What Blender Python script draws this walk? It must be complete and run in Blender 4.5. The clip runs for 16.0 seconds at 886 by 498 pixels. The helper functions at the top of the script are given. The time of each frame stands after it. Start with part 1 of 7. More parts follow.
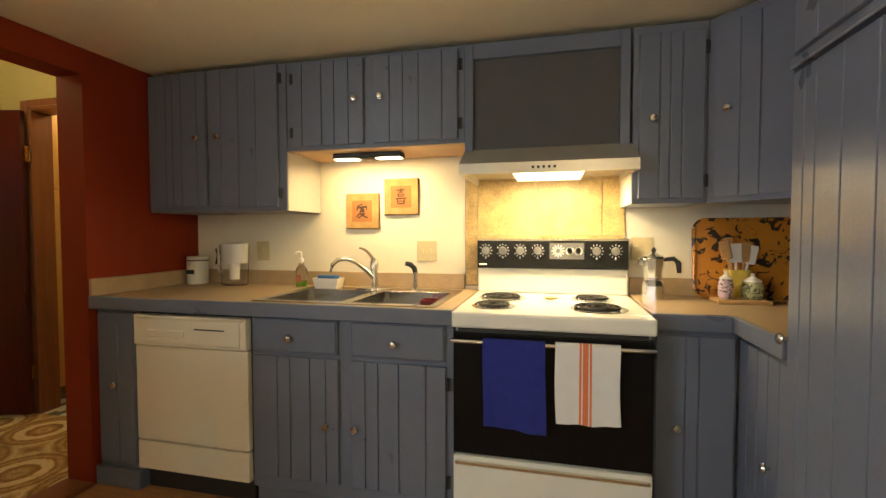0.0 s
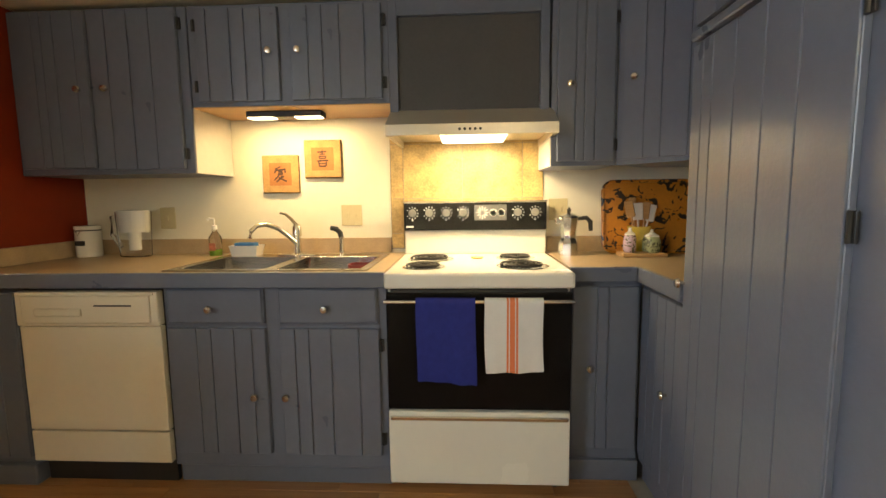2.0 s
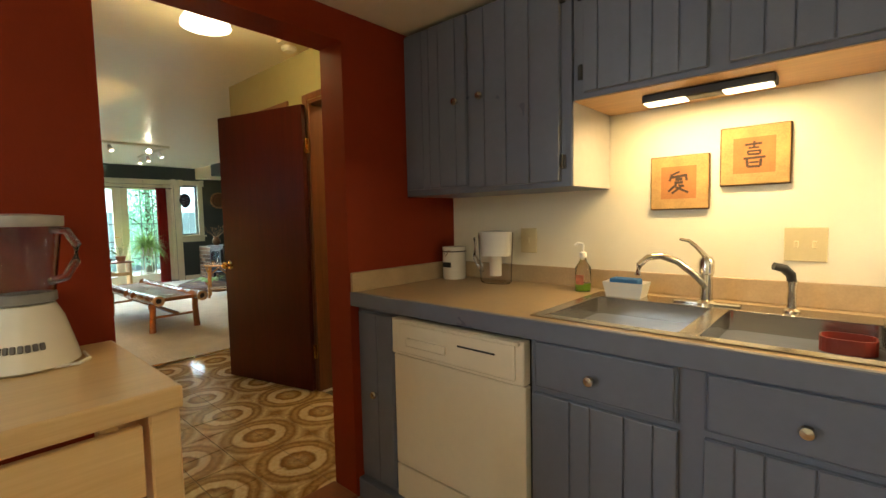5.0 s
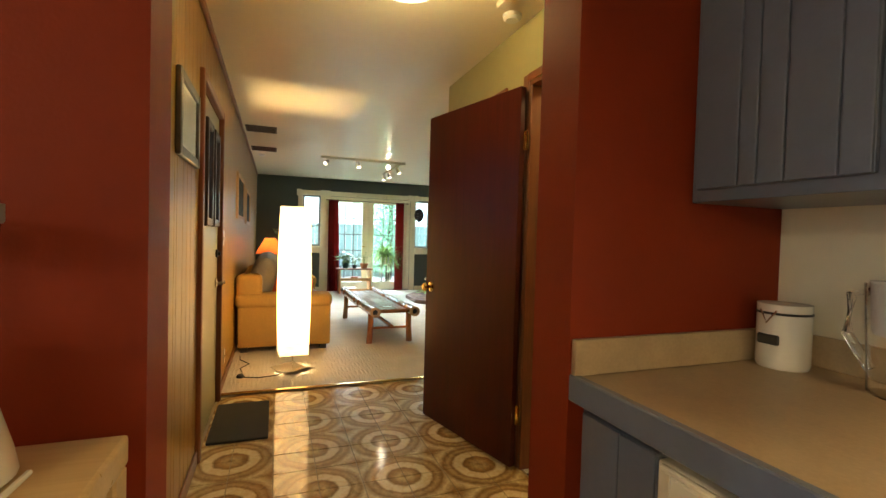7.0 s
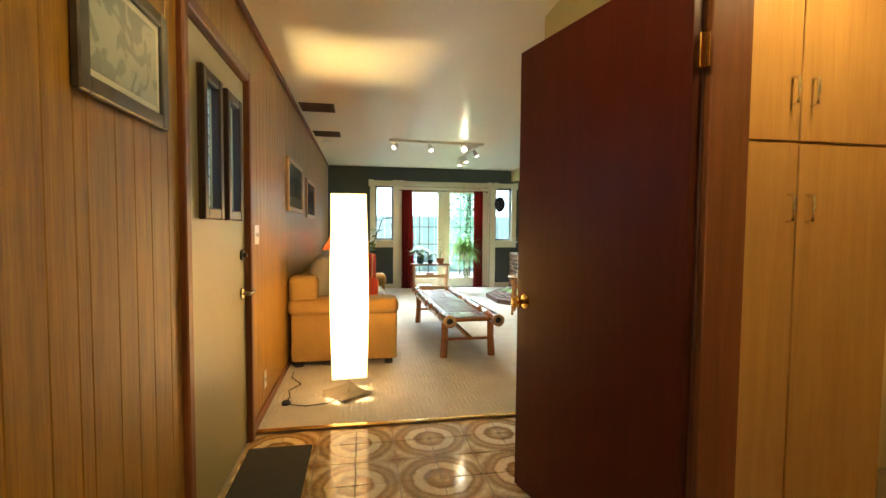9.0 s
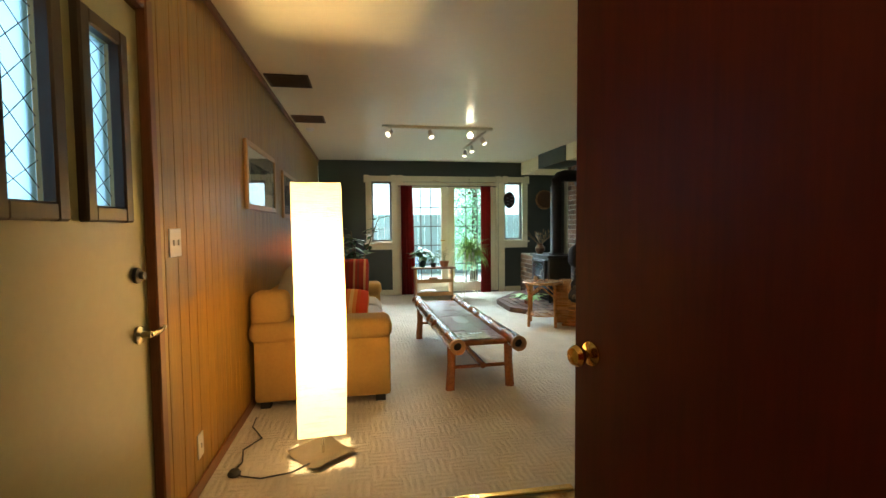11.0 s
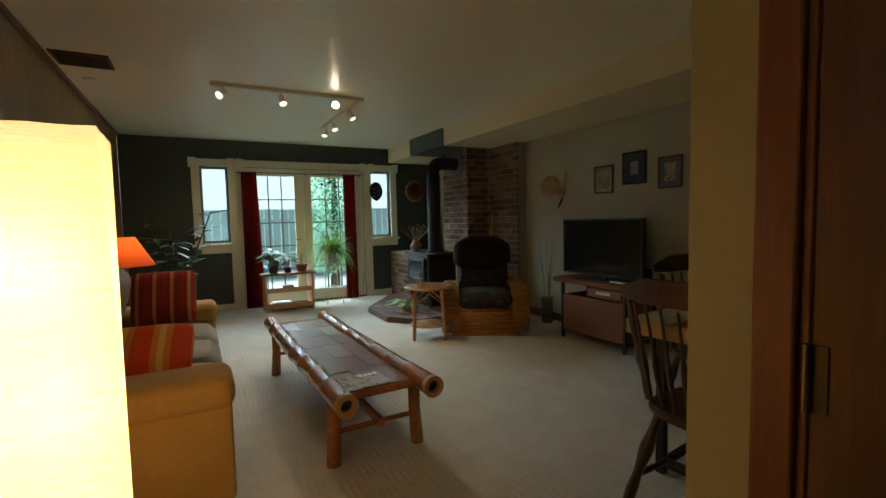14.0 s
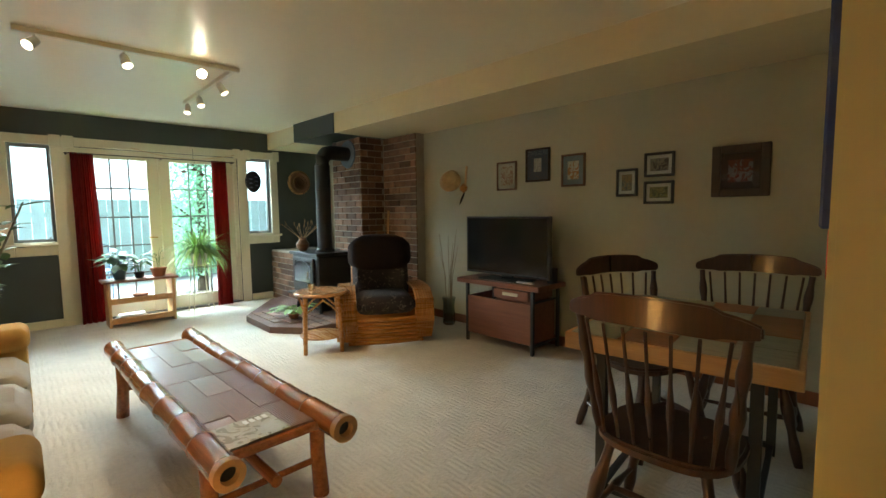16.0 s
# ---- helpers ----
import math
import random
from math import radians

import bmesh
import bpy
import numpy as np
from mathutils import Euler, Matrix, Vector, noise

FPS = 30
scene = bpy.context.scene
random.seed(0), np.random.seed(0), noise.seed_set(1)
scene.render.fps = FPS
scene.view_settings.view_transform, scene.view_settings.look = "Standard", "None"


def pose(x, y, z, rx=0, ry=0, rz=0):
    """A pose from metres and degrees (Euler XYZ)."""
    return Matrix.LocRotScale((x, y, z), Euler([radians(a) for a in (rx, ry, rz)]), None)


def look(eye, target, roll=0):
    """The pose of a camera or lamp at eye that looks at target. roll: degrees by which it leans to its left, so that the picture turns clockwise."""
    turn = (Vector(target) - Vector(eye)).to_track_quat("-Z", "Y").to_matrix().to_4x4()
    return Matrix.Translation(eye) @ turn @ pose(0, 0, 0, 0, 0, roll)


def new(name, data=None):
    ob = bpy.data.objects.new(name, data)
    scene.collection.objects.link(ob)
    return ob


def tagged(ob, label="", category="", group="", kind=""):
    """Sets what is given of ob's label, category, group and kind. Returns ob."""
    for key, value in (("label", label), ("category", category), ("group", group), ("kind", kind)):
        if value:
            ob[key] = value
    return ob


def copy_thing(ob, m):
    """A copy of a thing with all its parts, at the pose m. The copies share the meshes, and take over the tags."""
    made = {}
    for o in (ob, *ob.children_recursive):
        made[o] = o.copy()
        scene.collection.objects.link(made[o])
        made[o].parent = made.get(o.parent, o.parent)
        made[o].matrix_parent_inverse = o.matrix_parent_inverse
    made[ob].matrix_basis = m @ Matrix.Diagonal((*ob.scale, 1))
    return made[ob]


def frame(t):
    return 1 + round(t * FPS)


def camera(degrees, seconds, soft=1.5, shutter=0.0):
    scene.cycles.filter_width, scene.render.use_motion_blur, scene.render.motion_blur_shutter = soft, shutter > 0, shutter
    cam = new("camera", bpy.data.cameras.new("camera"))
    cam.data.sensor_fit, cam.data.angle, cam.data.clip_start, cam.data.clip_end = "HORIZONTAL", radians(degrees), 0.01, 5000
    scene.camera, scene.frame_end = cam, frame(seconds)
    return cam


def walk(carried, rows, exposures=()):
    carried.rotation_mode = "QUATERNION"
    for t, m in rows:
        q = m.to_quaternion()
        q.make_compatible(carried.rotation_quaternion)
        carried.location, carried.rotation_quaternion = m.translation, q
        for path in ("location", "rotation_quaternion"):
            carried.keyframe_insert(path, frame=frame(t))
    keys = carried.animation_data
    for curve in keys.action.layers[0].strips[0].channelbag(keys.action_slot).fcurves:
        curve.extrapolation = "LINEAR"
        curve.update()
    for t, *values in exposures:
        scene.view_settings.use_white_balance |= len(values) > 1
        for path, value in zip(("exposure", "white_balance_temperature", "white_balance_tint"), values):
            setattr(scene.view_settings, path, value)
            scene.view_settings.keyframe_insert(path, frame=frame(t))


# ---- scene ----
cam = camera(88.9, 16.0)
PATH = [
    (0, (0.42, 0.094, 1.229), (-0.052, 2.036, 1.159), -0.1),
    (0.5, (0.42, 0.078, 1.223), (0.09, 2.048, 1.132), -0.3),
    (1, (0.425, 0.07, 1.219), (0.201, 2.052, 1.079), -0.5),
    (1.5, (0.393, 0.067, 1.22), (0.269, 2.054, 1.022), -0.6),
    (2, (0.362, 0.07, 1.209), (0.26, 2.055, 0.991), -0.7),
    (2.5, (0.319, 0.074, 1.209), (0.139, 2.054, 0.99), -1.0),
    (3, (0.291, 0.111, 1.214), (-0.092, 2.063, 1.003), -1.6),
    (3.5, (0.232, 0.203, 1.212), (-0.403, 2.09, 1.024), -1.8),
    (4, (0.145, 0.349, 1.236), (-0.763, 2.122, 1.051), -2.2),
    (4.5, (0.014, 0.49, 1.233), (-1.125, 2.126, 1.076), -1.8),
    (5, (-0.157, 0.622, 1.242), (-1.488, 2.109, 1.103), -1.2),
    (5.2, (-0.23, 0.674, 1.244), (-1.629, 2.099, 1.119), -0.9),
    (7.3, (-1.035, 1.187, 1.236), (-2.939, 1.797, 1.175), 1.0),
    (7.5, (-1.148, 1.203, 1.233), (-3.065, 1.771, 1.164), 0.4),
    (8, (-1.391, 1.288, 1.238), (-3.336, 1.746, 1.158), 0.5),
    (8.2, (-1.48, 1.314, 1.244), (-3.432, 1.736, 1.156), 0.7),
    (10.3, (-2.314, 1.52, 1.234), (-4.286, 1.833, 1.129), -0.2),
    (10.5, (-2.409, 1.539, 1.243), (-4.382, 1.848, 1.13), -0.4),
    (11, (-2.657, 1.554, 1.244), (-4.625, 1.893, 1.143), -0.5),
    (11.5, (-2.895, 1.558, 1.234), (-4.854, 1.953, 1.16), -0.9),
    (12, (-3.134, 1.588, 1.232), (-5.081, 2.042, 1.172), -1.1),
    (12.5, (-3.396, 1.642, 1.255), (-5.323, 2.171, 1.18), -1.1),
    (13, (-3.512, 1.624, 1.247), (-5.392, 2.303, 1.162), -0.9),
    (13.5, (-3.61, 1.585, 1.263), (-5.424, 2.42, 1.148), -1.1),
    (14, (-3.735, 1.625, 1.242), (-5.491, 2.574, 1.11), -1.3),
    (14.5, (-3.875, 1.676, 1.258), (-5.568, 2.728, 1.103), -1.3),
    (15, (-4.011, 1.714, 1.254), (-5.629, 2.879, 1.089), -1.1),
    (15.5, (-4.107, 1.719, 1.271), (-5.635, 2.997, 1.097), -0.9),
    (16, (-4.171, 1.723, 1.273), (-5.624, 3.086, 1.104), -0.7),
]
walk(cam, [(t, look(eye, target, roll)) for t, eye, target, roll in PATH], exposures=[(0, 0.0), (3, 0.0), (5.2, -0.05), (7.3, 0.4), (8.2, 0.57), (10.3, 0.08), (12, -0.7), (13.5, -1.4), (14.5, -0.75), (16, 0.08)])

# ---- world and large lights ----
world = bpy.data.worlds.new("sky")
scene.world = world
world.use_nodes = True
_wn = world.node_tree.nodes
_sky = _wn.new("ShaderNodeTexSky")
_sky.sky_type, _sky.sun_disc = "NISHITA", False
_sky.sun_elevation, _sky.sun_rotation = radians(50), radians(250)
_sky.air_density, _sky.dust_density = 1.0, 3.0
world.node_tree.links.new(_sky.outputs[0], _wn["Background"].inputs[0])
_wn["Background"].inputs[1].default_value = 0.12


def lamp(name, kind, m, power, color, size=0.1, size_y=None, spot=None):
    data = bpy.data.lights.new(name, kind)
    data.energy, data.color = power, color
    if kind == "AREA":
        data.size = size
        if size_y:
            data.shape, data.size_y = "RECTANGLE", size_y
    elif kind == "SUN":
        data.angle = size
    else:
        data.shadow_soft_size = size
    if spot:
        data.spot_size, data.spot_blend = radians(spot), 0.4
    ob = new(name, data)
    ob.matrix_world = m
    return ob


WARM, DAY = (1.0, 0.70, 0.31), (0.68, 0.90, 1.0)
SUN = lamp("sun", "SUN", look((0, 0, 0), (0.55, 0.45, -0.9)), 1.5, (1.0, 0.96, 0.9), radians(12))
# sky light over the garden and in the entry door; the kitchen window is added
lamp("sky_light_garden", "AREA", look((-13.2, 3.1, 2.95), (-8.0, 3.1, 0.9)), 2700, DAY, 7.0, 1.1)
# under-cabinet light bar, hood lamps, hall dome, added kitchen fill, paper lamp, table lamp, track heads
for _x in (-0.62, -0.39):
    lamp("light_bar_lamp", "AREA", look((_x, 2.275, 1.604), (_x, 2.38, 0.9)), 3.2, WARM, 0.13, 0.05)
for _x in (0.30, 0.52):
    lamp("hood_lamp", "AREA", look((_x, 2.20, 1.468), (_x, 2.24, 0.9)), 5, (1.0, 0.76, 0.42), 0.10, 0.12)
lamp("hall_dome_lamp", "POINT", pose(-2.77, 1.66, 2.30), 15, (1.0, 0.70, 0.25), 0.06)
# fill lamp for the kitchen, an added source with no known fixture
lamp("kitchen_fill_lamp", "POINT", pose(0.75, -0.60, 1.90), 20, (1.0, 0.80, 0.48), 0.08)
# cool side fill aimed at the pantry, from an assumed window out of view
lamp("fill_light_kitchen_side", "AREA", look((-1.83, -1.15, 1.47), (0.0, -1.0, 1.30)), 46, (0.80, 0.92, 1.0), 1.15, 0.9)
for _x, _y, _z, _w in ((-5.13, 1.31, 0.55, 36), (-5.13, 1.31, 0.85, 44), (-5.118, 1.28, 1.142, 38)):
    lamp("paper_lamp_bulb", "POINT", pose(_x, _y, _z), _w, WARM, 0.025)
lamp("table_lamp_bulb", "POINT", pose(-8.42, 1.07, 1.03), 4, (1.0, 0.55, 0.25), 0.04)
lamp("closet_lamp", "POINT", pose(-2.75, 2.95, 2.30), 14, WARM, 0.06)

# ---- helpers ----


def part(name, bm, material, parent=None, label="", smooth=False, kind=""):
    me = bpy.data.meshes.new(name)
    bm.to_mesh(me)
    bm.free()
    if smooth:
        me.shade_smooth()
        me.set_sharp_from_angle(angle=radians(40))
    me.materials.append(material)
    ob = new(name, me)
    if parent is not None:
        ob.parent = parent
    if label:
        ob["label"] = label
    if kind:
        ob["kind"] = kind
    return ob


def thing(name, at, label, category, rz=0.0, group="", kind=""):
    ob = new(name)
    ob.empty_display_size = 0.1
    ob.matrix_world = pose(*at, 0, 0, rz)
    return tagged(ob, label, category, group, kind)


def B():
    return bmesh.new()


def box(bm, x0, x1, y0, y1, z0, z1, bevel=0.0, seg=1, m=None):
    g = bmesh.ops.create_cube(bm, size=1.0)["verts"]
    bmesh.ops.transform(bm, verts=g, matrix=Matrix.LocRotScale(((x0 + x1) / 2, (y0 + y1) / 2, (z0 + z1) / 2), None, (abs(x1 - x0), abs(y1 - y0), abs(z1 - z0))))
    if m is not None:
        bmesh.ops.transform(bm, verts=g, matrix=m)
    if bevel:
        es = list({e for v in g for e in v.link_edges})
        bmesh.ops.bevel(bm, geom=es, offset=bevel, segments=seg, profile=0.5, affect="EDGES")
    return bm


def bx(*a, **k):
    return box(B(), *a, **k)


def rod(bm, a, b, r0, r1=None, n=12):
    a, b = Vector(a), Vector(b)
    d = b - a
    m = Matrix.Translation((a + b) / 2) @ d.to_track_quat("Z", "Y").to_matrix().to_4x4()
    bmesh.ops.create_cone(bm, cap_ends=True, segments=n, radius1=r0, radius2=r0 if r1 is None else r1, depth=d.length, matrix=m)
    return bm


def lathe(bm, profile, n=24, at=(0, 0, 0), m=None):
    """Turn (radius, height) pairs about the upright axis."""
    rings = []
    for r, z in profile:
        ring = []
        for i in range(n):
            a = 2 * math.pi * i / n
            v = Vector((r * math.cos(a), r * math.sin(a), z))
            v = m @ v if m is not None else v
            ring.append(bm.verts.new(v + Vector(at)))
        rings.append(ring)
    for p, q in zip(rings, rings[1:]):
        for i in range(n):
            bm.faces.new((p[i], p[(i + 1) % n], q[(i + 1) % n], q[i]))
    if profile[0][0] > 1e-4:
        bm.faces.new(rings[0][::-1])
    if profile[-1][0] > 1e-4:
        bm.faces.new(rings[-1])
    bmesh.ops.recalc_face_normals(bm, faces=bm.faces)
    return bm


def tube(bm, pts, r, n=10, taper=None):
    """A round bar along a line of points."""
    pts = [Vector(p) for p in pts]
    rings = []
    for i, p in enumerate(pts):
        d = (pts[min(i + 1, len(pts) - 1)] - pts[max(i - 1, 0)]).normalized()
        up = Vector((0, 0, 1)) if abs(d.z) < 0.95 else Vector((1, 0, 0))
        s = d.cross(up).normalized()
        u = s.cross(d)
        rr = r if taper is None else r * taper[i]
        rings.append([bm.verts.new(p + rr * (math.cos(2 * math.pi * k / n) * s + math.sin(2 * math.pi * k / n) * u)) for k in range(n)])
    for a, b in zip(rings, rings[1:]):
        for k in range(n):
            bm.faces.new((a[k], a[(k + 1) % n], b[(k + 1) % n], b[k]))
    bm.faces.new(rings[0][::-1])
    bm.faces.new(rings[-1])
    bmesh.ops.recalc_face_normals(bm, faces=bm.faces)
    return bm


def slab(bm, outline, z0, z1):
    """A flat plate from an outline in plan."""
    lo = [bm.verts.new((x, y, z0)) for x, y in outline]
    hi = [bm.verts.new((x, y, z1)) for x, y in outline]
    n = len(outline)
    for i in range(n):
        bm.faces.new((lo[i], lo[(i + 1) % n], hi[(i + 1) % n], hi[i]))
    bm.faces.new(lo[::-1])
    bm.faces.new(hi)
    bmesh.ops.recalc_face_normals(bm, faces=bm.faces)
    return bm


# ---- materials ----


def mat(name, base, rough=0.5, metal=0.0, vary=0.12, scale=6.0, bump=0.0, bump_scale=60.0, stretch=(1, 1, 1), coat=0.0, spec=0.5, glow=0.0, island=0.0, sub=0.0):
    """Two scales of noise on the colour, a fine relief, and gloss that varies with the broad one."""
    m = bpy.data.materials.new(name)
    m.use_nodes = True
    nt = m.node_tree
    p = nt.nodes["Principled BSDF"]
    tc = nt.nodes.new("ShaderNodeTexCoord")
    mp = nt.nodes.new("ShaderNodeMapping")
    mp.inputs["Scale"].default_value = stretch
    nt.links.new(tc.outputs["Object"], mp.inputs[0])
    n1, n2 = nt.nodes.new("ShaderNodeTexNoise"), nt.nodes.new("ShaderNodeTexNoise")
    n1.inputs["Scale"].default_value, n2.inputs["Scale"].default_value = scale, scale * 9
    n1.inputs["Detail"].default_value, n2.inputs["Detail"].default_value = 4, 3
    for n in (n1, n2):
        nt.links.new(mp.outputs[0], n.inputs[0])
    mixf = nt.nodes.new("ShaderNodeMix")
    mixf.inputs[0].default_value = 0.4
    nt.links.new(n1.outputs[0], mixf.inputs[2])
    nt.links.new(n2.outputs[0], mixf.inputs[3])
    ramp = nt.nodes.new("ShaderNodeValToRGB")
    e = ramp.color_ramp.elements
    e[0].position, e[1].position = 0.3, 0.7
    e[0].color = (*[c * (1 - vary) for c in base], 1)
    e[1].color = (*[min(1, c * (1 + vary)) for c in base], 1)
    nt.links.new(mixf.outputs[0], ramp.inputs[0])
    out = ramp.outputs[0]
    if island:
        ge = nt.nodes.new("ShaderNodeObjectInfo")
        hs = nt.nodes.new("ShaderNodeHueSaturation")
        mr = nt.nodes.new("ShaderNodeMapRange")
        mr.inputs[3].default_value, mr.inputs[4].default_value = 1 - island, 1 + island
        nt.links.new(ge.outputs["Random"], mr.inputs[0])
        vm = nt.nodes.new("ShaderNodeVectorMath")
        vm.operation = "MULTIPLY"
        vm.inputs[1].default_value = (31.0, 17.0, 23.0)
        nt.links.new(ge.outputs["Random"], vm.inputs[0])
        nt.links.new(vm.outputs[0], mp.inputs["Location"])
        nt.links.new(mr.outputs[0], hs.inputs["Value"])
        nt.links.new(out, hs.inputs["Color"])
        out = hs.outputs[0]
    nt.links.new(out, p.inputs["Base Color"])
    rr = nt.nodes.new("ShaderNodeMapRange")
    rr.inputs[3].default_value, rr.inputs[4].default_value = max(0, rough - 0.07), min(1, rough + 0.07)
    nt.links.new(n1.outputs[0], rr.inputs[0])
    nt.links.new(rr.outputs[0], p.inputs["Roughness"])
    p.inputs["Metallic"].default_value = metal
    p.inputs["Coat Weight"].default_value = coat
    p.inputs["Specular IOR Level"].default_value = spec
    if sub:
        p.inputs["Subsurface Weight"].default_value = sub
        p.inputs["Subsurface Radius"].default_value = (0.02, 0.02, 0.01)
    if glow:
        p.inputs["Emission Color"].default_value = (*base, 1)
        p.inputs["Emission Strength"].default_value = glow
    if bump:
        n3 = nt.nodes.new("ShaderNodeTexNoise")
        n3.inputs["Scale"].default_value, n3.inputs["Detail"].default_value = bump_scale, 5
        nt.links.new(mp.outputs[0], n3.inputs[0])
        bp = nt.nodes.new("ShaderNodeBump")
        bp.inputs["Strength"].default_value, bp.inputs["Distance"].default_value = bump, 0.01
        nt.links.new(n3.outputs[0], bp.inputs["Height"])
        nt.links.new(bp.outputs[0], p.inputs["Normal"])
    return m


def wood(name, dark, light, rough=0.4, scale=3.0, along="x", coat=0.0, island=0.0, fine=14.0):
    m = mat(name, light, rough, vary=0.0, coat=coat, island=island)
    nt = m.node_tree
    ramp = next(n for n in nt.nodes if n.type == "VALTORGB")
    mp = next(n for n in nt.nodes if n.type == "MAPPING")
    s = [fine, fine, fine]
    s["xyz".index(along)] = 0.7
    mp.inputs["Scale"].default_value = s
    for n in nt.nodes:
        if n.type == "TEX_NOISE":
            n.inputs["Distortion"].default_value = 0.6
            n.inputs["Scale"].default_value = scale if n.inputs["Scale"].default_value < 20 else scale * 5
    ramp.color_ramp.elements[0].color = (*dark, 1)
    ramp.color_ramp.elements[1].color = (*light, 1)
    return m


def glass(name, tint=(0.95, 1, 1), rough=0.0):
    m = bpy.data.materials.new(name)
    m.use_nodes = True
    p = m.node_tree.nodes["Principled BSDF"]
    p.inputs["Base Color"].default_value = (*tint, 1)
    p.inputs["Transmission Weight"].default_value = 1
    p.inputs["Roughness"].default_value = rough
    p.inputs["IOR"].default_value = 1.45
    return m


BLUE = mat("blue_paint", (0.135, 0.153, 0.205), 0.30, vary=0.07, scale=4, bump=0.06, bump_scale=90)
BLUE_DARK = mat("grey_fabric_panel", (0.075, 0.072, 0.072), 0.7, vary=0.1, scale=8, bump=0.1, bump_scale=300)
RED = mat("red_wall_paint", (0.225, 0.026, 0.006), 0.6, spec=0.2, vary=0.05, scale=2.5, bump=0.08, bump_scale=140)
CREAM = mat("cream_wall_paint", (0.74, 0.64, 0.40), 0.6, vary=0.04, scale=2, bump=0.06, bump_scale=150)
WHITE_WALL = mat("white_wall_paint", (0.80, 0.76, 0.63), 0.55, vary=0.03, scale=2, bump=0.06, bump_scale=150)
CEIL = mat("ceiling_paint", (0.82, 0.75, 0.56), 0.34, spec=0.5, vary=0.03, scale=1.6, bump=0.16, bump_scale=9)
GREEN = mat("dark_green_paint", (0.045, 0.058, 0.055), 0.5, vary=0.06, scale=2, bump=0.06, bump_scale=150)
OLIVE = mat("olive_wall_paint", (0.40, 0.37, 0.25), 0.55, vary=0.05, scale=2, bump=0.06, bump_scale=150)
TRIM = mat("cream_trim_paint", (0.72, 0.68, 0.52), 0.4, vary=0.05, scale=6)
PANEL = wood("wall_panel_wood", (0.16, 0.076, 0.009), (0.43, 0.235, 0.034), 0.38, 2.0, "z", coat=0.0, island=0.05)
HALLW = mat("ochre_hall_paint", (0.40, 0.36, 0.17), 0.55, vary=0.05, scale=2, bump=0.06, bump_scale=150)
DOOR = wood("dark_red_door_wood", (0.042, 0.0052, 0.0022), (0.072, 0.0092, 0.004), 0.40, 2.0, "z")
DOOR.node_tree.nodes["Principled BSDF"].inputs["Specular IOR Level"].default_value = 0.22
JAMB = wood("stained_frame_wood", (0.14, 0.045, 0.016), (0.24, 0.085, 0.03), 0.4, 2.0, "z")
OAK = wood("oak_floor_wood", (0.26, 0.12, 0.04), (0.42, 0.22, 0.085), 0.35, 2.5, "x", coat=0.2, island=0.15)
LAM = mat("counter_laminate", (0.42, 0.31, 0.185), 0.4, vary=0.14, scale=14, bump=0.04, bump_scale=120)
WHITE = mat("white_enamel", (0.80, 0.78, 0.70), 0.25, vary=0.02, scale=3)
ALMOND = mat("almond_plastic", (0.74, 0.67, 0.53), 0.35, vary=0.03, scale=4)
BLACK = mat("black_glass", (0.012, 0.012, 0.013), 0.12, vary=0.2, scale=3)
BLACKM = mat("black_matt", (0.02, 0.02, 0.02), 0.5, vary=0.15, scale=10)
STEEL = mat("brushed_steel", (0.62, 0.58, 0.52), 0.28, 1.0, vary=0.06, scale=5, bump=0.008, bump_scale=200, stretch=(1, 20, 20))
CHROME = mat("chrome", (0.75, 0.73, 0.70), 0.12, 1.0, vary=0.03)
BRASS = mat("polished_brass", (0.75, 0.52, 0.18), 0.18, 1.0, vary=0.05)
NICKEL = mat("nickel", (0.68, 0.64, 0.56), 0.22, 1.0, vary=0.05)
CARPET = mat("pale_carpet", (0.63, 0.60, 0.535), 0.95, vary=0.10, scale=5, bump=0.8, bump_scale=160, spec=0.1)
_nt = CARPET.node_tree
_g = _nt.nodes.new("ShaderNodeNewGeometry")
_ck = _nt.nodes.new("ShaderNodeTexChecker")
_ck.inputs["Scale"].default_value = 7.5
_ck.inputs[1].default_value, _ck.inputs[2].default_value = (0, 0, 0, 1), (1, 1, 1, 1)
_wob = _nt.nodes.new("ShaderNodeTexNoise")
_wob.inputs["Scale"].default_value = 7.0
_add = _nt.nodes.new("ShaderNodeVectorMath")
_add.operation = "MULTIPLY_ADD"
_add.inputs[1].default_value = (0.07, 0.07, 0.0)
_nt.links.new(_g.outputs["Position"], _wob.inputs[0])
_nt.links.new(_wob.outputs["Color"], _add.inputs[0])
_nt.links.new(_g.outputs["Position"], _add.inputs[2])
_nt.links.new(_add.outputs[0], _ck.inputs[0])
_wv = []
for _axis in ("X", "Y"):
    _w = _nt.nodes.new("ShaderNodeTexWave")
    _w.bands_direction, _w.wave_profile = _axis, "SIN"
    _w.inputs["Scale"].default_value, _w.inputs["Distortion"].default_value, _w.inputs["Detail Scale"].default_value = 9.0, 2.6, 1.6
    _nt.links.new(_g.outputs["Position"], _w.inputs[0])
    _wv.append(_w)
_mx = _nt.nodes.new("ShaderNodeMix")
_nt.links.new(_ck.outputs[1], _mx.inputs[0])
_nt.links.new(_wv[0].outputs[1], _mx.inputs[2])
_nt.links.new(_wv[1].outputs[1], _mx.inputs[3])
_b1 = next(n for n in _nt.nodes if n.type == "BUMP")
_b2 = _nt.nodes.new("ShaderNodeBump")
_b2.inputs["Strength"].default_value, _b2.inputs["Distance"].default_value = 0.32, 0.010
_nt.links.new(_mx.outputs[0], _b2.inputs["Height"])
_nt.links.new(_b1.outputs[0], _b2.inputs["Normal"])
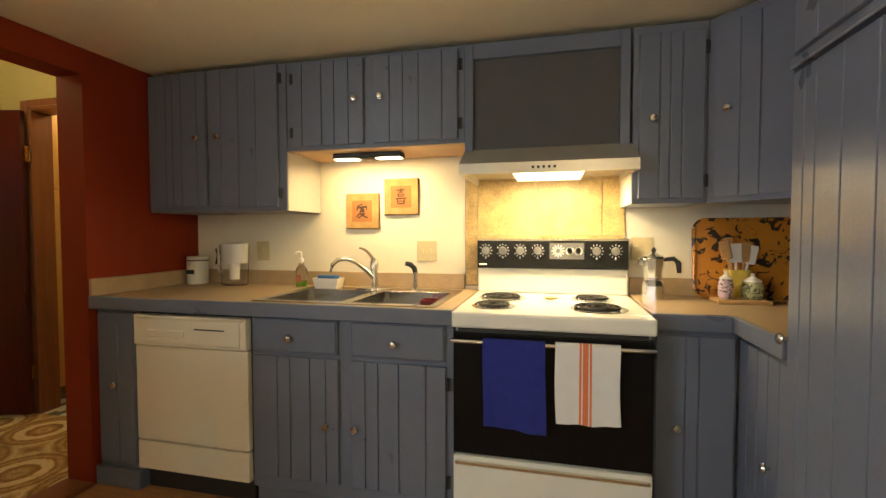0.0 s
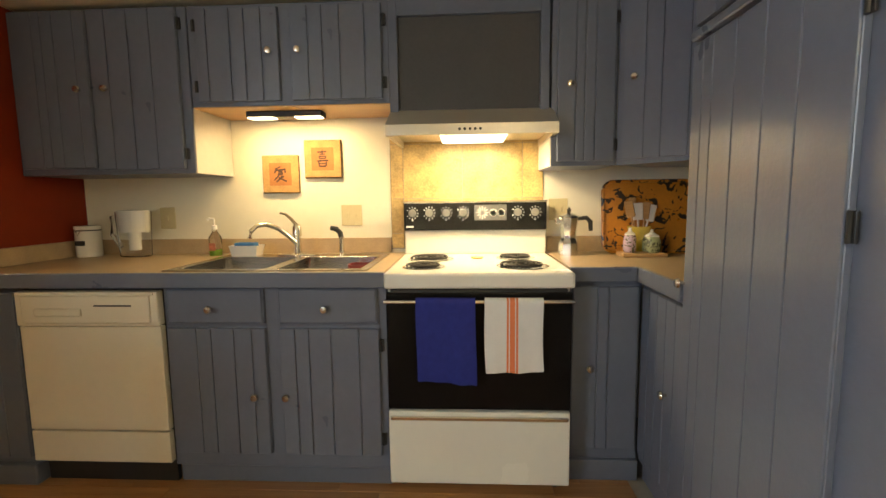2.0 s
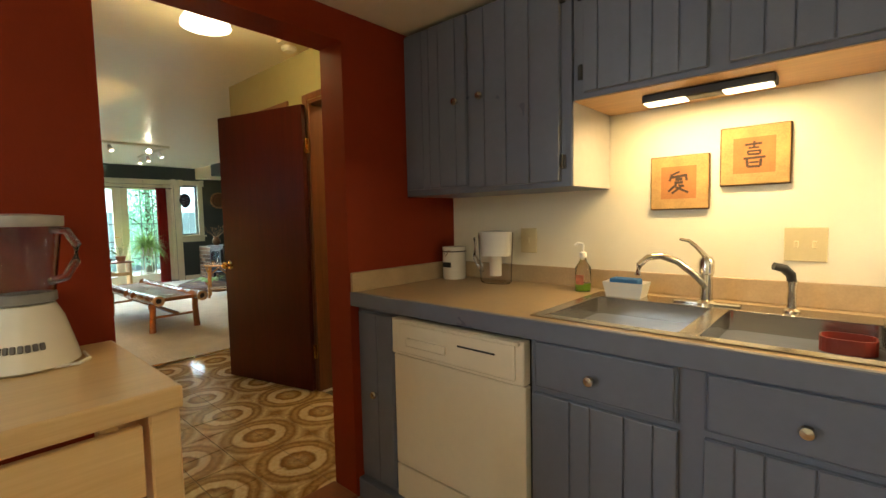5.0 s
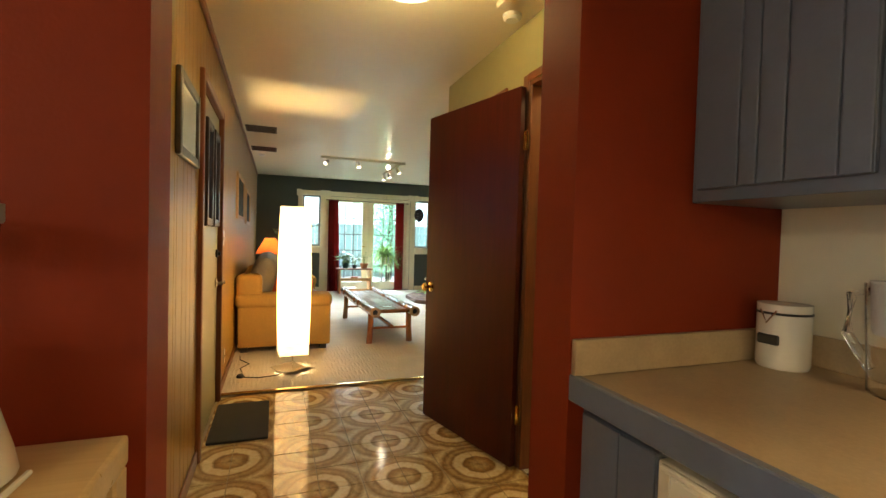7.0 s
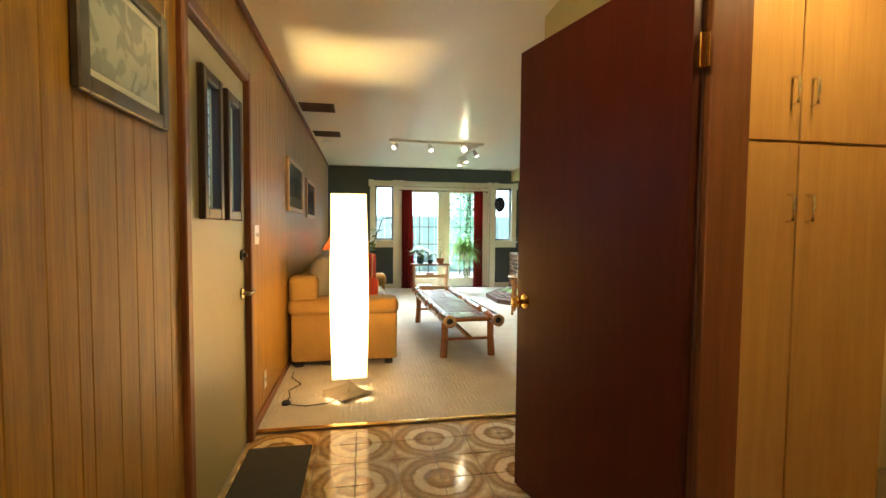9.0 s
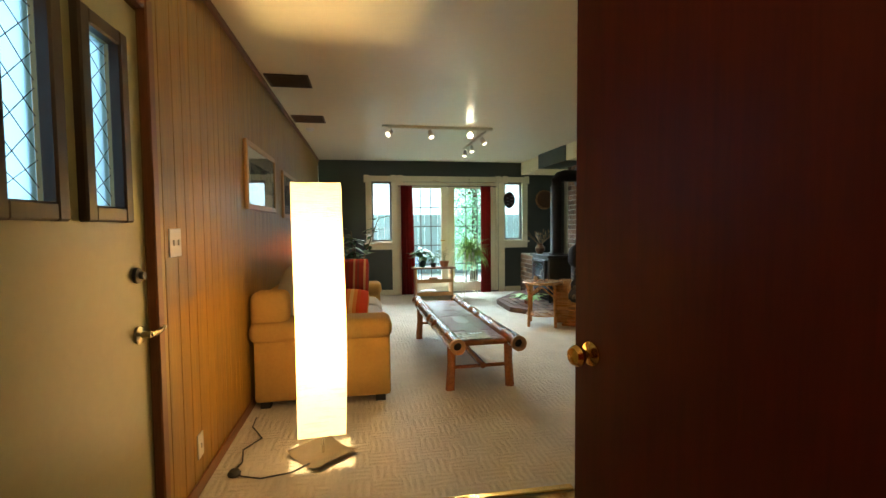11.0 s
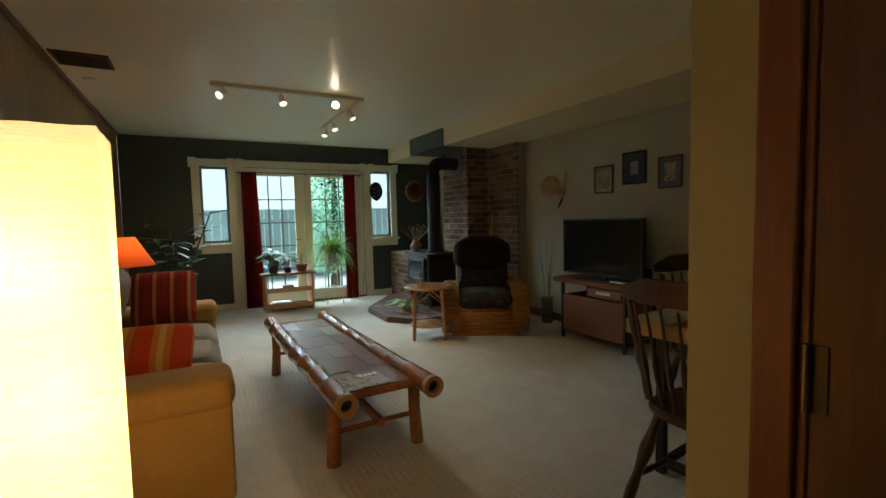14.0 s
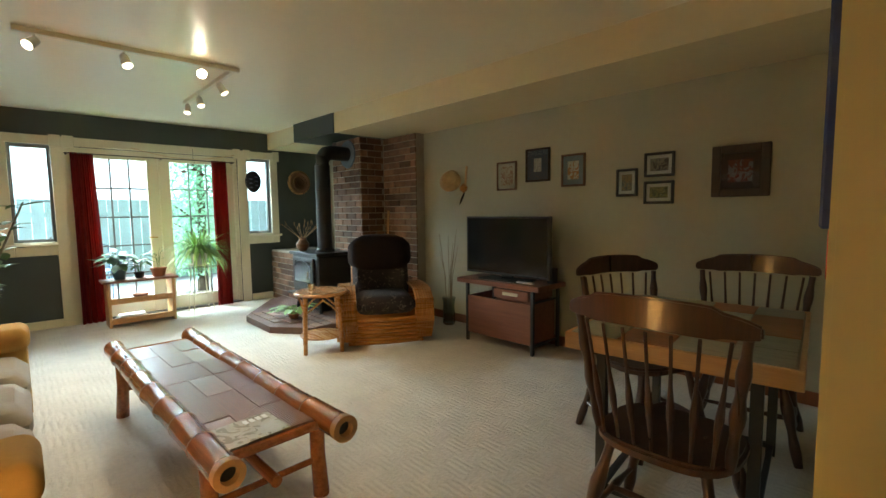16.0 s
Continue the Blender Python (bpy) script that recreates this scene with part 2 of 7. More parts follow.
_nt.links.new(_b2.outputs[0], _nt.nodes["Principled BSDF"].inputs["Normal"])
SUEDE = mat("tan_suede", (0.42, 0.26, 0.085), 0.9, vary=0.10, scale=5, bump=0.15, bump_scale=260, spec=0.15)
SEATFAB = mat("grey_beige_upholstery", (0.36, 0.34, 0.31), 0.9, vary=0.08, scale=6, bump=0.15, bump_scale=260, spec=0.15)
BAMBOO = wood("bamboo_cane", (0.20, 0.06, 0.018), (0.40, 0.15, 0.045), 0.22, 3.0, "x", coat=0.5)
MAPLE = wood("maple_block", (0.60, 0.40, 0.19), (0.74, 0.54, 0.28), 0.3, 2.0, "y", coat=0.2)
PAPER = mat("rice_paper_lit", (0.80, 0.62, 0.35), 0.9, vary=0.25, scale=7, bump=0.9, bump_scale=18, stretch=(1, 1, 9), glow=2.6)
_nt = PAPER.node_tree
_nt.links.new(_nt.nodes["Principled BSDF"].inputs["Base Color"].links[0].from_socket, _nt.nodes["Principled BSDF"].inputs["Emission Color"])
_tr, _mx = _nt.nodes.new("ShaderNodeBsdfTranslucent"), _nt.nodes.new("ShaderNodeMixShader")
_tr.inputs[0].default_value = (1.0, 0.74, 0.36, 1)
_mx.inputs[0].default_value = 0.30
_nt.links.new(_nt.nodes["Principled BSDF"].outputs[0], _mx.inputs[1])
_nt.links.new(_tr.outputs[0], _mx.inputs[2])
_nt.links.new(_mx.outputs[0], _nt.nodes["Material Output"].inputs[0])
PINE = wood("pine_wood", (0.45, 0.25, 0.10), (0.62, 0.38, 0.17), 0.4, 2.5, "x")
DARKWOOD = wood("dark_chair_wood", (0.030, 0.010, 0.005), (0.075, 0.026, 0.012), 0.3, 3.0, "z", coat=0.4)
RUST = wood("reddish_cabinet_wood", (0.17, 0.055, 0.026), (0.27, 0.10, 0.05), 0.4, 2.0, "x")
BRICK = mat("dark_red_brick", (0.175, 0.098, 0.058), 0.85, vary=0.5, scale=9, bump=0.5, bump_scale=90, island=0.6)
MORTAR = mat("grey_mortar", (0.36, 0.32, 0.26), 0.95, vary=0.1, scale=20, bump=0.4, bump_scale=120)
IRON = mat("black_cast_iron", (0.013, 0.013, 0.014), 0.45, vary=0.2, scale=12, bump=0.15, bump_scale=150)
CURTAIN = mat("dark_red_curtain", (0.22, 0.022, 0.018), 0.9, vary=0.12, scale=12, bump=0.1, bump_scale=300, spec=0.1)
LEAF = mat("plant_leaf", (0.06, 0.14, 0.03), 0.45, vary=0.4, scale=20)
GRASSY = mat("spider_plant_leaf", (0.24, 0.40, 0.09), 0.5, vary=0.35, scale=25)
TERRA = mat("terracotta", (0.34, 0.14, 0.07), 0.8, vary=0.12, scale=14, bump=0.15)
GLASS = glass("window_glass")

# ---- the large structure ----
KX, HX0, HX1 = -1.755, -1.912, -4.60      # kitchen face of the red wall, hall, carpet edge
YP, YH, YK, YR = 0.77, 2.41, 2.50, 5.33   # panelled wall, hall wall, kitchen wall, picture wall
ZK, ZC = 2.11, 2.42                        # ceilings
XF = -10.84                                # garden wall


def structure(name, bm, material, label, category):
    return tagged(part(name, bm, material), label, category, kind="structure")


structure("floor_kitchen_base", bx(-1.84, 2.0, -2.6, 2.7, -0.2, -0.012), MORTAR, "sub-floor under the oak kitchen boards", "floor")
structure("floor_hall_base", bx(-4.6, -1.84, 0.6, 4.2, -0.2, -0.004), mat("tile_grout", (0.30, 0.24, 0.15), 0.9, vary=0.2), "tan grout bed under the patterned hall tiles", "floor")
structure("floor_carpet", bx(XF - 0.2, HX1, 0.6, 5.5, -0.2, 0.008), CARPET, "pale sculpted wall-to-wall carpet in the living room", "carpet")
structure("floor_carpet_dining", bx(HX1, -4.2, 2.53, 5.5, -0.2, 0.008), CARPET, "pale sculpted carpet under the dining table", "carpet")
structure("wall_kitchen_back", bx(KX - 0.157, 1.85, YK, YK + 0.12, 0, ZC), WHITE_WALL, "white painted kitchen wall behind the counter", "wall")
w = structure("wall_kitchen_red", box(box(box(B(), HX0, KX, 1.795, YK, 0, ZC), HX0, KX, -0.55, 0.952, 0, ZC), HX0, KX, 0.952, 1.795, 1.985, ZC), RED, "brick-red painted wall with an open doorway to the hall", "wall")
# unseen opening, put here to let the side fill in
structure("wall_kitchen_fill_opening", box(box(box(B(), HX0, KX, -2.6, -1.75, 0, ZC), HX0, KX, -1.75, -0.55, 0, 1.0), HX0, KX, -1.75, -0.55, 1.95, ZC), RED, "brick-red painted wall round an added, unseen window opening", "wall")
structure("wall_kitchen_right", bx(1.75, 1.87, -2.6, YK, 0, ZC), WHITE_WALL, "plain wall at the side of the kitchen", "wall")
structure("wall_kitchen_rear", bx(KX, 1.75, -2.6, -2.48, 0, ZC), CREAM, "plain wall at the rear of the kitchen", "wall")
structure("ceiling_kitchen", bx(KX, 1.75, -2.48, YK, ZK, ZK + 0.1), CEIL, "cream painted low kitchen ceiling", "ceiling")
structure("ceiling_hall_and_living", bx(XF - 0.1, HX0, 0.65, 5.45, ZC, ZC + 0.1), CEIL, "cream glossy painted ceiling", "ceiling")
# panelled wall with the entry door opening
ED0, ED1, EDZ = -4.475, -3.585, 2.03
pw = structure("wall_panelled", box(box(box(B(), XF, ED0, YP - 0.13, YP - 0.008, 0, ZC), ED1, HX0, YP - 0.13, YP - 0.008, 0, ZC), ED0, ED1, YP - 0.13, YP - 0.008, EDZ, ZC), mat("panel_groove", (0.16, 0.076, 0.012), 0.6), "warm brown grooved wood panelling", "wall")
# hall wall with the closet doorway
CD0, CD1 = -2.97, -2.17
structure("wall_hall", box(box(box(B(), -4.240, CD0 - 0.03, YH, YH + 0.12, 0, ZC), CD1, HX0, YH, YH + 0.12, 0, ZC), CD0 - 0.03, CD1, YH, YH + 0.12, 2.06, ZC), HALLW, "ochre-cream painted hall wall beside the open door", "wall")
structure("wall_dining_end", bx(-4.240, -4.135, YH + 0.12, YR, 0, ZC), OLIVE, "olive painted wall at the end of the dining corner", "wall")
structure("wall_pictures", bx(XF, -4.135, YR, YR + 0.12, 0, ZC), OLIVE, "olive-beige painted wall with framed pictures", "wall")
# soffit along the picture wall, its middle stretch painted dark green


def SOF(x):
    """The front edge of the soffit, which runs slightly out of true."""
    return 4.475 + (x + 9.0) * 0.015


structure("soffit", slab(slab(B(), [(-8.93, SOF(-8.93)), (-4.240, SOF(-4.240)), (-4.240, YR), (-8.93, YR)], 2.192, ZC), [(XF, SOF(XF) + 0.02), (-9.90, SOF(-9.9) + 0.02), (-9.90, YR), (XF, YR)], 2.192, ZC), CREAM, "cream painted ceiling soffit", "soffit")
structure("soffit_green", slab(B(), [(-9.90, 4.435), (-8.93, 4.462), (-8.93, YR), (-9.90, YR)], 2.189, ZC), GREEN, "dark green painted stretch of soffit over the stove", "soffit")
# garden wall: openings for the side windows and the french doors
WY0, WY1, WZ = 1.575, 4.587, 2.15
W1, FD, W2 = (1.68, 2.03, 0.98, 2.045), (2.20, 4.02, 0.03, 2.045), (4.14, 4.48, 0.98, 2.045)
fw = B()
for y0, y1, z0, z1 in ((YP, W1[0], 0, ZC), (W1[1], FD[0], 0, ZC), (FD[1], W2[0], 0, ZC), (W2[1], YR, 0, ZC), (W1[0], W1[1], 0, W1[2]), (W2[0], W2[1], 0, W2[2]), (W1[0], W1[1], W1[3], ZC), (W2[0], W2[1], W2[3], ZC), (FD[0], FD[1], FD[3], ZC)):
    box(fw, XF - 0.14, XF, y0, y1, z0, z1)
structure("wall_garden", fw, GREEN, "dark green painted wall round the garden doors", "wall")
# closet room
structure("wall_closet", box(box(box(B(), -3.7, HX0, 4.1, 4.2, 0, ZC), -3.75, -3.65, YH + 0.12, 4.2, 0, ZC), HX0, HX0 + 0.1, YH + 0.12, 4.2, 0, ZC), CREAM, "plain cream wall of the small room behind the door", "wall")
structure("ground", bx(-400, 60, -300, 300, -0.4, -0.21), mat("lawn", (0.07, 0.12, 0.03), 0.9, vary=0.3, scale=3), "garden ground beyond the glass doors", "ground")

# ---- kitchen ----


def knob(parent, x, z, y=0.0):
    m = pose(x, y, z, 90, 0, 0)
    bm = lathe(B(), [(0.006, 0.0), (0.006, 0.012), (0.015, 0.016), (0.0165, 0.021), (0.013, 0.027), (0.0, 0.029)], 16)
    bmesh.ops.transform(bm, verts=bm.verts, matrix=m)
    return part("knob", bm, NICKEL, parent, "round brushed nickel knob", smooth=True)


def hinge(parent, x, z, y=0.0, material=None, h=0.05):
    bm = box(B(), x - 0.012, x + 0.012, y - 0.004, y + 0.002, z - h / 2, z + h / 2, 0.001)
    rod(bm, (x, y - 0.006, z - h / 2), (x, y - 0.006, z + h / 2), 0.005, n=8)
    return part("hinge", bm, material or BLACKM, parent, "small dark hinge")


def grooved(name, x0, x1, z0, z1, y0, y1, splits, parent, label):
    """A door of upright boards with V-grooves between them, cut at the given shares of its width."""
    d = part(name, bx(x0, x1, y0 + 0.006, y1, z0, z1, 0.002), BLUE, parent, label)
    cuts = [0.0, *splits, 1.0]
    for a, b in zip(cuts, cuts[1:]):
        xa, xb = x0 + a * (x1 - x0), x0 + b * (x1 - x0)
        part("board", bx(xa + 0.0016, xb - 0.0016, y0, y0 + 0.0075, z0 + 0.0005, z1 - 0.0005, 0.0028, 2), BLUE, d)
    return d


def cab_door(parent, x0, x1, z0, z1, splits, kx, kz, hx, name="door", th=0.019):
    d = grooved(name, x0, x1, z0, z1, -th, 0.0, splits, parent, "blue grooved board door")
    knob(d, kx, kz, -th)
    if hx is not None:
        for z in (z0 + 0.07, z1 - 0.07):
            hinge(d, hx, z, -th * 0.4)
    return d


def drawer_front(parent, x0, x1, z0, z1, kx, kz):
    bm = box(B(), x0, x1, -0.013, 0, z0, z1, 0.003)
    box(bm, x0 + 0.006, x1 - 0.006, -0.019, -0.012, z0 + 0.006, z1 - 0.006, 0.005, 2)
    d = part("drawer_front", bm, BLUE, parent, "plain blue drawer front")
    knob(d, kx, kz, -0.019)


FY = 1.84   # front of the base cabinets
# narrow end cabinet, sink cabinet
c = thing("base_cabinet", (KX, FY, 0), "narrow blue painted cabinet beside the dishwasher", "cabinet", group="kitchen base cabinets")
part("body", bx(0, 0.255, 0, 0.62, 0.09, 0.865, 0.002), BLUE, c)
part("plinth", bx(0, 0.262, -0.03, 0.6, 0.0, 0.09, 0.004), BLUE, c)
cab_door(c, 0.02, 0.235, 0.12, 0.845, (0.55,), 0.13, 0.50, None)
c = thing("base_cabinet", (-0.885, FY, 0), "blue painted sink cabinet with two drawers and two doors", "cabinet", group="kitchen base cabinets")
part("body", bx(0, 0.925, 0, 0.62, 0.09, 0.868, 0.002), BLUE, c)
part("plinth", bx(0, 0.925, 0.03, 0.6, 0.0, 0.09, 0.002), BLUE, c)
drawer_front(c, 0.018, 0.425, 0.712, 0.862, 0.205, 0.778)
drawer_front(c, 0.485, 0.892, 0.712, 0.862, 0.68, 0.778)
cab_door(c, 0.013, 0.428, 0.155, 0.695, (0.30, 0.45, 0.68, 0.86), 0.376, 0.41, None)
cab_door(c, 0.485, 0.895, 0.155, 0.695, (0.16, 0.30, 0.52, 0.80), 0.508, 0.41, 0.902)

# dishwasher
dw = thing("dishwasher", (-1.497, 1.825, 0), "almond white dishwasher under the worktop", "dishwasher")
part("body", bx(0.005, 0.603, 0.02, 0.58, 0.11, 0.866), BLACKM, dw)
d = part("door", bx(0, 0.608, -0.012, 0.02, 0.255, 0.705, 0.004, 2), ALMOND, dw)
bm = bx(0, 0.608, -0.022, 0.02, 0.709, 0.852, 0.006, 2)
box(bm, 0.03, 0.578, -0.028, -0.02, 0.722, 0.838, 0.006, 2)
box(bm, 0.012, 0.596, -0.032, -0.02, 0.838, 0.850, 0.003)
cp = part("control_panel", bm, ALMOND, dw)
part("latch_slot", bx(0.345, 0.503, -0.0300, -0.0275, 0.793, 0.799), BLACKM, cp, "dark slot with a fine line of marks")
bm = bx(0.09, 0.29, -0.034, -0.027, 0.752, 0.785, 0.006, 2)
part("handle", bm, ALMOND, cp)
part("kick_panel", bx(0, 0.608, -0.012, 0.02, 0.112, 0.248, 0.004, 2), ALMOND, dw)
part("toe_plate", bx(0.01, 0.598, 0.04, 0.06, 0.0, 0.11), BLACKM, dw)

# worktop left of the stove, with the sink cut-out
SX0, SX1, SY0, SY1, CZ = -0.895, -0.035, 1.85, 2.405, 0.926
wt = thing("worktop", (0, 0, 0), "tan laminate worktop with a blue painted front edge", "worktop")
bm = B()
_xs, _ys = (KX, SX0 + 0.02, SX1 - 0.02, 0.035), (1.818, SY0 + 0.02, SY1 - 0.02, YK)
for i in range(3):
    for j in range(3):
        if (i, j) != (1, 1):
            box(bm, _xs[i], _xs[i + 1], _ys[j], _ys[j + 1], CZ - 0.03, CZ)
bmesh.ops.remove_doubles(bm, verts=bm.verts, dist=0.0005)
bmesh.ops.delete(bm, geom=[f for f in bm.faces if any(abs(f.calc_center_median().x - g.calc_center_median().x) < 1e-4 and (f.calc_center_median() - g.calc_center_median()).length < 1e-4 for g in bm.faces if g is not f)], context="FACES")
part("laminate_top", bm, LAM, wt)
part("front_edge", bx(KX, 0.04, 1.795, 1.8175, 0.868, CZ + 0.003, 0.003), BLUE, wt, "blue painted wooden front edge")
part("backsplash", bx(KX + 0.018, -0.04, YK - 0.018, YK - 0.001, CZ + 0.001, CZ + 0.082, 0.002), LAM, wt)
part("backsplash", bx(KX + 0.001, KX + 0.018, 1.80, YK - 0.001, CZ + 0.001, CZ + 0.085, 0.002), LAM, wt)
wt = thing("worktop", (0, 0, 0), "tan laminate corner worktop beside the stove", "worktop")
part("laminate_top", slab(B(), [(0.786, 1.924), (1.072, 1.924), (1.072, 1.545), (1.74, 1.545), (1.74, YK), (0.786, YK)], CZ - 0.03, CZ), LAM, wt)
part("front_edge", bx(0.786, 1.05, 1.90, 1.9235, 0.868, CZ + 0.003, 0.003), BLUE, wt, "blue painted wooden front edge")
part("front_edge", bx(1.0505, 1.0715, 1.545, 1.9235, 0.868, CZ + 0.003, 0.003), BLUE, wt, "blue painted wooden front edge")
part("backsplash", bx(0.79, 1.74, YK - 0.018, YK - 0.001, CZ + 0.001, CZ + 0.082, 0.002), LAM, wt)

# double sink
sk = thing("kitchen_sink", (0, 0, CZ), "stainless steel double bowl sink set in the worktop", "sink")


def bowl(x0, x1, y0, y1, depth):
    bm = bx(x0, x1, y0, y1, -depth, 0.003)
    bm.faces.ensure_lookup_table()
    top = max(bm.faces, key=lambda f: f.calc_center_median().z)
    bmesh.ops.delete(bm, geom=[top], context="FACES")
    low = [e for e in bm.edges if not e.is_boundary]
    bmesh.ops.bevel(bm, geom=low, offset=0.035, segments=5, affect="EDGES", profile=0.5)
    bmesh.ops.reverse_faces(bm, faces=bm.faces)
    return bm


SINKS = mat("satin_sink_steel", (0.48, 0.45, 0.40), 0.2, 1.0, vary=0.04, scale=3)
part("bowl", bowl(-0.855, -0.475, 1.885, 2.285, 0.17), SINKS, sk, smooth=True)
part("bowl", bowl(-0.430, -0.070, 1.885, 2.285, 0.15), SINKS, sk, smooth=True)
bm = B()
for a in ((SX0, -0.853, SY0, SY1), (-0.072, SX1, SY0, SY1), (-0.853, -0.072, SY0, 1.887), (-0.853, -0.072, 2.283, SY1), (-0.477, -0.428, 1.887, 2.283)):
    box(bm, *a, 0.001, 0.0055, 0.0015)
part("rim", bm, SINKS, sk)
for x in (-0.665, -0.25):
    part("drain", lathe(B(), [(0.045, -0.166 if x < -0.5 else -0.146), (0.04, -0.164 if x < -0.5 else -0.144), (0.0, -0.168 if x < -0.5 else -0.148)], 20, (x, 2.1, 0)), CHROME, sk)
# faucet with lever and side spray
fa = thing("kitchen_faucet", (-0.505, 2.345, CZ + 0.0055), "brushed chrome kitchen faucet with a curved spout", "faucet")
bm = lathe(B(), [(0.034, 0), (0.034, 0.006), (0.02, 0.014), (0.018, 0.10), (0.023, 0.105), (0.023, 0.145), (0.015, 0.16), (0.0, 0.163)], 20)
box(bm, -0.10, 0.10, -0.025, 0.025, 0.0, 0.007, 0.005, 2)
part("body", bm, NICKEL, fa, smooth=True)
sp = [(0, -0.01, 0.06), (-0.03, -0.03, 0.10), (-0.075, -0.06, 0.145), (-0.12, -0.09, 0.165), (-0.155, -0.115, 0.160), (-0.178, -0.13, 0.135), (-0.183, -0.133, 0.10)]
part("spout", tube(B(), sp, 0.0115, 12), NICKEL, fa, smooth=True)
part("lever", tube(B(), [(0, 0, 0.155), (-0.03, 0.0, 0.19), (-0.055, 0.0, 0.212), (-0.085, 0.0, 0.218)], 0.008, 8, (1.2, 1, 0.8, 0.6)), NICKEL, fa, smooth=True)
sy = thing("sink_sprayer", (-0.275, 2.345, CZ + 0.0055), "chrome side spray with a dark head beside the faucet", "sprayer")
part("stem", lathe(B(), [(0.022, 0), (0.022, 0.005), (0.013, 0.012), (0.011, 0.07), (0.015, 0.095)], 16), NICKEL, sy, smooth=True)
part("head", tube(B(), [(0.0, 0, 0.085), (-0.004, -0.005, 0.115), (-0.02, -0.016, 0.135), (-0.045, -0.03, 0.142)], 0.014, 10, (0.9, 1, 1, 0.85)), BLACKM, sy, smooth=True)
bm = bowl(-0.055, 0.055, -0.045, 0.045, 0.125)
bmesh.ops.solidify(bm, geom=bm.faces[:], thickness=0.004)
rc = tagged(part("dish_tub", bm, mat("dark_red_plastic", (0.22, 0.03, 0.02), 0.35)), "small dark red plastic tub in the sink", "tub")
rc.matrix_world = pose(-0.145, 2.20, CZ - 0.022)

# pieces on the worktop
WPL = mat("white_plastic", (0.82, 0.80, 0.76), 0.35, vary=0.03)
CERAM = mat("white_ceramic", (0.80, 0.77, 0.70), 0.2, vary=0.03)
cn = thing("canister", (-1.672, 2.40, CZ), "white ceramic canister with a dark word label", "canister")
part("jar", lathe(B(), [(0.056, 0), (0.060, 0.01), (0.060, 0.135), (0.056, 0.142)], 28), CERAM, cn, smooth=True)
part("lid", lathe(B(), [(0.057, 0.143), (0.060, 0.146), (0.060, 0.165), (0.0, 0.168)], 28), CERAM, cn, smooth=True)
part("rim_band", lathe(B(), [(0.0605, 0.139), (0.0615, 0.140), (0.0615, 0.144), (0.0605, 0.145)], 28), BLACKM, cn)
part("label_plate", bx(-0.027, 0.027, -0.0625, -0.054, 0.062, 0.088, 0.003), BLACKM, cn, "black plate with an unreadable word")
part("wire_bail", tube(B(), [(-0.02, -0.06, 0.15), (0.0, -0.068, 0.118), (0.02, -0.06, 0.15)], 0.0025, 6), CHROME, cn)
pt = thing("water_pitcher", (-1.40, 2.385, CZ), "clear plastic filter water pitcher with a white insert", "pitcher")
CLEAR = glass("clear_plastic", (1.0, 1.0, 1.0), 0.02)
bm = lathe(B(), [(0.06, 0.0), (0.066, 0.005), (0.075, 0.24), (0.072, 0.24), (0.063, 0.008), (0.0, 0.006)], 24)
bmesh.ops.scale(bm, vec=(1.25, 0.8, 1), verts=bm.verts)
part("jug", bm, CLEAR, pt, smooth=True).visible_shadow = False
bm = lathe(B(), [(0.064, 0.13), (0.068, 0.14), (0.073, 0.245), (0.0, 0.250)], 24)
bmesh.ops.scale(bm, vec=(1.15, 0.74, 1), verts=bm.verts)
part("reservoir", bm, CERAM, pt, smooth=True)
part("filter", rod(B(), (0, 0, 0.035), (0, 0, 0.135), 0.028, 0.03, 16), CERAM, pt)
part("handle", tube(B(), [(-0.085, 0, 0.22), (-0.12, 0, 0.21), (-0.125, 0, 0.12), (-0.08, 0, 0.05)], 0.011, 8), CLEAR, pt, smooth=True)


PLATE = mat("old_almond_plastic", (0.60, 0.52, 0.31), 0.4, vary=0.05)


def plate(x, y, z, w, h, label, kind_, n=2, material=None, face="y"):
    t = thing("wall_plate", (x, y, z), label, kind_)
    s = bx(-w / 2, w / 2, -0.006, 0.0, -h / 2, h / 2, 0.003, 2)
    part("cover", s, material or PLATE, t)
    for i in range(n):
        cx = (i - (n - 1) / 2) * w * 0.42
        part("toggle", bx(cx - 0.006, cx + 0.006, -0.013, -0.005, -0.012, 0.012, 0.002), material or PLATE, t)
    return t


plate(-1.285, YK - 0.001, 1.125, 0.085, 0.118, "almond wall outlet above the backsplash", "outlet", 1)
plate(-0.255, YK - 0.001, 1.130, 0.112, 0.112, "almond double switch plate above the sink", "switch plate", 2)
plate(0.85, YK - 0.001, 1.150, 0.10, 0.115, "almond wall outlet behind the coffee pot", "outlet", 2)
sb = thing("soap_bottle", (-0.965, 2.39, CZ), "clear pump bottle with green dish soap", "bottle")
part("bottle", lathe(B(), [(0.030, 0), (0.032, 0.01), (0.031, 0.10), (0.014, 0.125), (0.012, 0.14)], 20), CLEAR, sb, smooth=True)
part("soap", lathe(B(), [(0.027, 0.003), (0.028, 0.01), (0.028, 0.035), (0.0, 0.035)], 16), mat("green_soap", (0.25, 0.50, 0.04), 0.2), sb)
part("label", bx(-0.017, 0.017, -0.0335, -0.030, 0.03, 0.07, 0.001), mat("red_green_label", (0.45, 0.15, 0.08), 0.5, vary=0.5, scale=40), sb)
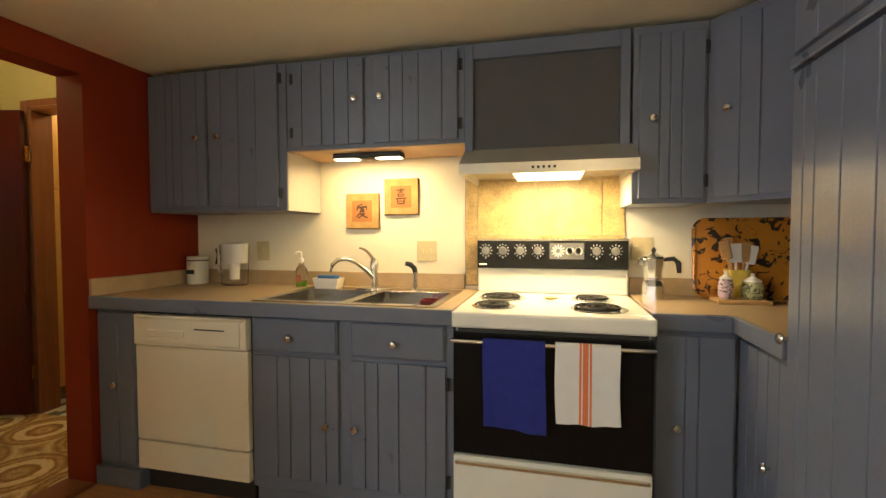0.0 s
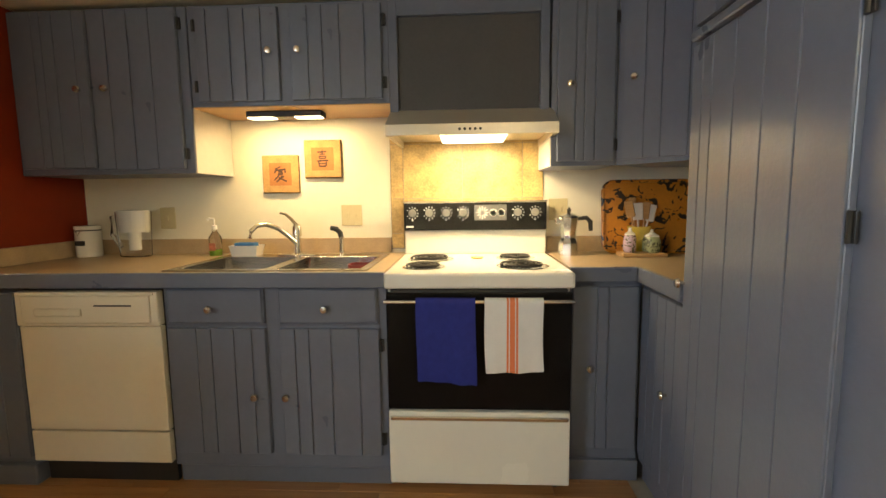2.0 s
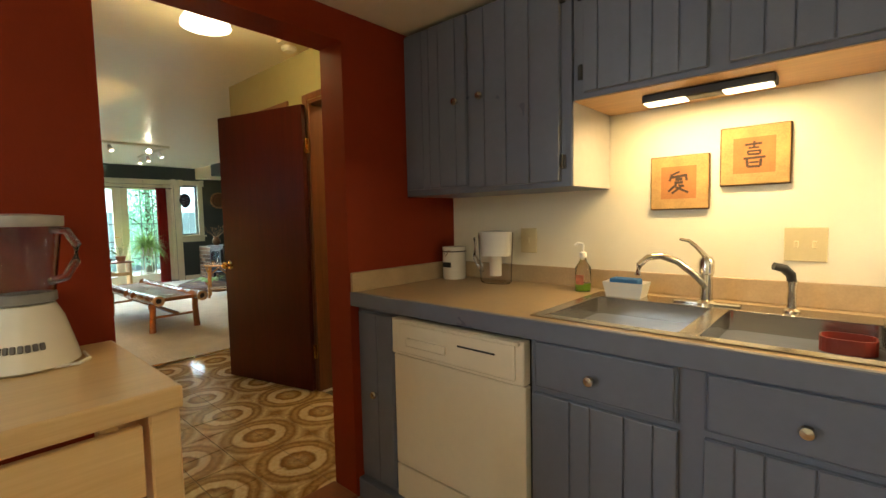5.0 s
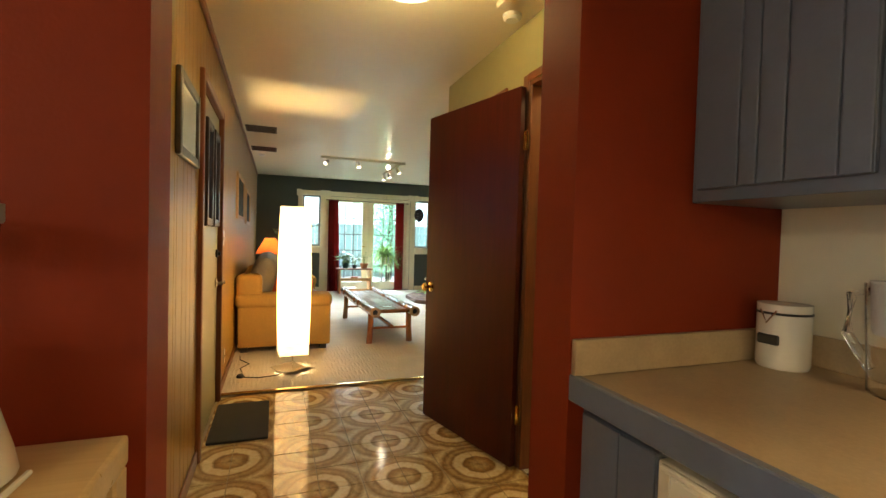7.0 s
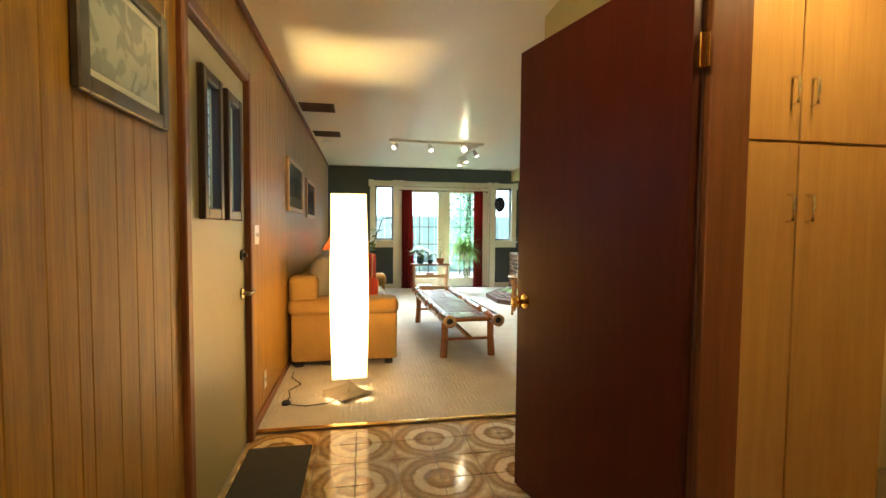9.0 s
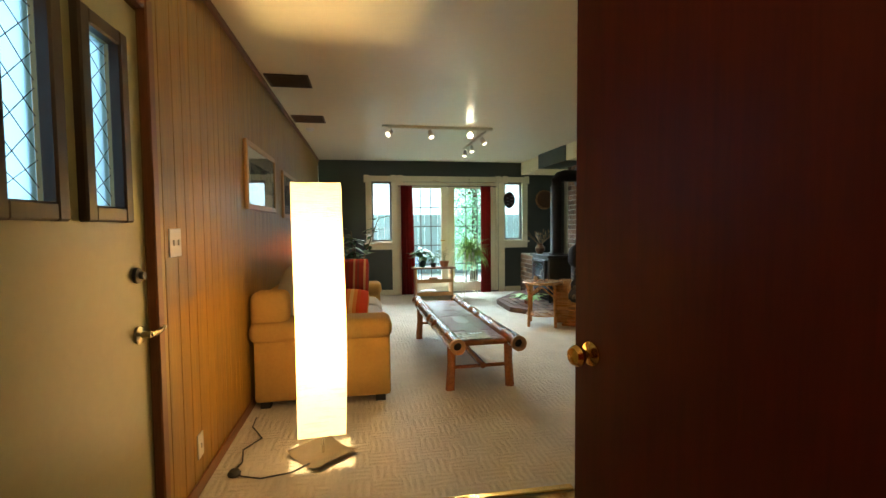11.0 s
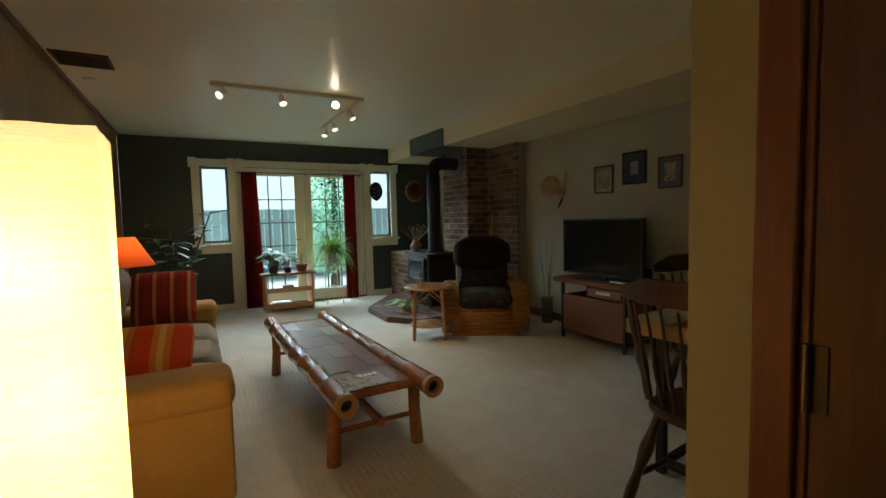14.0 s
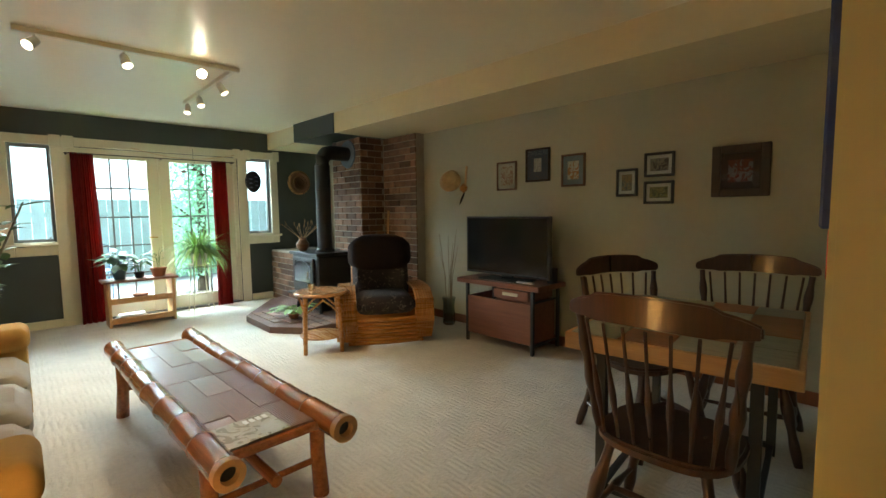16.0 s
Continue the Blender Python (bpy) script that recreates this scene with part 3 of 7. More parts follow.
part("pump", tube(lathe(B(), [(0.014, 0.14), (0.014, 0.16), (0.005, 0.165), (0.005, 0.195)], 12), [(0.0, 0, 0.195), (-0.02, -0.005, 0.198), (-0.032, -0.008, 0.19)], 0.006, 8), WPL, sb)
sd = thing("soap_dish", (-0.772, 2.345, CZ + 0.0055), "white plastic dish holding a blue sponge", "soap dish")
bm = bx(-0.075, 0.075, -0.045, 0.045, 0.0, 0.055)
for v in bm.verts:
    if v.co.z < 0.01:
        v.co.x *= 0.84
        v.co.y *= 0.84
top = max(bm.faces, key=lambda f: f.calc_center_median().z)
r = bmesh.ops.inset_individual(bm, faces=[top], thickness=0.007)
bmesh.ops.translate(bm, verts=top.verts, vec=(0, 0, -0.02))
part("dish", bm, WPL, sd)
part("sponge", bx(-0.055, 0.05, -0.03, 0.03, 0.037, 0.068, 0.006, 2), mat("blue_sponge", (0.03, 0.13, 0.34), 0.95, vary=0.2, scale=60, bump=0.5, bump_scale=300), sd, "bright blue sponge")

# coffee pot, tray, crock, jars
ALU = mat("polished_aluminium", (0.72, 0.70, 0.66), 0.2, 1.0, vary=0.04)
mk = thing("moka_pot", (0.872, 2.34, CZ), "eight-sided aluminium stovetop coffee pot with a black handle", "coffee pot")
part("base", lathe(B(), [(0.048, 0), (0.048, 0.06), (0.038, 0.085)], 8), ALU, mk)
part("upper_pot", lathe(B(), [(0.036, 0.087), (0.036, 0.10), (0.05, 0.185)], 8), ALU, mk)
part("lid", lathe(B(), [(0.051, 0.186), (0.045, 0.195), (0.012, 0.21), (0.0, 0.21)], 8), ALU, mk)
part("lid_knob", lathe(B(), [(0.008, 0.211), (0.011, 0.225), (0.0, 0.24)], 10), BLACKM, mk)
part("handle", tube(B(), [(0.045, 0, 0.18), (0.085, 0, 0.185), (0.105, 0, 0.165), (0.108, 0, 0.12)], 0.011, 8, (0.8, 1, 1.1, 0.9)), BLACKM, mk, "black plastic handle")
part("spout", bx(-0.068, -0.04, -0.012, 0.012, 0.155, 0.185, 0.006), ALU, mk)


def patterned(name, ground, blob, scale, size, rough=0.4):
    m = mat(name, ground, rough, vary=0.15, scale=10)
    nt = m.node_tree
    p = nt.nodes["Principled BSDF"]
    src = p.inputs["Base Color"].links[0].from_socket
    n = nt.nodes.new("ShaderNodeTexNoise")
    n.inputs["Scale"].default_value, n.inputs["Detail"].default_value, n.inputs["Distortion"].default_value = scale, 1.5, 1.8
    tc = next(x for x in nt.nodes if x.type == "TEX_COORD")
    nt.links.new(tc.outputs["Object"], n.inputs[0])
    rp = nt.nodes.new("ShaderNodeValToRGB")
    rp.color_ramp.elements[0].position, rp.color_ramp.elements[1].position = size, size + 0.02
    nt.links.new(n.outputs[0], rp.inputs[0])
    mx = nt.nodes.new("ShaderNodeMix")
    mx.data_type = "RGBA"
    nt.links.new(rp.outputs[0], mx.inputs[0])
    nt.links.new(src, mx.inputs[6])
    mx.inputs[7].default_value = (*blob, 1)
    nt.links.new(mx.outputs[2], p.inputs["Base Color"])
    return m


TRAY = patterned("orange_tray_lacquer", (0.50, 0.20, 0.02), (0.02, 0.012, 0.01), 16, 0.56, 0.3)


def round_rect(x0, x1, y0, y1, rad, n=6):
    """Corners of a rectangle rounded off, as an outline."""
    out = []
    for cx, cy, a0 in ((x1 - rad, y1 - rad, 0), (x0 + rad, y1 - rad, 90), (x0 + rad, y0 + rad, 180), (x1 - rad, y0 + rad, 270)):
        for k in range(n + 1):
            a = radians(a0 + 90 * k / n)
            out.append((cx + rad * math.cos(a), cy + rad * math.sin(a)))
    return out


ty = thing("serving_tray", (0, 0, 0), "orange serving tray with dark leaf shapes leaning on the wall", "tray")
bm = slab(B(), round_rect(-0.20, 0.24, 0.0, 0.355, 0.05), -0.004, 0.004)
bmesh.ops.transform(bm, verts=bm.verts, matrix=pose(0, 0, 0, 90, 0, 0))
part("tray_base", bm, TRAY, ty)
loop = [(x, -0.006, z) for x, z in round_rect(-0.202, 0.242, -0.002, 0.357, 0.052, 8)]
part("tray_rim", tube(B(), [*loop, loop[0]], 0.009, 8), TRAY, ty, "raised lacquered rim", smooth=True)
ty.matrix_world = pose(1.262, 2.385, CZ + 0.009, -8, 0, -5)
tagged(part("cutting_board", bx(1.10, 1.31, 2.22, 2.33, CZ + 0.0005, CZ + 0.018, 0.006, 2), PINE), "small wooden board under the jars", "board")
ck = thing("utensil_crock", (1.225, 2.365, CZ), "yellow ceramic crock holding wooden spoons and spatulas", "crock")
part("pot", lathe(B(), [(0.042, 0), (0.05, 0.01), (0.052, 0.10), (0.057, 0.14), (0.052, 0.14), (0.046, 0.02), (0, 0.015)], 24), mat("yellow_glaze", (0.55, 0.42, 0.08), 0.25, vary=0.12, scale=25), ck, smooth=True)
for i, (dx, h, mt, wd) in enumerate(((-0.06, 0.27, PINE, 0.022), (-0.015, 0.25, WPL, 0.026), (0.03, 0.255, PINE, 0.02), (0.055, 0.24, WPL, 0.028), (-0.03, 0.29, PINE, 0.018))):
    bm = tube(B(), [(dx * 0.3, 0.01 * i - 0.02, 0.04), (dx * 0.8, 0.01 * i - 0.02, h * 0.7)], 0.005, 6)
    box(bm, -wd, wd, -0.004, 0.004, 0, 0.085, 0.004, 1, Matrix.Translation((dx * 0.8, 0.01 * i - 0.02, h * 0.68)) @ pose(0, 0, 0, 0, dx * 200, 0))
    part("wooden_spoon" if mt is PINE else "spatula", bm, mt, ck)
for x, y, r, h, col, lab in ((1.15, 2.28, 0.03, 0.085, (0.55, 0.42, 0.50), "small painted jar with a pale lid on the board"), (1.255, 2.285, 0.042, 0.075, (0.40, 0.42, 0.22), "round painted sugar bowl with a lid on the board")):
    jr = thing("painted_jar", (x, y, CZ + 0.018), lab, "jar")
    part("jar", lathe(B(), [(r * 0.8, 0), (r, 0.012), (r, h * 0.75), (r * 0.8, h)], 20), patterned("jar_glaze", col, (0.12, 0.12, 0.06), 45, 0.55, 0.2), jr, smooth=True)
    part("lid", lathe(B(), [(r * 0.82, h), (r * 0.8, h + 0.006), (r * 0.3, h + 0.018), (0.007, h + 0.024), (0.008, h + 0.034), (0, h + 0.036)], 16), CERAM, jr, smooth=True)

# pictures over the sink, each with a brushed character
STROKES = (
    ((0.004, 0.040, -0.020, 0.030, 0.007), (-0.026, 0.020, 0.030, 0.026, 0.010), (-0.022, 0.032, -0.030, 0.006, 0.008), (0.026, 0.024, 0.028, 0.006, 0.008), (-0.010, 0.012, 0.014, 0.012, 0.012), (-0.014, 0.000, 0.016, 0.000, 0.010), (-0.006, -0.006, -0.034, -0.032, 0.008), (0.000, -0.010, 0.020, -0.014, 0.007), (0.016, -0.010, -0.022, -0.040, 0.008), (-0.010, -0.016, 0.034, -0.038, 0.008)),
    ((0.000, 0.046, 0.000, 0.024, 0.007), (-0.026, 0.036, 0.022, 0.038, 0.007), (-0.016, 0.025, 0.014, 0.025, 0.006), (-0.018, 0.014, 0.018, 0.014, 0.006), (-0.016, 0.003, 0.016, 0.003, 0.007), (-0.018, 0.016, -0.016, 0.002, 0.006), (0.018, 0.016, 0.016, 0.002, 0.006), (-0.030, -0.010, 0.032, -0.008, 0.008), (-0.020, -0.014, -0.018, -0.038, 0.008), (0.020, -0.014, 0.018, -0.038, 0.008), (-0.018, -0.038, 0.018, -0.038, 0.008), (-0.014, -0.024, 0.014, -0.024, 0.006)),
)
ART = mat("tan_art_paper", (0.42, 0.26, 0.10), 0.8, vary=0.25, scale=18)
for i, (x, z, w_) in enumerate(((-0.631, 1.354, 0.196), (-0.398, 1.431, 0.196))):
    pc = thing("picture_panel", (x, YK - 0.002, z), "square tan picture panel with a dark brushed character" if i == 0 else "square tan panel with another dark brushed character", "picture", group="panels over the sink")
    part("panel", bx(-w_ / 2, w_ / 2, -0.02, 0, -w_ / 2, w_ / 2, 0.003), ART, pc)
    part("edge", bx(-w_ / 2 - 0.003, w_ / 2 + 0.003, -0.014, -0.001, -w_ / 2 - 0.003, w_ / 2 + 0.003, 0.003), mat("dark_brown_edge", (0.08, 0.035, 0.015), 0.7, vary=0.3), pc)
    part("inner_field", bx(-0.06, 0.06, -0.0215, -0.019, -0.06, 0.06), mat("ochre_field", (0.36, 0.15, 0.05), 0.8, vary=0.2, scale=20), pc)
    bm = B()
    for x0, z0, x1, z1, sw in STROKES[i]:
        d = Vector((x1 - x0, 0, z1 - z0))
        m_ = Matrix.Translation(((x0 + x1) / 2, 0, (z0 + z1) / 2)) @ Matrix.Rotation(-math.atan2(d.z, d.x), 4, "Y")
        box(bm, -d.length / 2, d.length / 2, -0.0228, -0.0214, -sw / 2, sw / 2, 0.0006, 1, m_)
    part("motif", bm, mat("dark_motif", (0.06, 0.035, 0.025), 0.8), pc)

# upper cabinets
# white side paint greyed down to stand for weak grazing light
SIDEP = mat("dimmed_white_side_paint", (0.56, 0.54, 0.50), 0.5, vary=0.06, scale=3, bump=0.06, bump_scale=90)
UY = 2.155
c = thing("wall_cabinet", (KX, UY, 1.345), "blue painted wall cabinet with two plain-grooved doors", "cabinet", group="kitchen wall cabinets")
part("body", bx(0.001, 0.855, 0, 0.34, 0, 0.745, 0.002), BLUE, c)
part("side_panel", bx(0.8555, 0.858, 0.008, 0.34, 0.002, 0.30), SIDEP, c, "white painted side")
cab_door(c, 0.025, 0.385, 0.03, 0.74, (0.30, 0.42, 0.58, 0.85), 0.339, 0.386, None)
cab_door(c, 0.40, 0.815, 0.02, 0.74, (0.2, 0.45, 0.7), 0.469, 0.387, 0.822)
c = thing("wall_cabinet", (-0.897, UY, 1.642), "short blue wall cabinet above the sink", "cabinet", group="kitchen wall cabinets")
part("body", bx(0.004, 0.92, 0, 0.34, 0.004, 0.448, 0.002), BLUE, c)
part("bottom_board", bx(0.004, 0.92, 0.004, 0.338, 0.0, 0.0038), PINE, c, "unpainted wooden underside")
cab_door(c, 0.045, 0.425, 0.022, 0.430, (0.14, 0.42, 0.6, 0.8), 0.384, 0.236, 0.036)
cab_door(c, 0.478, 0.890, 0.022, 0.430, (0.2, 0.36, 0.55, 0.82), 0.516, 0.236, 0.898)
lb = thing("light_bar", (-0.505, 2.28, 1.640), "black under-cabinet light bar with two lit panels", "lamp")
part("housing", bx(-0.185, 0.185, -0.035, 0.035, -0.028, 0.0, 0.004), BLACKM, lb)
LED = mat("lit_diffuser", (1.0, 0.80, 0.48), 0.5, glow=9)
for x in (-0.115, 0.115):
    part("diffuser", bx(x - 0.062, x + 0.062, -0.037, 0.025, -0.031, -0.0285), LED, lb, "glowing warm diffuser")
c = thing("hood_surround", (0.023, UY, 1.60), "blue frame with a grey panel above the range hood", "cabinet", group="kitchen wall cabinets")
part("panel", bx(0.035, 0.68, 0.02, 0.04, 0.0, 0.43), BLUE_DARK, c, "flat dark grey panel")
for a in ((0.0, 0.038, 0.0, 0.05, -0.02, 0.49), (0.672, 0.712, 0.0, 0.05, -0.02, 0.49), (0.038, 0.672, 0.0, 0.05, 0.42, 0.49)):
    part("frame_rail", bx(*a, 0.002), BLUE, c)
hd = thing("range_hood", (0.388, YK, 1.482), "stainless steel range hood with a lit lamp panel", "range hood")
bm = B()
prof = [(-0.48, 0.0), (-0.48, 0.045), (-0.33, 0.13), (-0.002, 0.13), (-0.002, 0.03), (-0.46, 0.03), (-0.46, 0.0)]
vs = [[bm.verts.new((x, y, z)) for y, z in prof] for x in (-0.366, 0.366)]
for i in range(len(prof)):
    j = (i + 1) % len(prof)
    bm.faces.new((vs[0][i], vs[0][j], vs[1][j], vs[1][i]))
for s in vs:
    bm.faces.new(s)
for x0, x1 in ((-0.366, -0.351), (0.351, 0.366)):
    box(bm, x0, x1, -0.46, -0.004, 0.0, 0.0295)
bmesh.ops.recalc_face_normals(bm, faces=bm.faces)
part("canopy", bm, mat("satin_hood_steel", (0.66, 0.60, 0.50), 0.36, 0.55, vary=0.04, scale=4), hd)
part("lamp_panel", bx(-0.14, 0.16, -0.42, -0.12, 0.005, 0.0295, 0.003), mat("hood_lens", (1.0, 0.85, 0.55), 0.4, glow=5), hd, "glowing lamp lens")
for i in range(5):
    part("button", rod(B(), (-0.05 + i * 0.022, -0.483, 0.022), (-0.05 + i * 0.022, -0.479, 0.022), 0.006, n=10), BLACKM, hd)
c = thing("wall_cabinet", (0.745, UY, 1.352), "narrow blue wall cabinet beside the hood", "cabinet", group="kitchen wall cabinets")
part("body", bx(0.0, 0.288, 0, 0.34, 0.0, 0.738, 0.002), BLUE, c)
part("side_panel", bx(-0.0025, -0.0005, 0.01, 0.338, 0.002, 0.25), WHITE_WALL, c, "white painted side")
cab_door(c, 0.022, 0.272, 0.02, 0.70, (0.32, 0.48, 0.66), 0.074, 0.350, 0.276)
c = thing("corner_wall_cabinet", (1.034, UY, 1.352), "blue corner wall cabinet set at a slant", "cabinet", rz=-45, group="kitchen wall cabinets")
part("body", slab(B(), [(0, 0), (0.50, 0), (0.50, 0.24), (0.245, 0.485), (0.0, 0.24)], 0.0, 0.738), BLUE, c)
cab_door(c, 0.03, 0.47, 0.02, 0.70, (0.22, 0.38, 0.62, 0.82), 0.09, 0.36, None)

# right-hand base cabinets, pantry
c = thing("base_cabinet", (0.786, 1.945, 0), "blue base cabinet in the corner beside the stove", "cabinet", group="kitchen base cabinets")
part("body", bx(0, 0.300, 0, 0.55, 0.09, 0.868, 0.002), BLUE, c)
part("plinth", bx(0, 0.300, -0.02, 0.5, 0, 0.09, 0.002), BLUE, c)
cab_door(c, 0.015, 0.285, 0.14, 0.845, (0.38, 0.55), 0.088, 0.50, 0.006)
c = thing("base_cabinet", (1.095, 1.943, 0), "blue base cabinet under the side worktop", "cabinet", rz=-90, group="kitchen base cabinets")
part("body", bx(0.0, 0.405, 0, 0.6, 0.09, 0.868, 0.002), BLUE, c)
part("plinth", bx(0.0, 0.405, 0.02, 0.5, 0, 0.09, 0.002), BLUE, c)
cab_door(c, 0.03, 0.40, 0.14, 0.845, (0.2, 0.4, 0.6, 0.8), 0.28, 0.50, None)
c = thing("pantry_cabinet", (1.076, 1.535, 0), "tall blue pantry cabinet with a grooved door", "cabinet", rz=-90)
part("body", bx(0, 0.95, 0.0, 0.60, 0.0, ZK - 0.003, 0.002), BLUE, c)
d = grooved("door", 0.005, 0.600, 0.10, 1.66, -0.022, 0.0, (0.10, 0.19, 0.37, 0.57, 0.76), c, "tall blue grooved door with a nickel knob")
kb = knob(d, 0.012, 0.935, -0.022)
for z in (0.5, 1.15, 1.55):
    hinge(d, 0.608, z, -0.012, BLACKM, 0.06)
part("rail", bx(0, 0.64, -0.030, 0.0, 1.672, 1.70, 0.004), BLUE, c)
d = grooved("upper_door", 0.005, 0.600, 1.715, 2.08, -0.022, 0.0, (0.19, 0.37, 0.57, 0.76), c, "short blue grooved door")
hinge(d, 0.608, 1.80, -0.012, BLACKM, 0.06)

# electric stove
OVEN = mat("black_oven_enamel", (0.008, 0.007, 0.007), 0.25, vary=0.2, scale=3, spec=0.12)
st = thing("electric_stove", (0.043, 1.84, 0), "white electric stove with a black oven door", "stove")
st.scale.x = 0.966
part("body", bx(0.004, 0.752, 0.0, 0.62, 0.03, 0.86, 0.003), WHITE, st)
for x in (0.05, 0.71):
    for y in (0.05, 0.56):
        part("foot", rod(B(), (x, y, 0), (x, y, 0.03), 0.018, n=10), BLACKM, st)
bm = bx(-0.008, 0.764, -0.045, 0.60, 0.862, 0.925, 0.012, 3)
part("cooktop", bm, WHITE, st)
od = part("oven_door", bx(0.0, 0.756, -0.03, -0.001, 0.365, 0.845, 0.006, 2), OVEN, st, "black glass oven door")
part("handle", tube(B(), [(0.0, -0.035, 0.812), (0.0, -0.058, 0.815), (0.05, -0.062, 0.815), (0.70, -0.062, 0.815), (0.756, -0.058, 0.815), (0.756, -0.035, 0.812)], 0.0075, 10), CHROME, od, "thin chrome towel bar", smooth=True)
part("vent_trim", bx(0.02, 0.736, -0.032, -0.002, 0.846, 0.858), BLACKM, st)
dr = part("drawer", bx(0.0, 0.756, -0.03, -0.001, 0.045, 0.355, 0.006, 2), WHITE, st)
part("handle", bx(0.01, 0.746, -0.045, -0.03, 0.322, 0.340, 0.004), CHROME, dr, "long metal drawer pull")
COIL = mat("dark_heating_coil", (0.045, 0.042, 0.04), 0.45, 0.6, vary=0.2)
for x, y, r in ((0.155, 0.365, 0.098), (0.145, 0.115, 0.078), (0.575, 0.395, 0.078), (0.575, 0.125, 0.098)):
    bn = part("burner_bowl", lathe(B(), [(r + 0.016, 0.9252), (r + 0.016, 0.9285), (r + 0.006, 0.9295), (r - 0.01, 0.9262), (0.0, 0.9258)], 32, (x, y, 0)), CHROME, st, "chrome drip bowl", smooth=True)
    pts = []
    for k in range(90):
        a = k * 0.2513
        rr = 0.018 + (r - 0.02) * k / 89
        pts.append((x + rr * math.cos(a), y + rr * math.sin(a), 0.936))
    part("coil", tube(B(), pts, 0.0052, 6), COIL, bn, "flat spiral heating coil", smooth=True)
bg = B()
box(bg, 0.0, 0.756, 0.575, 0.635, 0.926, 1.049, 0.006, 2)
part("backguard", bg, WHITE, st)
pn = part("control_panel", bx(0.0, 0.756, 0.555, 0.635, 1.050, 1.195, 0.006, 2), BLACK, st, "black control panel with dials")
part("trim", bx(-0.004, 0.760, 0.553, 0.637, 1.190, 1.200, 0.002), CHROME, pn, "thin chrome edge")
MARK = mat("white_print", (0.75, 0.74, 0.70), 0.6, vary=0.02)
for x, big in ((0.045, 1), (0.135, 1), (0.225, 1), (0.315, 1), (0.605, 1), (0.695, 1)):
    kd = part("dial", lathe(B(), [(0.021, 0), (0.019, 0.016), (0.017, 0.02), (0, 0.021)], 20, (x, 0.5545, 1.140), pose(0, 0, 0, 90, 0, 0)), mat("dial_grey", (0.28, 0.27, 0.25), 0.4, 0.5), pn, "grey dial with a chrome face", smooth=True)
    bm = B()
    for k in range(11):
        a = radians(-60 + 30 * k)
        box(bm, -0.0018, 0.0018, -0.0006, 0.0006, 0.026, 0.034, m=Matrix.Translation((x, 0.5542, 1.140)) @ Matrix.Rotation(a, 4, "Y"))
    box(bm, x - 0.004, x + 0.004, 0.5536, 0.5546, 1.100, 1.106)
    part("dial_marks", bm, MARK, pn)
bm = bx(0.375, 0.545, 0.5535, 0.5548, 1.100, 1.180)
part("clock_panel", bm, mat("clock_grey", (0.10, 0.10, 0.10), 0.3, vary=0.2), pn, "dark grey clock panel")
bm = B()
for k in range(12):
    box(bm, -0.002, 0.002, -0.0006, 0.0006, 0.012, 0.032, m=Matrix.Translation((0.418, 0.5530, 1.140)) @ Matrix.Rotation(radians(30 * k), 4, "Y"))
for x in (0.475, 0.518):
    lathe(bm, [(0.019, -0.0004), (0.019, 0.0006), (0.015, 0.0006), (0.015, -0.0004)], 20, (x, 0.5530, 1.140), pose(0, 0, 0, 90, 0, 0))
part("clock_marks", bm, MARK, pn)
part("nameplate", bx(0.01, 0.05, 0.5538, 0.5548, 1.066, 1.074), MARK, pn)
tagged(part("spoon_rest", lathe(B(), [(0.0, 0.0), (0.028, 0.003), (0.031, 0.009), (0.026, 0.007), (0.0, 0.004)], 16), mat("yellow_pottery", (0.60, 0.45, 0.12), 0.3)), "small yellow dish on the cooktop", "dish").matrix_world = pose(0.415, 2.22, 0.9255)


def towel(name, x0, x1, z0, z1, material, label, slant=0.0, seed=0.0):
    """A cloth folded over the oven's bar, with soft waves."""
    bm = B()
    nx, nz = 14, 22
    yb = 1.84 - 0.062
    grid = []
    back = 0.16
    for j in range(nz + 9):
        row = []
        for i in range(nx + 1):
            u = i / nx
            x = x0 + (x1 - x0) * u
            wave = 0.004 * math.sin(u * 9 + seed) + 0.003 * math.sin(u * 17 + 2 * seed)
            if j <= nz:
                f = j / nz
                z = z0 + (z1 - z0) * f + slant * u * (1 - f)
                y = yb - 0.0125 - wave * (1 - f) * 1.4 - 0.002
                x += 0.006 * math.sin(f * 3 + seed) * (1 - f)
            elif j <= nz + 5:
                a = (j - nz) / 5 * math.pi
                z, y = z1 + 0.0125 * math.sin(a), yb - 0.0125 * math.cos(a)
            else:
                f = (j - nz - 5) / 3
                z, y = z1 - back * f, yb + 0.0125
            row.append(bm.verts.new((x, y, z)))
        grid.append(row)
    for a, b in zip(grid, grid[1:]):
        for i in range(nx):
            bm.faces.new((a[i], a[i + 1], b[i + 1], b[i]))
    bmesh.ops.recalc_face_normals(bm, faces=bm.faces)
    bmesh.ops.solidify(bm, geom=bm.faces[:], thickness=0.004)
    return tagged(part(name, bm, material, smooth=True), label, "towel")


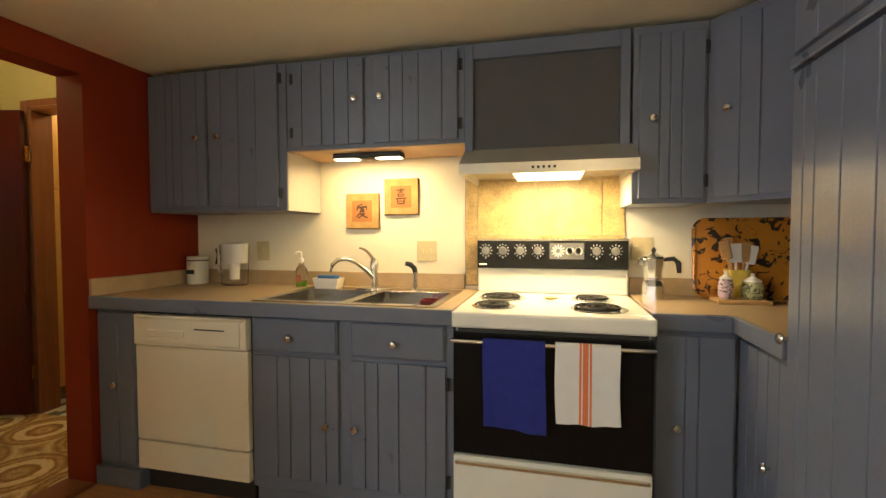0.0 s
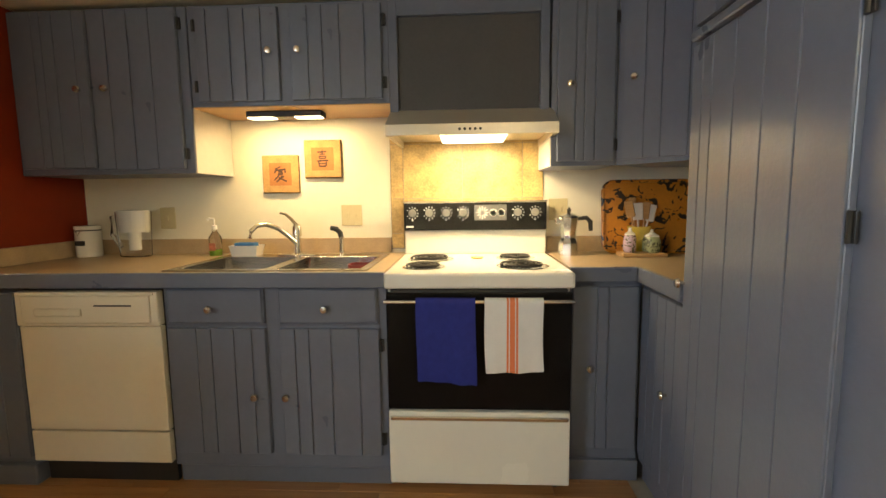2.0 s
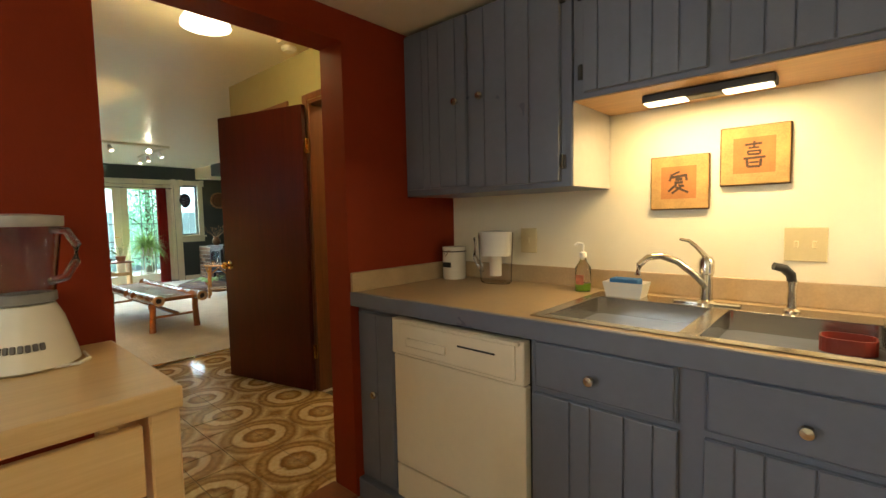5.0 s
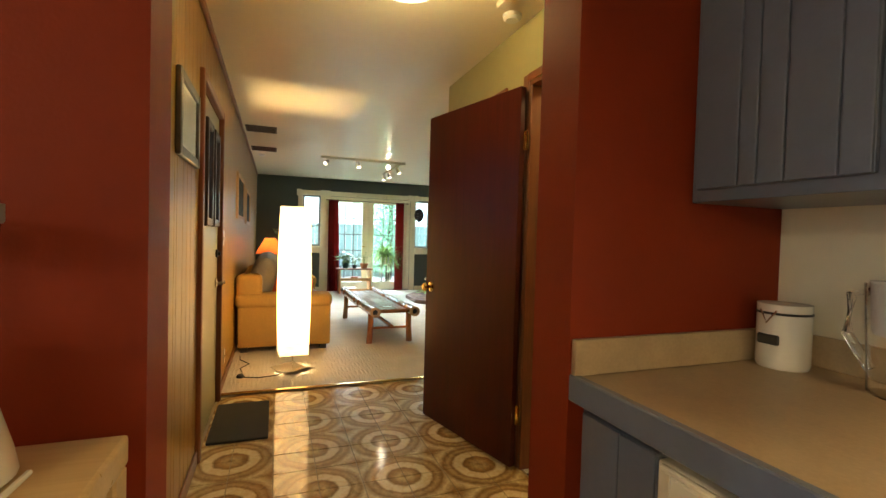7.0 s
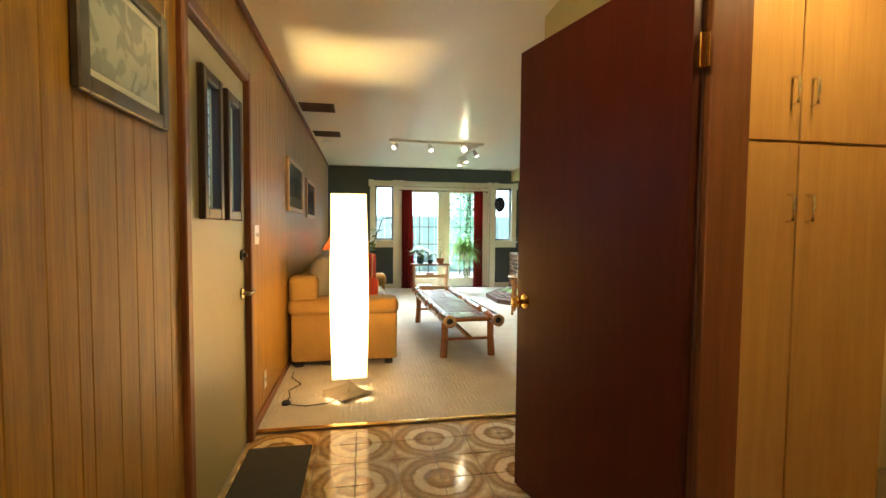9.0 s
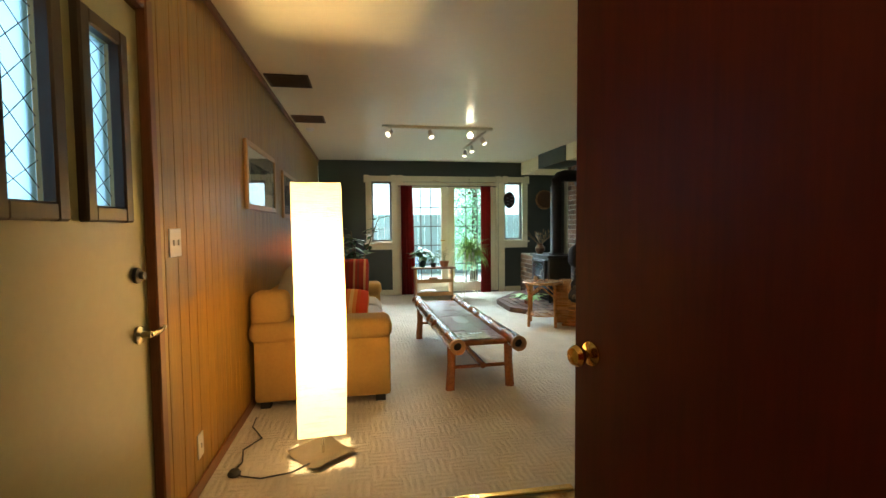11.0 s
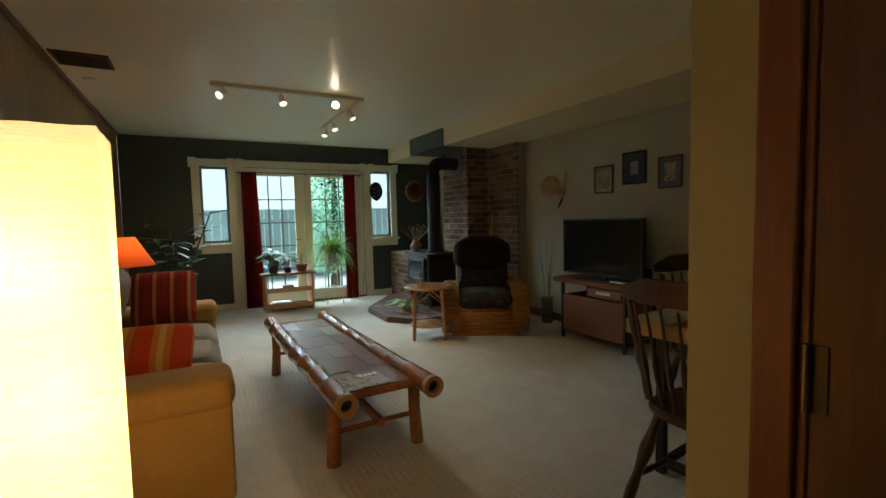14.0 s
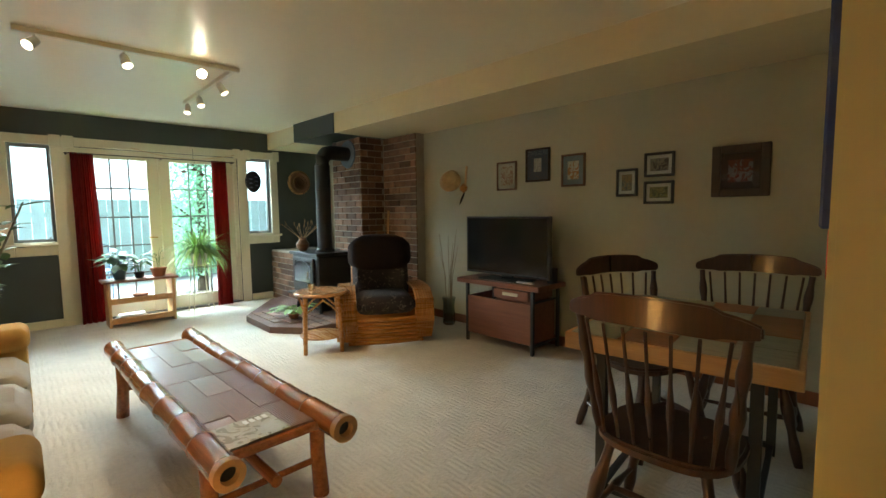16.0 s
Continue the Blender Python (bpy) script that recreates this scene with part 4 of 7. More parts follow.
towel("dish_towel", 0.166, 0.396, 0.505, 0.820, mat("blue_terry", (0.035, 0.045, 0.26), 0.95, vary=0.12, scale=40, bump=0.5, bump_scale=400, spec=0.1), "royal blue dish towel hanging on the oven bar", -0.02, 1.0)
STRIPE = mat("white_striped_cotton", (0.78, 0.77, 0.75), 0.9, vary=0.04, scale=20, bump=0.2, bump_scale=400, spec=0.1)
nt = STRIPE.node_tree
sx = nt.nodes.new("ShaderNodeSeparateXYZ")
nt.links.new(next(n for n in nt.nodes if n.type == "TEX_COORD").outputs["Object"], sx.inputs[0])
rp = nt.nodes.new("ShaderNodeValToRGB")
rp.color_ramp.interpolation = "CONSTANT"
while len(rp.color_ramp.elements) < 7:
    rp.color_ramp.elements.new(0.5)
for e, (p_, v_) in zip(rp.color_ramp.elements, ((0.0, 0), (0.513, 1), (0.521, 0), (0.525, 1), (0.543, 0), (0.547, 1), (0.555, 0))):
    e.position, e.color = p_, (v_, v_, v_, 1)
nt.links.new(sx.outputs[0], rp.inputs[0])
mx = nt.nodes.new("ShaderNodeMix")
mx.data_type = "RGBA"
pb = nt.nodes["Principled BSDF"]
nt.links.new(rp.outputs[0], mx.inputs[0])
nt.links.new(pb.inputs["Base Color"].links[0].from_socket, mx.inputs[6])
mx.inputs[7].default_value = (0.75, 0.22, 0.09, 1)
nt.links.new(mx.outputs[2], pb.inputs["Base Color"])
towel("dish_towel", 0.432, 0.655, 0.535, 0.820, STRIPE, "white dish towel with orange stripes on the oven bar", 0.008, 2.4)

# butcher block table with the blender
bt = thing("butcher_block_table", (-1.16, 0.937, 0), "pale maple butcher block table with a drawer", "table")
part("top", bx(-0.56, 0, -0.66, 0, 0.865, 0.912, 0.006, 2), MAPLE, bt)
for x, y in ((-0.05, -0.03), (-0.53, -0.03), (-0.05, -0.63), (-0.53, -0.63)):
    part("leg", bx(x - 0.028, x + 0.028, y - 0.028, y + 0.028, 0, 0.864, 0.004), MAPLE, bt)
df = part("drawer", bx(-0.04, -0.02, -0.59, -0.07, 0.70, 0.845, 0.003), MAPLE, bt)
part("apron", bx(-0.50, -0.08, -0.03, -0.012, 0.70, 0.86, 0.002), MAPLE, bt)
part("handle", tube(B(), [(-0.018, -0.27, 0.775), (0.008, -0.28, 0.775), (0.012, -0.33, 0.772), (0.008, -0.38, 0.775), (-0.018, -0.39, 0.775)], 0.007, 8), NICKEL, df, "curved nickel pull", smooth=True)
part("lower_shelf", bx(-0.54, -0.04, -0.64, -0.02, 0.22, 0.245, 0.003), MAPLE, bt)
bl = thing("blender", (-1.590, 0.745, 0.912), "white countertop blender with a clear jar", "blender", rz=42)
bl.scale = (0.95, 0.95, 0.95)
bm = lathe(B(), [(0.092, 0.0), (0.105, 0.008), (0.100, 0.035), (0.078, 0.12), (0.062, 0.155), (0.055, 0.158)], 32)
part("base", bm, WHITE, bl, smooth=True)
bm = B()
for i in range(7):
    box(bm, -0.005, 0.005, -0.004, 0.003, -0.009, 0.009, 0.002, 1, Matrix.Rotation(radians(60 - 8 * i), 4, "Z") @ Matrix.Translation((0, -0.094, 0.062)) @ pose(0, 0, 0, -14, 0, 0))
part("buttons", bm, mat("button_grey", (0.12, 0.11, 0.11), 0.5), bl, "row of small grey buttons")
bm = lathe(B(), [(0.060, 0.160), (0.064, 0.17), (0.086, 0.345), (0.083, 0.345), (0.058, 0.18), (0.0, 0.178)], 32)
jg = part("jar", bm, glass("smoky_jar", (0.80, 0.78, 0.80), 0.03), bl, "clear plastic jar", smooth=True)
jg.visible_shadow = False
part("handle", tube(B(), [(0.084, 0.0, 0.338), (0.12, 0.0, 0.335), (0.143, 0.0, 0.30), (0.138, 0.0, 0.26), (0.112, 0.0, 0.222), (0.072, 0.0, 0.212)], 0.010, 8), glass("smoky_handle", (0.78, 0.74, 0.76), 0.2), jg, smooth=True)
part("collar", lathe(B(), [(0.060, 0.158), (0.067, 0.162), (0.066, 0.185), (0.060, 0.187)], 28), mat("grey_collar", (0.20, 0.20, 0.21), 0.4), bl, smooth=True)
part("lid", lathe(B(), [(0.088, 0.346), (0.090, 0.35), (0.090, 0.372), (0.03, 0.378), (0, 0.378)], 28), mat("grey_lid", (0.42, 0.42, 0.43), 0.35), bl, "grey plastic lid", smooth=True)
part("cord", tube(B(), [(0.09, -0.03, 0.006), (0.125, 0.0, 0.005), (0.118, 0.045, 0.005), (0.06, 0.1, 0.005)], 0.0045, 6), WPL, bl)
# threshold, and a lower moulding at the foot of the pier
structure("threshold", bx(HX0 - 0.01, KX + 0.012, 0.955, 1.793, -0.001, 0.018, 0.006, 2), JAMB, "reddish wooden threshold in the doorway", "threshold")
# bowl fixture made up to carry the kitchen's fill lamp, never in view
dk = thing("kitchen_dome_light", (0.75, -0.60, ZK), "frosted bowl light added out of view to fill the kitchen", "lamp")
part("canopy", lathe(B(), [(0.07, 0), (0.07, -0.012), (0.012, -0.02), (0.012, -0.16)], 20), TRIM, dk, smooth=True)
part("bowl", lathe(B(), [(0.16, -0.16), (0.15, -0.20), (0.10, -0.25), (0.0, -0.265)], 24), mat("lit_frosted_bowl", (1.0, 0.86, 0.60), 0.4, glow=2.5), dk, "frosted glass bowl", smooth=True).visible_shadow = False

# ---- hall ----
# entry door with two leaded windows
TANP = mat("olive_tan_door_paint", (0.36, 0.34, 0.19), 0.35, vary=0.06, scale=3, bump=0.05, bump_scale=50)
OLDBRASS = mat("worn_brass", (0.42, 0.36, 0.24), 0.28, 1.0, vary=0.2, scale=20)
LEAD = mat("dark_leading", (0.03, 0.03, 0.032), 0.5, 0.4)
FROST = glass("frosted_leaded_glass", (0.45, 0.78, 1.0), 0.3)
DKFR = wood("dark_brown_frame_wood", (0.022, 0.010, 0.006), (0.045, 0.022, 0.012), 0.4, 2.0, "z")
ed = thing("entry_door", (ED1, YP - 0.055, 0), "tan painted entry door with two tall leaded windows", "door", kind="structure")
wd = ED1 - ED0
W_A, W_B, WZ0, WZ1 = (0.215, 0.385), (0.55, 0.72), 1.31, 1.84   # openings measured from the hinge side
bm = B()
for a, b, z0, z1 in ((0.004, W_A[0], 0.012, 2.02), (W_A[1], W_B[0], 0.012, 2.02), (W_B[1], wd - 0.004, 0.012, 2.02), (*W_A, 0.012, WZ0), (*W_A, WZ1, 2.02), (*W_B, 0.012, WZ0), (*W_B, WZ1, 2.02)):
    box(bm, -b, -a, 0.0, 0.044, z0, z1)
bmesh.ops.remove_doubles(bm, verts=bm.verts, dist=0.0001)
part("leaf", bm, TANP, ed)
for wi, (a, b) in enumerate((W_A, W_B)):
    fr = part("window_frame", box(box(box(box(B(), -b - 0.045, -b + 0.004, 0.03, 0.07, WZ0 - 0.045, WZ1 + 0.045, 0.006), -a - 0.004, -a + 0.045, 0.03, 0.07, WZ0 - 0.045, WZ1 + 0.045, 0.006), -b, -a, 0.031, 0.069, WZ1 - 0.004, WZ1 + 0.044, 0.006), -b, -a, 0.031, 0.069, WZ0 - 0.044, WZ0 + 0.004, 0.006), DKFR, ed, "dark brown window frame")
    g = part("pane", bx(-b + 0.004, -a - 0.004, 0.018, 0.022, WZ0 + 0.004, WZ1 - 0.004), FROST, ed, "rippled leaded glass")
    g.visible_shadow = False
    bm = B()
    for k in range(7):
        z0 = WZ0 + k * 0.09 - 0.05
        for s in (-1, 1):
            p0 = (-b if s > 0 else -a, 0.024, z0)
            p1 = (-a if s > 0 else -b, 0.024, z0 + 0.16)
            rod(bm, p0, p1, 0.0013, n=5)
    for v in bm.verts:
        v.co.z = min(max(v.co.z, WZ0), WZ1)
    part("leading", bm, LEAD, g, "diamond lead strips")
part("deadbolt", lathe(B(), [(0.028, 0), (0.028, 0.012), (0.014, 0.016), (0.014, 0.03), (0, 0.031)], 16, (-wd + 0.082, 0.044, 1.08), pose(0, 0, 0, -90, 0, 0)), BLACKM, ed, "dark deadbolt", smooth=True)
lv = part("lever_handle", lathe(B(), [(0.032, 0), (0.032, 0.008), (0.012, 0.014), (0.012, 0.045), (0, 0.046)], 18, (-wd + 0.082, 0.044, 0.87), pose(0, 0, 0, -90, 0, 0)), OLDBRASS, ed, "worn brass lever", smooth=True)
part("lever", tube(B(), [(-wd + 0.082, 0.085, 0.87), (-wd + 0.03, 0.092, 0.868), (-wd - 0.03, 0.088, 0.875)], 0.010, 8, (1, 1, 0.7)), OLDBRASS, lv, smooth=True)
for z in (0.25, 1.02, 1.8):
    part("hinge", bx(-0.02, 0.004, 0.0445, 0.050, z - 0.05, z + 0.05, 0.001), BLACKM, ed)
tagged(part("door_1_casing", box(box(box(B(), ED1 + 0.002, ED1 + 0.055, YP - 0.05, YP + 0.022, 0, EDZ + 0.055, 0.006), ED0 - 0.055, ED0 - 0.002, YP - 0.05, YP + 0.022, 0, EDZ + 0.055, 0.006), ED0 - 0.001, ED1 + 0.001, YP - 0.05, YP + 0.021, EDZ + 0.002, EDZ + 0.055, 0.006), JAMB), "stained wood casing round the entry door", "door casing", kind="structure")
lamp("sky_light_entry_door", "AREA", look((-4.01, YP - 0.14, 1.57), (-4.01, 3, 1.2)), 1.6, (0.62, 0.88, 1.0), 0.75, 0.55)

# inner door, standing open, with its frame
fr = thing("door_2_frame", (0, 0, 0), "stained wood frame of the inner doorway", "door frame", kind="structure")
part("jamb", bx(CD0 - 0.028, CD0, YH - 0.012, YH + 0.125, 0, 2.05, 0.003), JAMB, fr)
part("jamb", bx(CD1 - 0.001, CD1 + 0.02, YH - 0.012, YH + 0.125, 0, 2.05, 0.003), JAMB, fr)
part("head", bx(CD0 - 0.028, CD1 + 0.02, YH - 0.012, YH + 0.125, 2.0505, 2.075, 0.003), JAMB, fr)
part("casing", bx(CD0 - 0.085, CD0 - 0.0285, YH - 0.016, YH - 0.0005, 0, 2.12, 0.004), JAMB, fr)
part("casing", bx(CD1 + 0.0205, CD1 + 0.078, YH - 0.016, YH - 0.0005, 0, 2.12, 0.004), JAMB, fr)
part("casing", bx(CD0 - 0.028, CD1 + 0.02, YH - 0.016, YH - 0.0125, 2.076, 2.12, 0.001), JAMB, fr)
dr = thing("inner_door", (CD0 - 0.012, YH - 0.034, 0), "dark red-brown flush door standing wide open", "door", rz=14.7, kind="structure")
part("leaf", bx(-0.866, -0.004, -0.037, 0.0, 0.02, 2.04, 0.002), DOOR, dr)
for s, y in ((1, 0.0), (-1, -0.037)):
    part("knob", lathe(B(), [(0.032, 0), (0.032, 0.004), (0.012, 0.01), (0.011, 0.028), (0.024, 0.036), (0.028, 0.05), (0.022, 0.062), (0, 0.065)], 20, (-0.803, y, 0.905), pose(0, 0, 0, -90 * s, 0, 0)), BRASS, dr, "polished brass knob", smooth=True)
for z in (0.3, 1.76):
    bm = bx(-0.03, 0.022, -0.003, 0.0025, z - 0.05, z + 0.05, 0.001)
    rod(bm, (0.0, -0.006, z - 0.05), (0.0, -0.006, z + 0.05), 0.007, n=10)
    part("hinge", bm, BRASS, dr, "brass butt hinge")
# another closed door further along the same wall
SLAB = wood("brown_oak_door", (0.085, 0.036, 0.014), (0.16, 0.072, 0.028), 0.38, 2.4, "z", coat=0.2)
d3 = thing("door_3", (0, YH, 0), "closed brown oak door in a stained frame", "door", kind="structure")
part("casing", bx(-4.127, -4.066, -0.020, -0.0005, 0.0, 2.12, 0.005, 2), JAMB, d3)
part("jamb", bx(-4.0655, -4.052, -0.010, -0.0005, 0.0, 2.06, 0.002), JAMB, d3)
part("leaf", bx(-4.0485, -3.25, -0.014, -0.0005, 0.012, 2.03, 0.003), SLAB, d3, "brown oak door leaf")
part("casing", bx(-4.065, -3.25, -0.019, -0.0005, 2.062, 2.12, 0.004), JAMB, d3)
for z in (0.28, 1.00, 1.78):
    bm = bx(-4.048, -4.026, -0.0165, -0.0142, z - 0.05, z + 0.05, 0.0006)
    rod(bm, (-4.050, -0.020, z - 0.05), (-4.050, -0.020, z + 0.05), 0.006, n=10)
    part("hinge", bm, mat("dark_hinge_metal", (0.12, 0.09, 0.06), 0.35, 0.8), d3, "dark steel butt hinge")
# small room behind it
CLOSETW = wood("golden_birch_veneer", (0.42, 0.24, 0.075), (0.56, 0.34, 0.12), 0.35, 1.5, "z", coat=0.2)
cb = thing("closet_cupboard", (-3.20, 2.535, 0), "golden birch built-in cupboard with four doors", "cupboard")
part("body", bx(-0.44, -0.022, 0.0, 0.90, 0.06, 2.40), CLOSETW, cb)
for y0, y1 in ((0.02, 0.432), (0.437, 0.86)):
    for z0, z1 in ((0.07, 1.555), (1.565, 2.39)):
        dd = part("door", bx(-0.02, 0.0, y0, y1, z0, z1, 0.003), CLOSETW, cb)
        hy = y1 - 0.04 if y0 < 0.1 else y0 + 0.04
        hz = 1.32 if z0 < 1 else 1.74
        part("handle", tube(B(), [(0.0, hy, hz - 0.05), (0.025, hy, hz - 0.045), (0.028, hy, hz), (0.025, hy, hz + 0.045), (0.0, hy, hz + 0.05)], 0.006, 8), CHROME, dd, "bright curved handle", smooth=True)

# pictures on the panelling
def framed(x, y, z, w_, h_, fw_, fmat, label, art, mat_w=0.05, mat_col=(0.75, 0.72, 0.64), face=1, depth=0.022, group=""):
    """A framed picture on a wall; face +1 looks along +y, -1 along -y."""
    t = thing("framed_picture", (x, y, z), label, "picture", rz=180 if face > 0 else 0, group=group)
    a, b = w_ / 2, h_ / 2
    for q in ((-a, -a + fw_, -b, b), (a - fw_, a, -b, b)):
        part("frame_rail", bx(q[0], q[1], -depth, 0, q[2], q[3], 0.004), fmat, t)
    for z0, z1 in ((-b, -b + fw_), (b - fw_, b)):
        part("frame_rail", bx(-a + fw_ + 0.0003, a - fw_ - 0.0003, -depth * 0.98, 0, z0, z1, 0.004), fmat, t)
    part("mount", bx(-a + fw_ * 0.8, a - fw_ * 0.8, -0.008, -0.001, -b + fw_ * 0.8, b - fw_ * 0.8), mat("mount_card", mat_col, 0.8, vary=0.05), t)
    iw, ih = a - fw_ - mat_w, b - fw_ - mat_w
    if iw > 0.01 and ih > 0.01:
        part("print", bx(-iw, iw, -0.0095, -0.0082, -ih, ih), art, t)
    g = part("glazing", bx(-a + fw_, a - fw_, -0.0145, -0.0125, -b + fw_, b - fw_), GLASS, t)
    g.visible_shadow = False
    return t


def print_mat(name, c1, c2, scale=9):
    return patterned(name, c1, c2, scale, 0.5, 0.7)


SILV = mat("dark_silver_frame", (0.10, 0.095, 0.09), 0.35, 0.5, vary=0.25, scale=20)
framed(-2.345, YP + 0.001, 1.765, 0.40, 0.33, 0.028, BLACKM, "black-framed photograph on the panelled wall", print_mat("photo_green", (0.20, 0.24, 0.10), (0.42, 0.42, 0.30)), 0.05)
framed(-3.165, YP + 0.001, 1.715, 0.47, 0.35, 0.042, SILV, "dark-framed landscape photograph on the panelled wall", print_mat("photo_grey", (0.22, 0.25, 0.24), (0.42, 0.44, 0.40)), 0.02)
OAKF = wood("light_oak_frame", (0.42, 0.24, 0.10), (0.58, 0.37, 0.17), 0.4, 3.0, "z")
framed(-6.34, YP + 0.001, 1.605, 0.98, 0.47, 0.04, OAKF, "light wood framed photograph above the sofa", print_mat("photo_bw", (0.14, 0.15, 0.15), (0.36, 0.37, 0.36), 6), 0.10)
framed(-7.66, YP + 0.001, 1.565, 0.92, 0.455, 0.04, OAKF, "light wood framed picture above the sofa's far end", print_mat("photo_dark", (0.10, 0.10, 0.10), (0.34, 0.33, 0.30), 7), 0.09)
p = plate(-4.70, YP + 0.001, 1.185, 0.115, 0.118, "cream double switch plate on the panelling", "switch plate", 2, WPL)
p.matrix_world = pose(-4.70, YP + 0.001, 1.185, 0, 0, 180)
p = plate(-4.90, YP + 0.001, 0.225, 0.07, 0.115, "white wall outlet low on the panelling", "outlet", 1, WPL)
p.matrix_world = pose(-4.90, YP + 0.001, 0.225, 0, 0, 180)
# floor mat, metal strip, ceiling pieces
bm = bx(-4.38, -3.745, 0.79, 1.128, 0.0005, 0.014, 0.005)
tagged(part("door_mat", bm, mat("charcoal_mat", (0.035, 0.034, 0.033), 0.95, vary=0.2, scale=20, bump=0.6, bump_scale=200)), "charcoal ribbed door mat on the tiles", "mat")
tagged(part("carpet_strip", box(bx(HX1 - 0.02, HX1 + 0.02, YP, 2.50, 0.004, 0.016, 0.005), HX1 + 0.02, -4.26, 2.50, 2.535, 0.004, 0.016, 0.005), BRASS), "brass strip along the carpet's edge", "floor strip", kind="structure")
hd_ = thing("hall_dome_light", (-2.77, 1.66, ZC), "white glass dome light on the hall ceiling", "lamp")
part("canopy", lathe(B(), [(0.11, 0), (0.11, -0.02), (0.06, -0.03)], 24), TRIM, hd_, smooth=True)
gd = part("glass_shade", lathe(B(), [(0.06, -0.03), (0.085, -0.045), (0.12, -0.10), (0.125, -0.125), (0.11, -0.13)], 28), mat("lit_opal_glass", (1.0, 0.90, 0.66), 0.3, glow=4.0), hd_, "glowing opal glass shade", smooth=True)
gd.visible_shadow = False
tagged(part("ceiling_hatch_trim", bx(-2.95, -2.69, 2.165, 2.215, ZC - 0.03, ZC, 0.004), TRIM), "short cream trim board on the hall ceiling", "trim", kind="structure")
tagged(part("smoke_detector", lathe(B(), [(0.05, 0), (0.05, -0.018), (0.035, -0.03), (0, -0.031)], 20, (-3.03, 2.30, ZC)), WPL), "round white smoke detector on the hall ceiling", "detector")
tagged(part("smoke_detector", lathe(B(), [(0.05, 0), (0.05, -0.018), (0.035, -0.03), (0, -0.031)], 20, (-8.29, 0.93, ZC)), WPL), "round white detector on the living room ceiling", "detector")
VENT = mat("brown_vent_metal", (0.08, 0.045, 0.025), 0.5, 0.2)
for x in (-6.49, -7.79):
    v = thing("ceiling_vent", (x, 0.975, ZC), "brown slotted air vent in the ceiling", "vent")
    part("frame", box(box(box(box(B(), -0.15, -0.133, -0.165, 0.165, -0.012, 0), 0.133, 0.15, -0.165, 0.165, -0.012, 0), -0.133, 0.133, -0.165, -0.15, -0.012, 0), -0.133, 0.133, 0.15, 0.165, -0.012, 0), VENT, v)
    part("backing", bx(-0.133, 0.133, -0.15, 0.15, -0.004, -0.001), BLACKM, v)
    for k in range(9):
        part("slat", bx(-0.122 + k * 0.0292, -0.113 + k * 0.0292, -0.149, 0.149, -0.011, -0.005), VENT, v)

# ---- living room ----
# paper floor lamp
pl = thing("paper_floor_lamp", (-5.13, 1.31, 0.008), "tall lit rice-paper column lamp on a metal base", "floor lamp")
bm = B()
n = 14
gr = []
for j in range(n + 1):
    f = j / n
    z = 0.155 + f * 1.305
    s = 0.121 + 0.006 * math.sin(f * 3.1)
    tw = radians(4 + 3 * math.sin(f * 4.0))
    row = []
    for k in range(24):
        a = k / 24 * 4
        side, u = int(a), a % 1 * 2 - 1
        c_ = [(u, -1), (1, u), (-u, 1), (-1, -u)][side]
        x, y = c_[0] * s * (1 + 0.004 * math.sin(9 * f + k)), c_[1] * s * (1 + 0.004 * math.cos(7 * f + 2 * k))
        row.append(bm.verts.new((x * math.cos(tw) - y * math.sin(tw), x * math.sin(tw) + y * math.cos(tw), z + 0.0012 * math.sin(k * 2.1 + j))))
    gr.append(row)
for a, b in zip(gr, gr[1:]):
    for k in range(24):
        bm.faces.new((a[k], a[(k + 1) % 24], b[(k + 1) % 24], b[k]))
sh = part("paper_shade", bm, PAPER, pl, "glowing crinkled rice paper", smooth=True)
part("pole", rod(B(), (0, 0, 0.015), (0, 0, 1.06), 0.008, n=8), NICKEL, pl)
bm = B()
gr = []
for i in range(9):
    gr.append([bm.verts.new(((i / 8 - 0.5) * 0.27, (j / 8 - 0.5) * 0.27, 0.004 + 0.055 * (abs(i / 8 - 0.5) ** 2 + 0 * j) * 2 - 0.0)) for j in range(9)])
for i in range(8):
    for j in range(8):
        bm.faces.new((gr[i][j], gr[i + 1][j], gr[i + 1][j + 1], gr[i][j + 1]))
bmesh.ops.solidify(bm, geom=bm.faces[:], thickness=0.006)
bs = part("base", bm, mat("pewter_plate", (0.30, 0.25, 0.18), 0.4, 0.8, vary=0.1), pl, "curved square metal base plate", smooth=True)
bs.matrix_local = pose(0, 0, 0.0, 0, 0, 40)
part("bulb", lathe(B(), [(0.0, 1.06), (0.03, 1.09), (0.036, 1.13), (0.02, 1.18), (0.0, 1.185)], 16), mat("lit_bulb", (1.0, 0.78, 0.45), 0.4, glow=12), pl).visible_shadow = False
cd = [(0.10, -0.06, 0.012), (0.17, -0.14, 0.01), (0.20, -0.28, 0.01), (0.16, -0.38, 0.01), (0.11, -0.43, 0.012), (0.02, -0.41, 0.01), (-0.12, -0.44, 0.01), (-0.25, -0.37, 0.01), (-0.42, -0.46, 0.01), (-0.6, -0.47, 0.01)]
sm = []
for a, b in zip(cd, cd[1:]):
    for k in range(4):
        sm.append(Vector(a).lerp(Vector(b), k / 4))
part("cord", tube(B(), sm, 0.004, 6), BLACKM, pl, "black cord lying on the carpet")
part("foot_switch", lathe(B(), [(0.03, 0.0), (0.032, 0.01), (0.022, 0.024), (0, 0.027)], 16, (0.13, -0.42, 0.004)), BLACKM, pl, smooth=True)


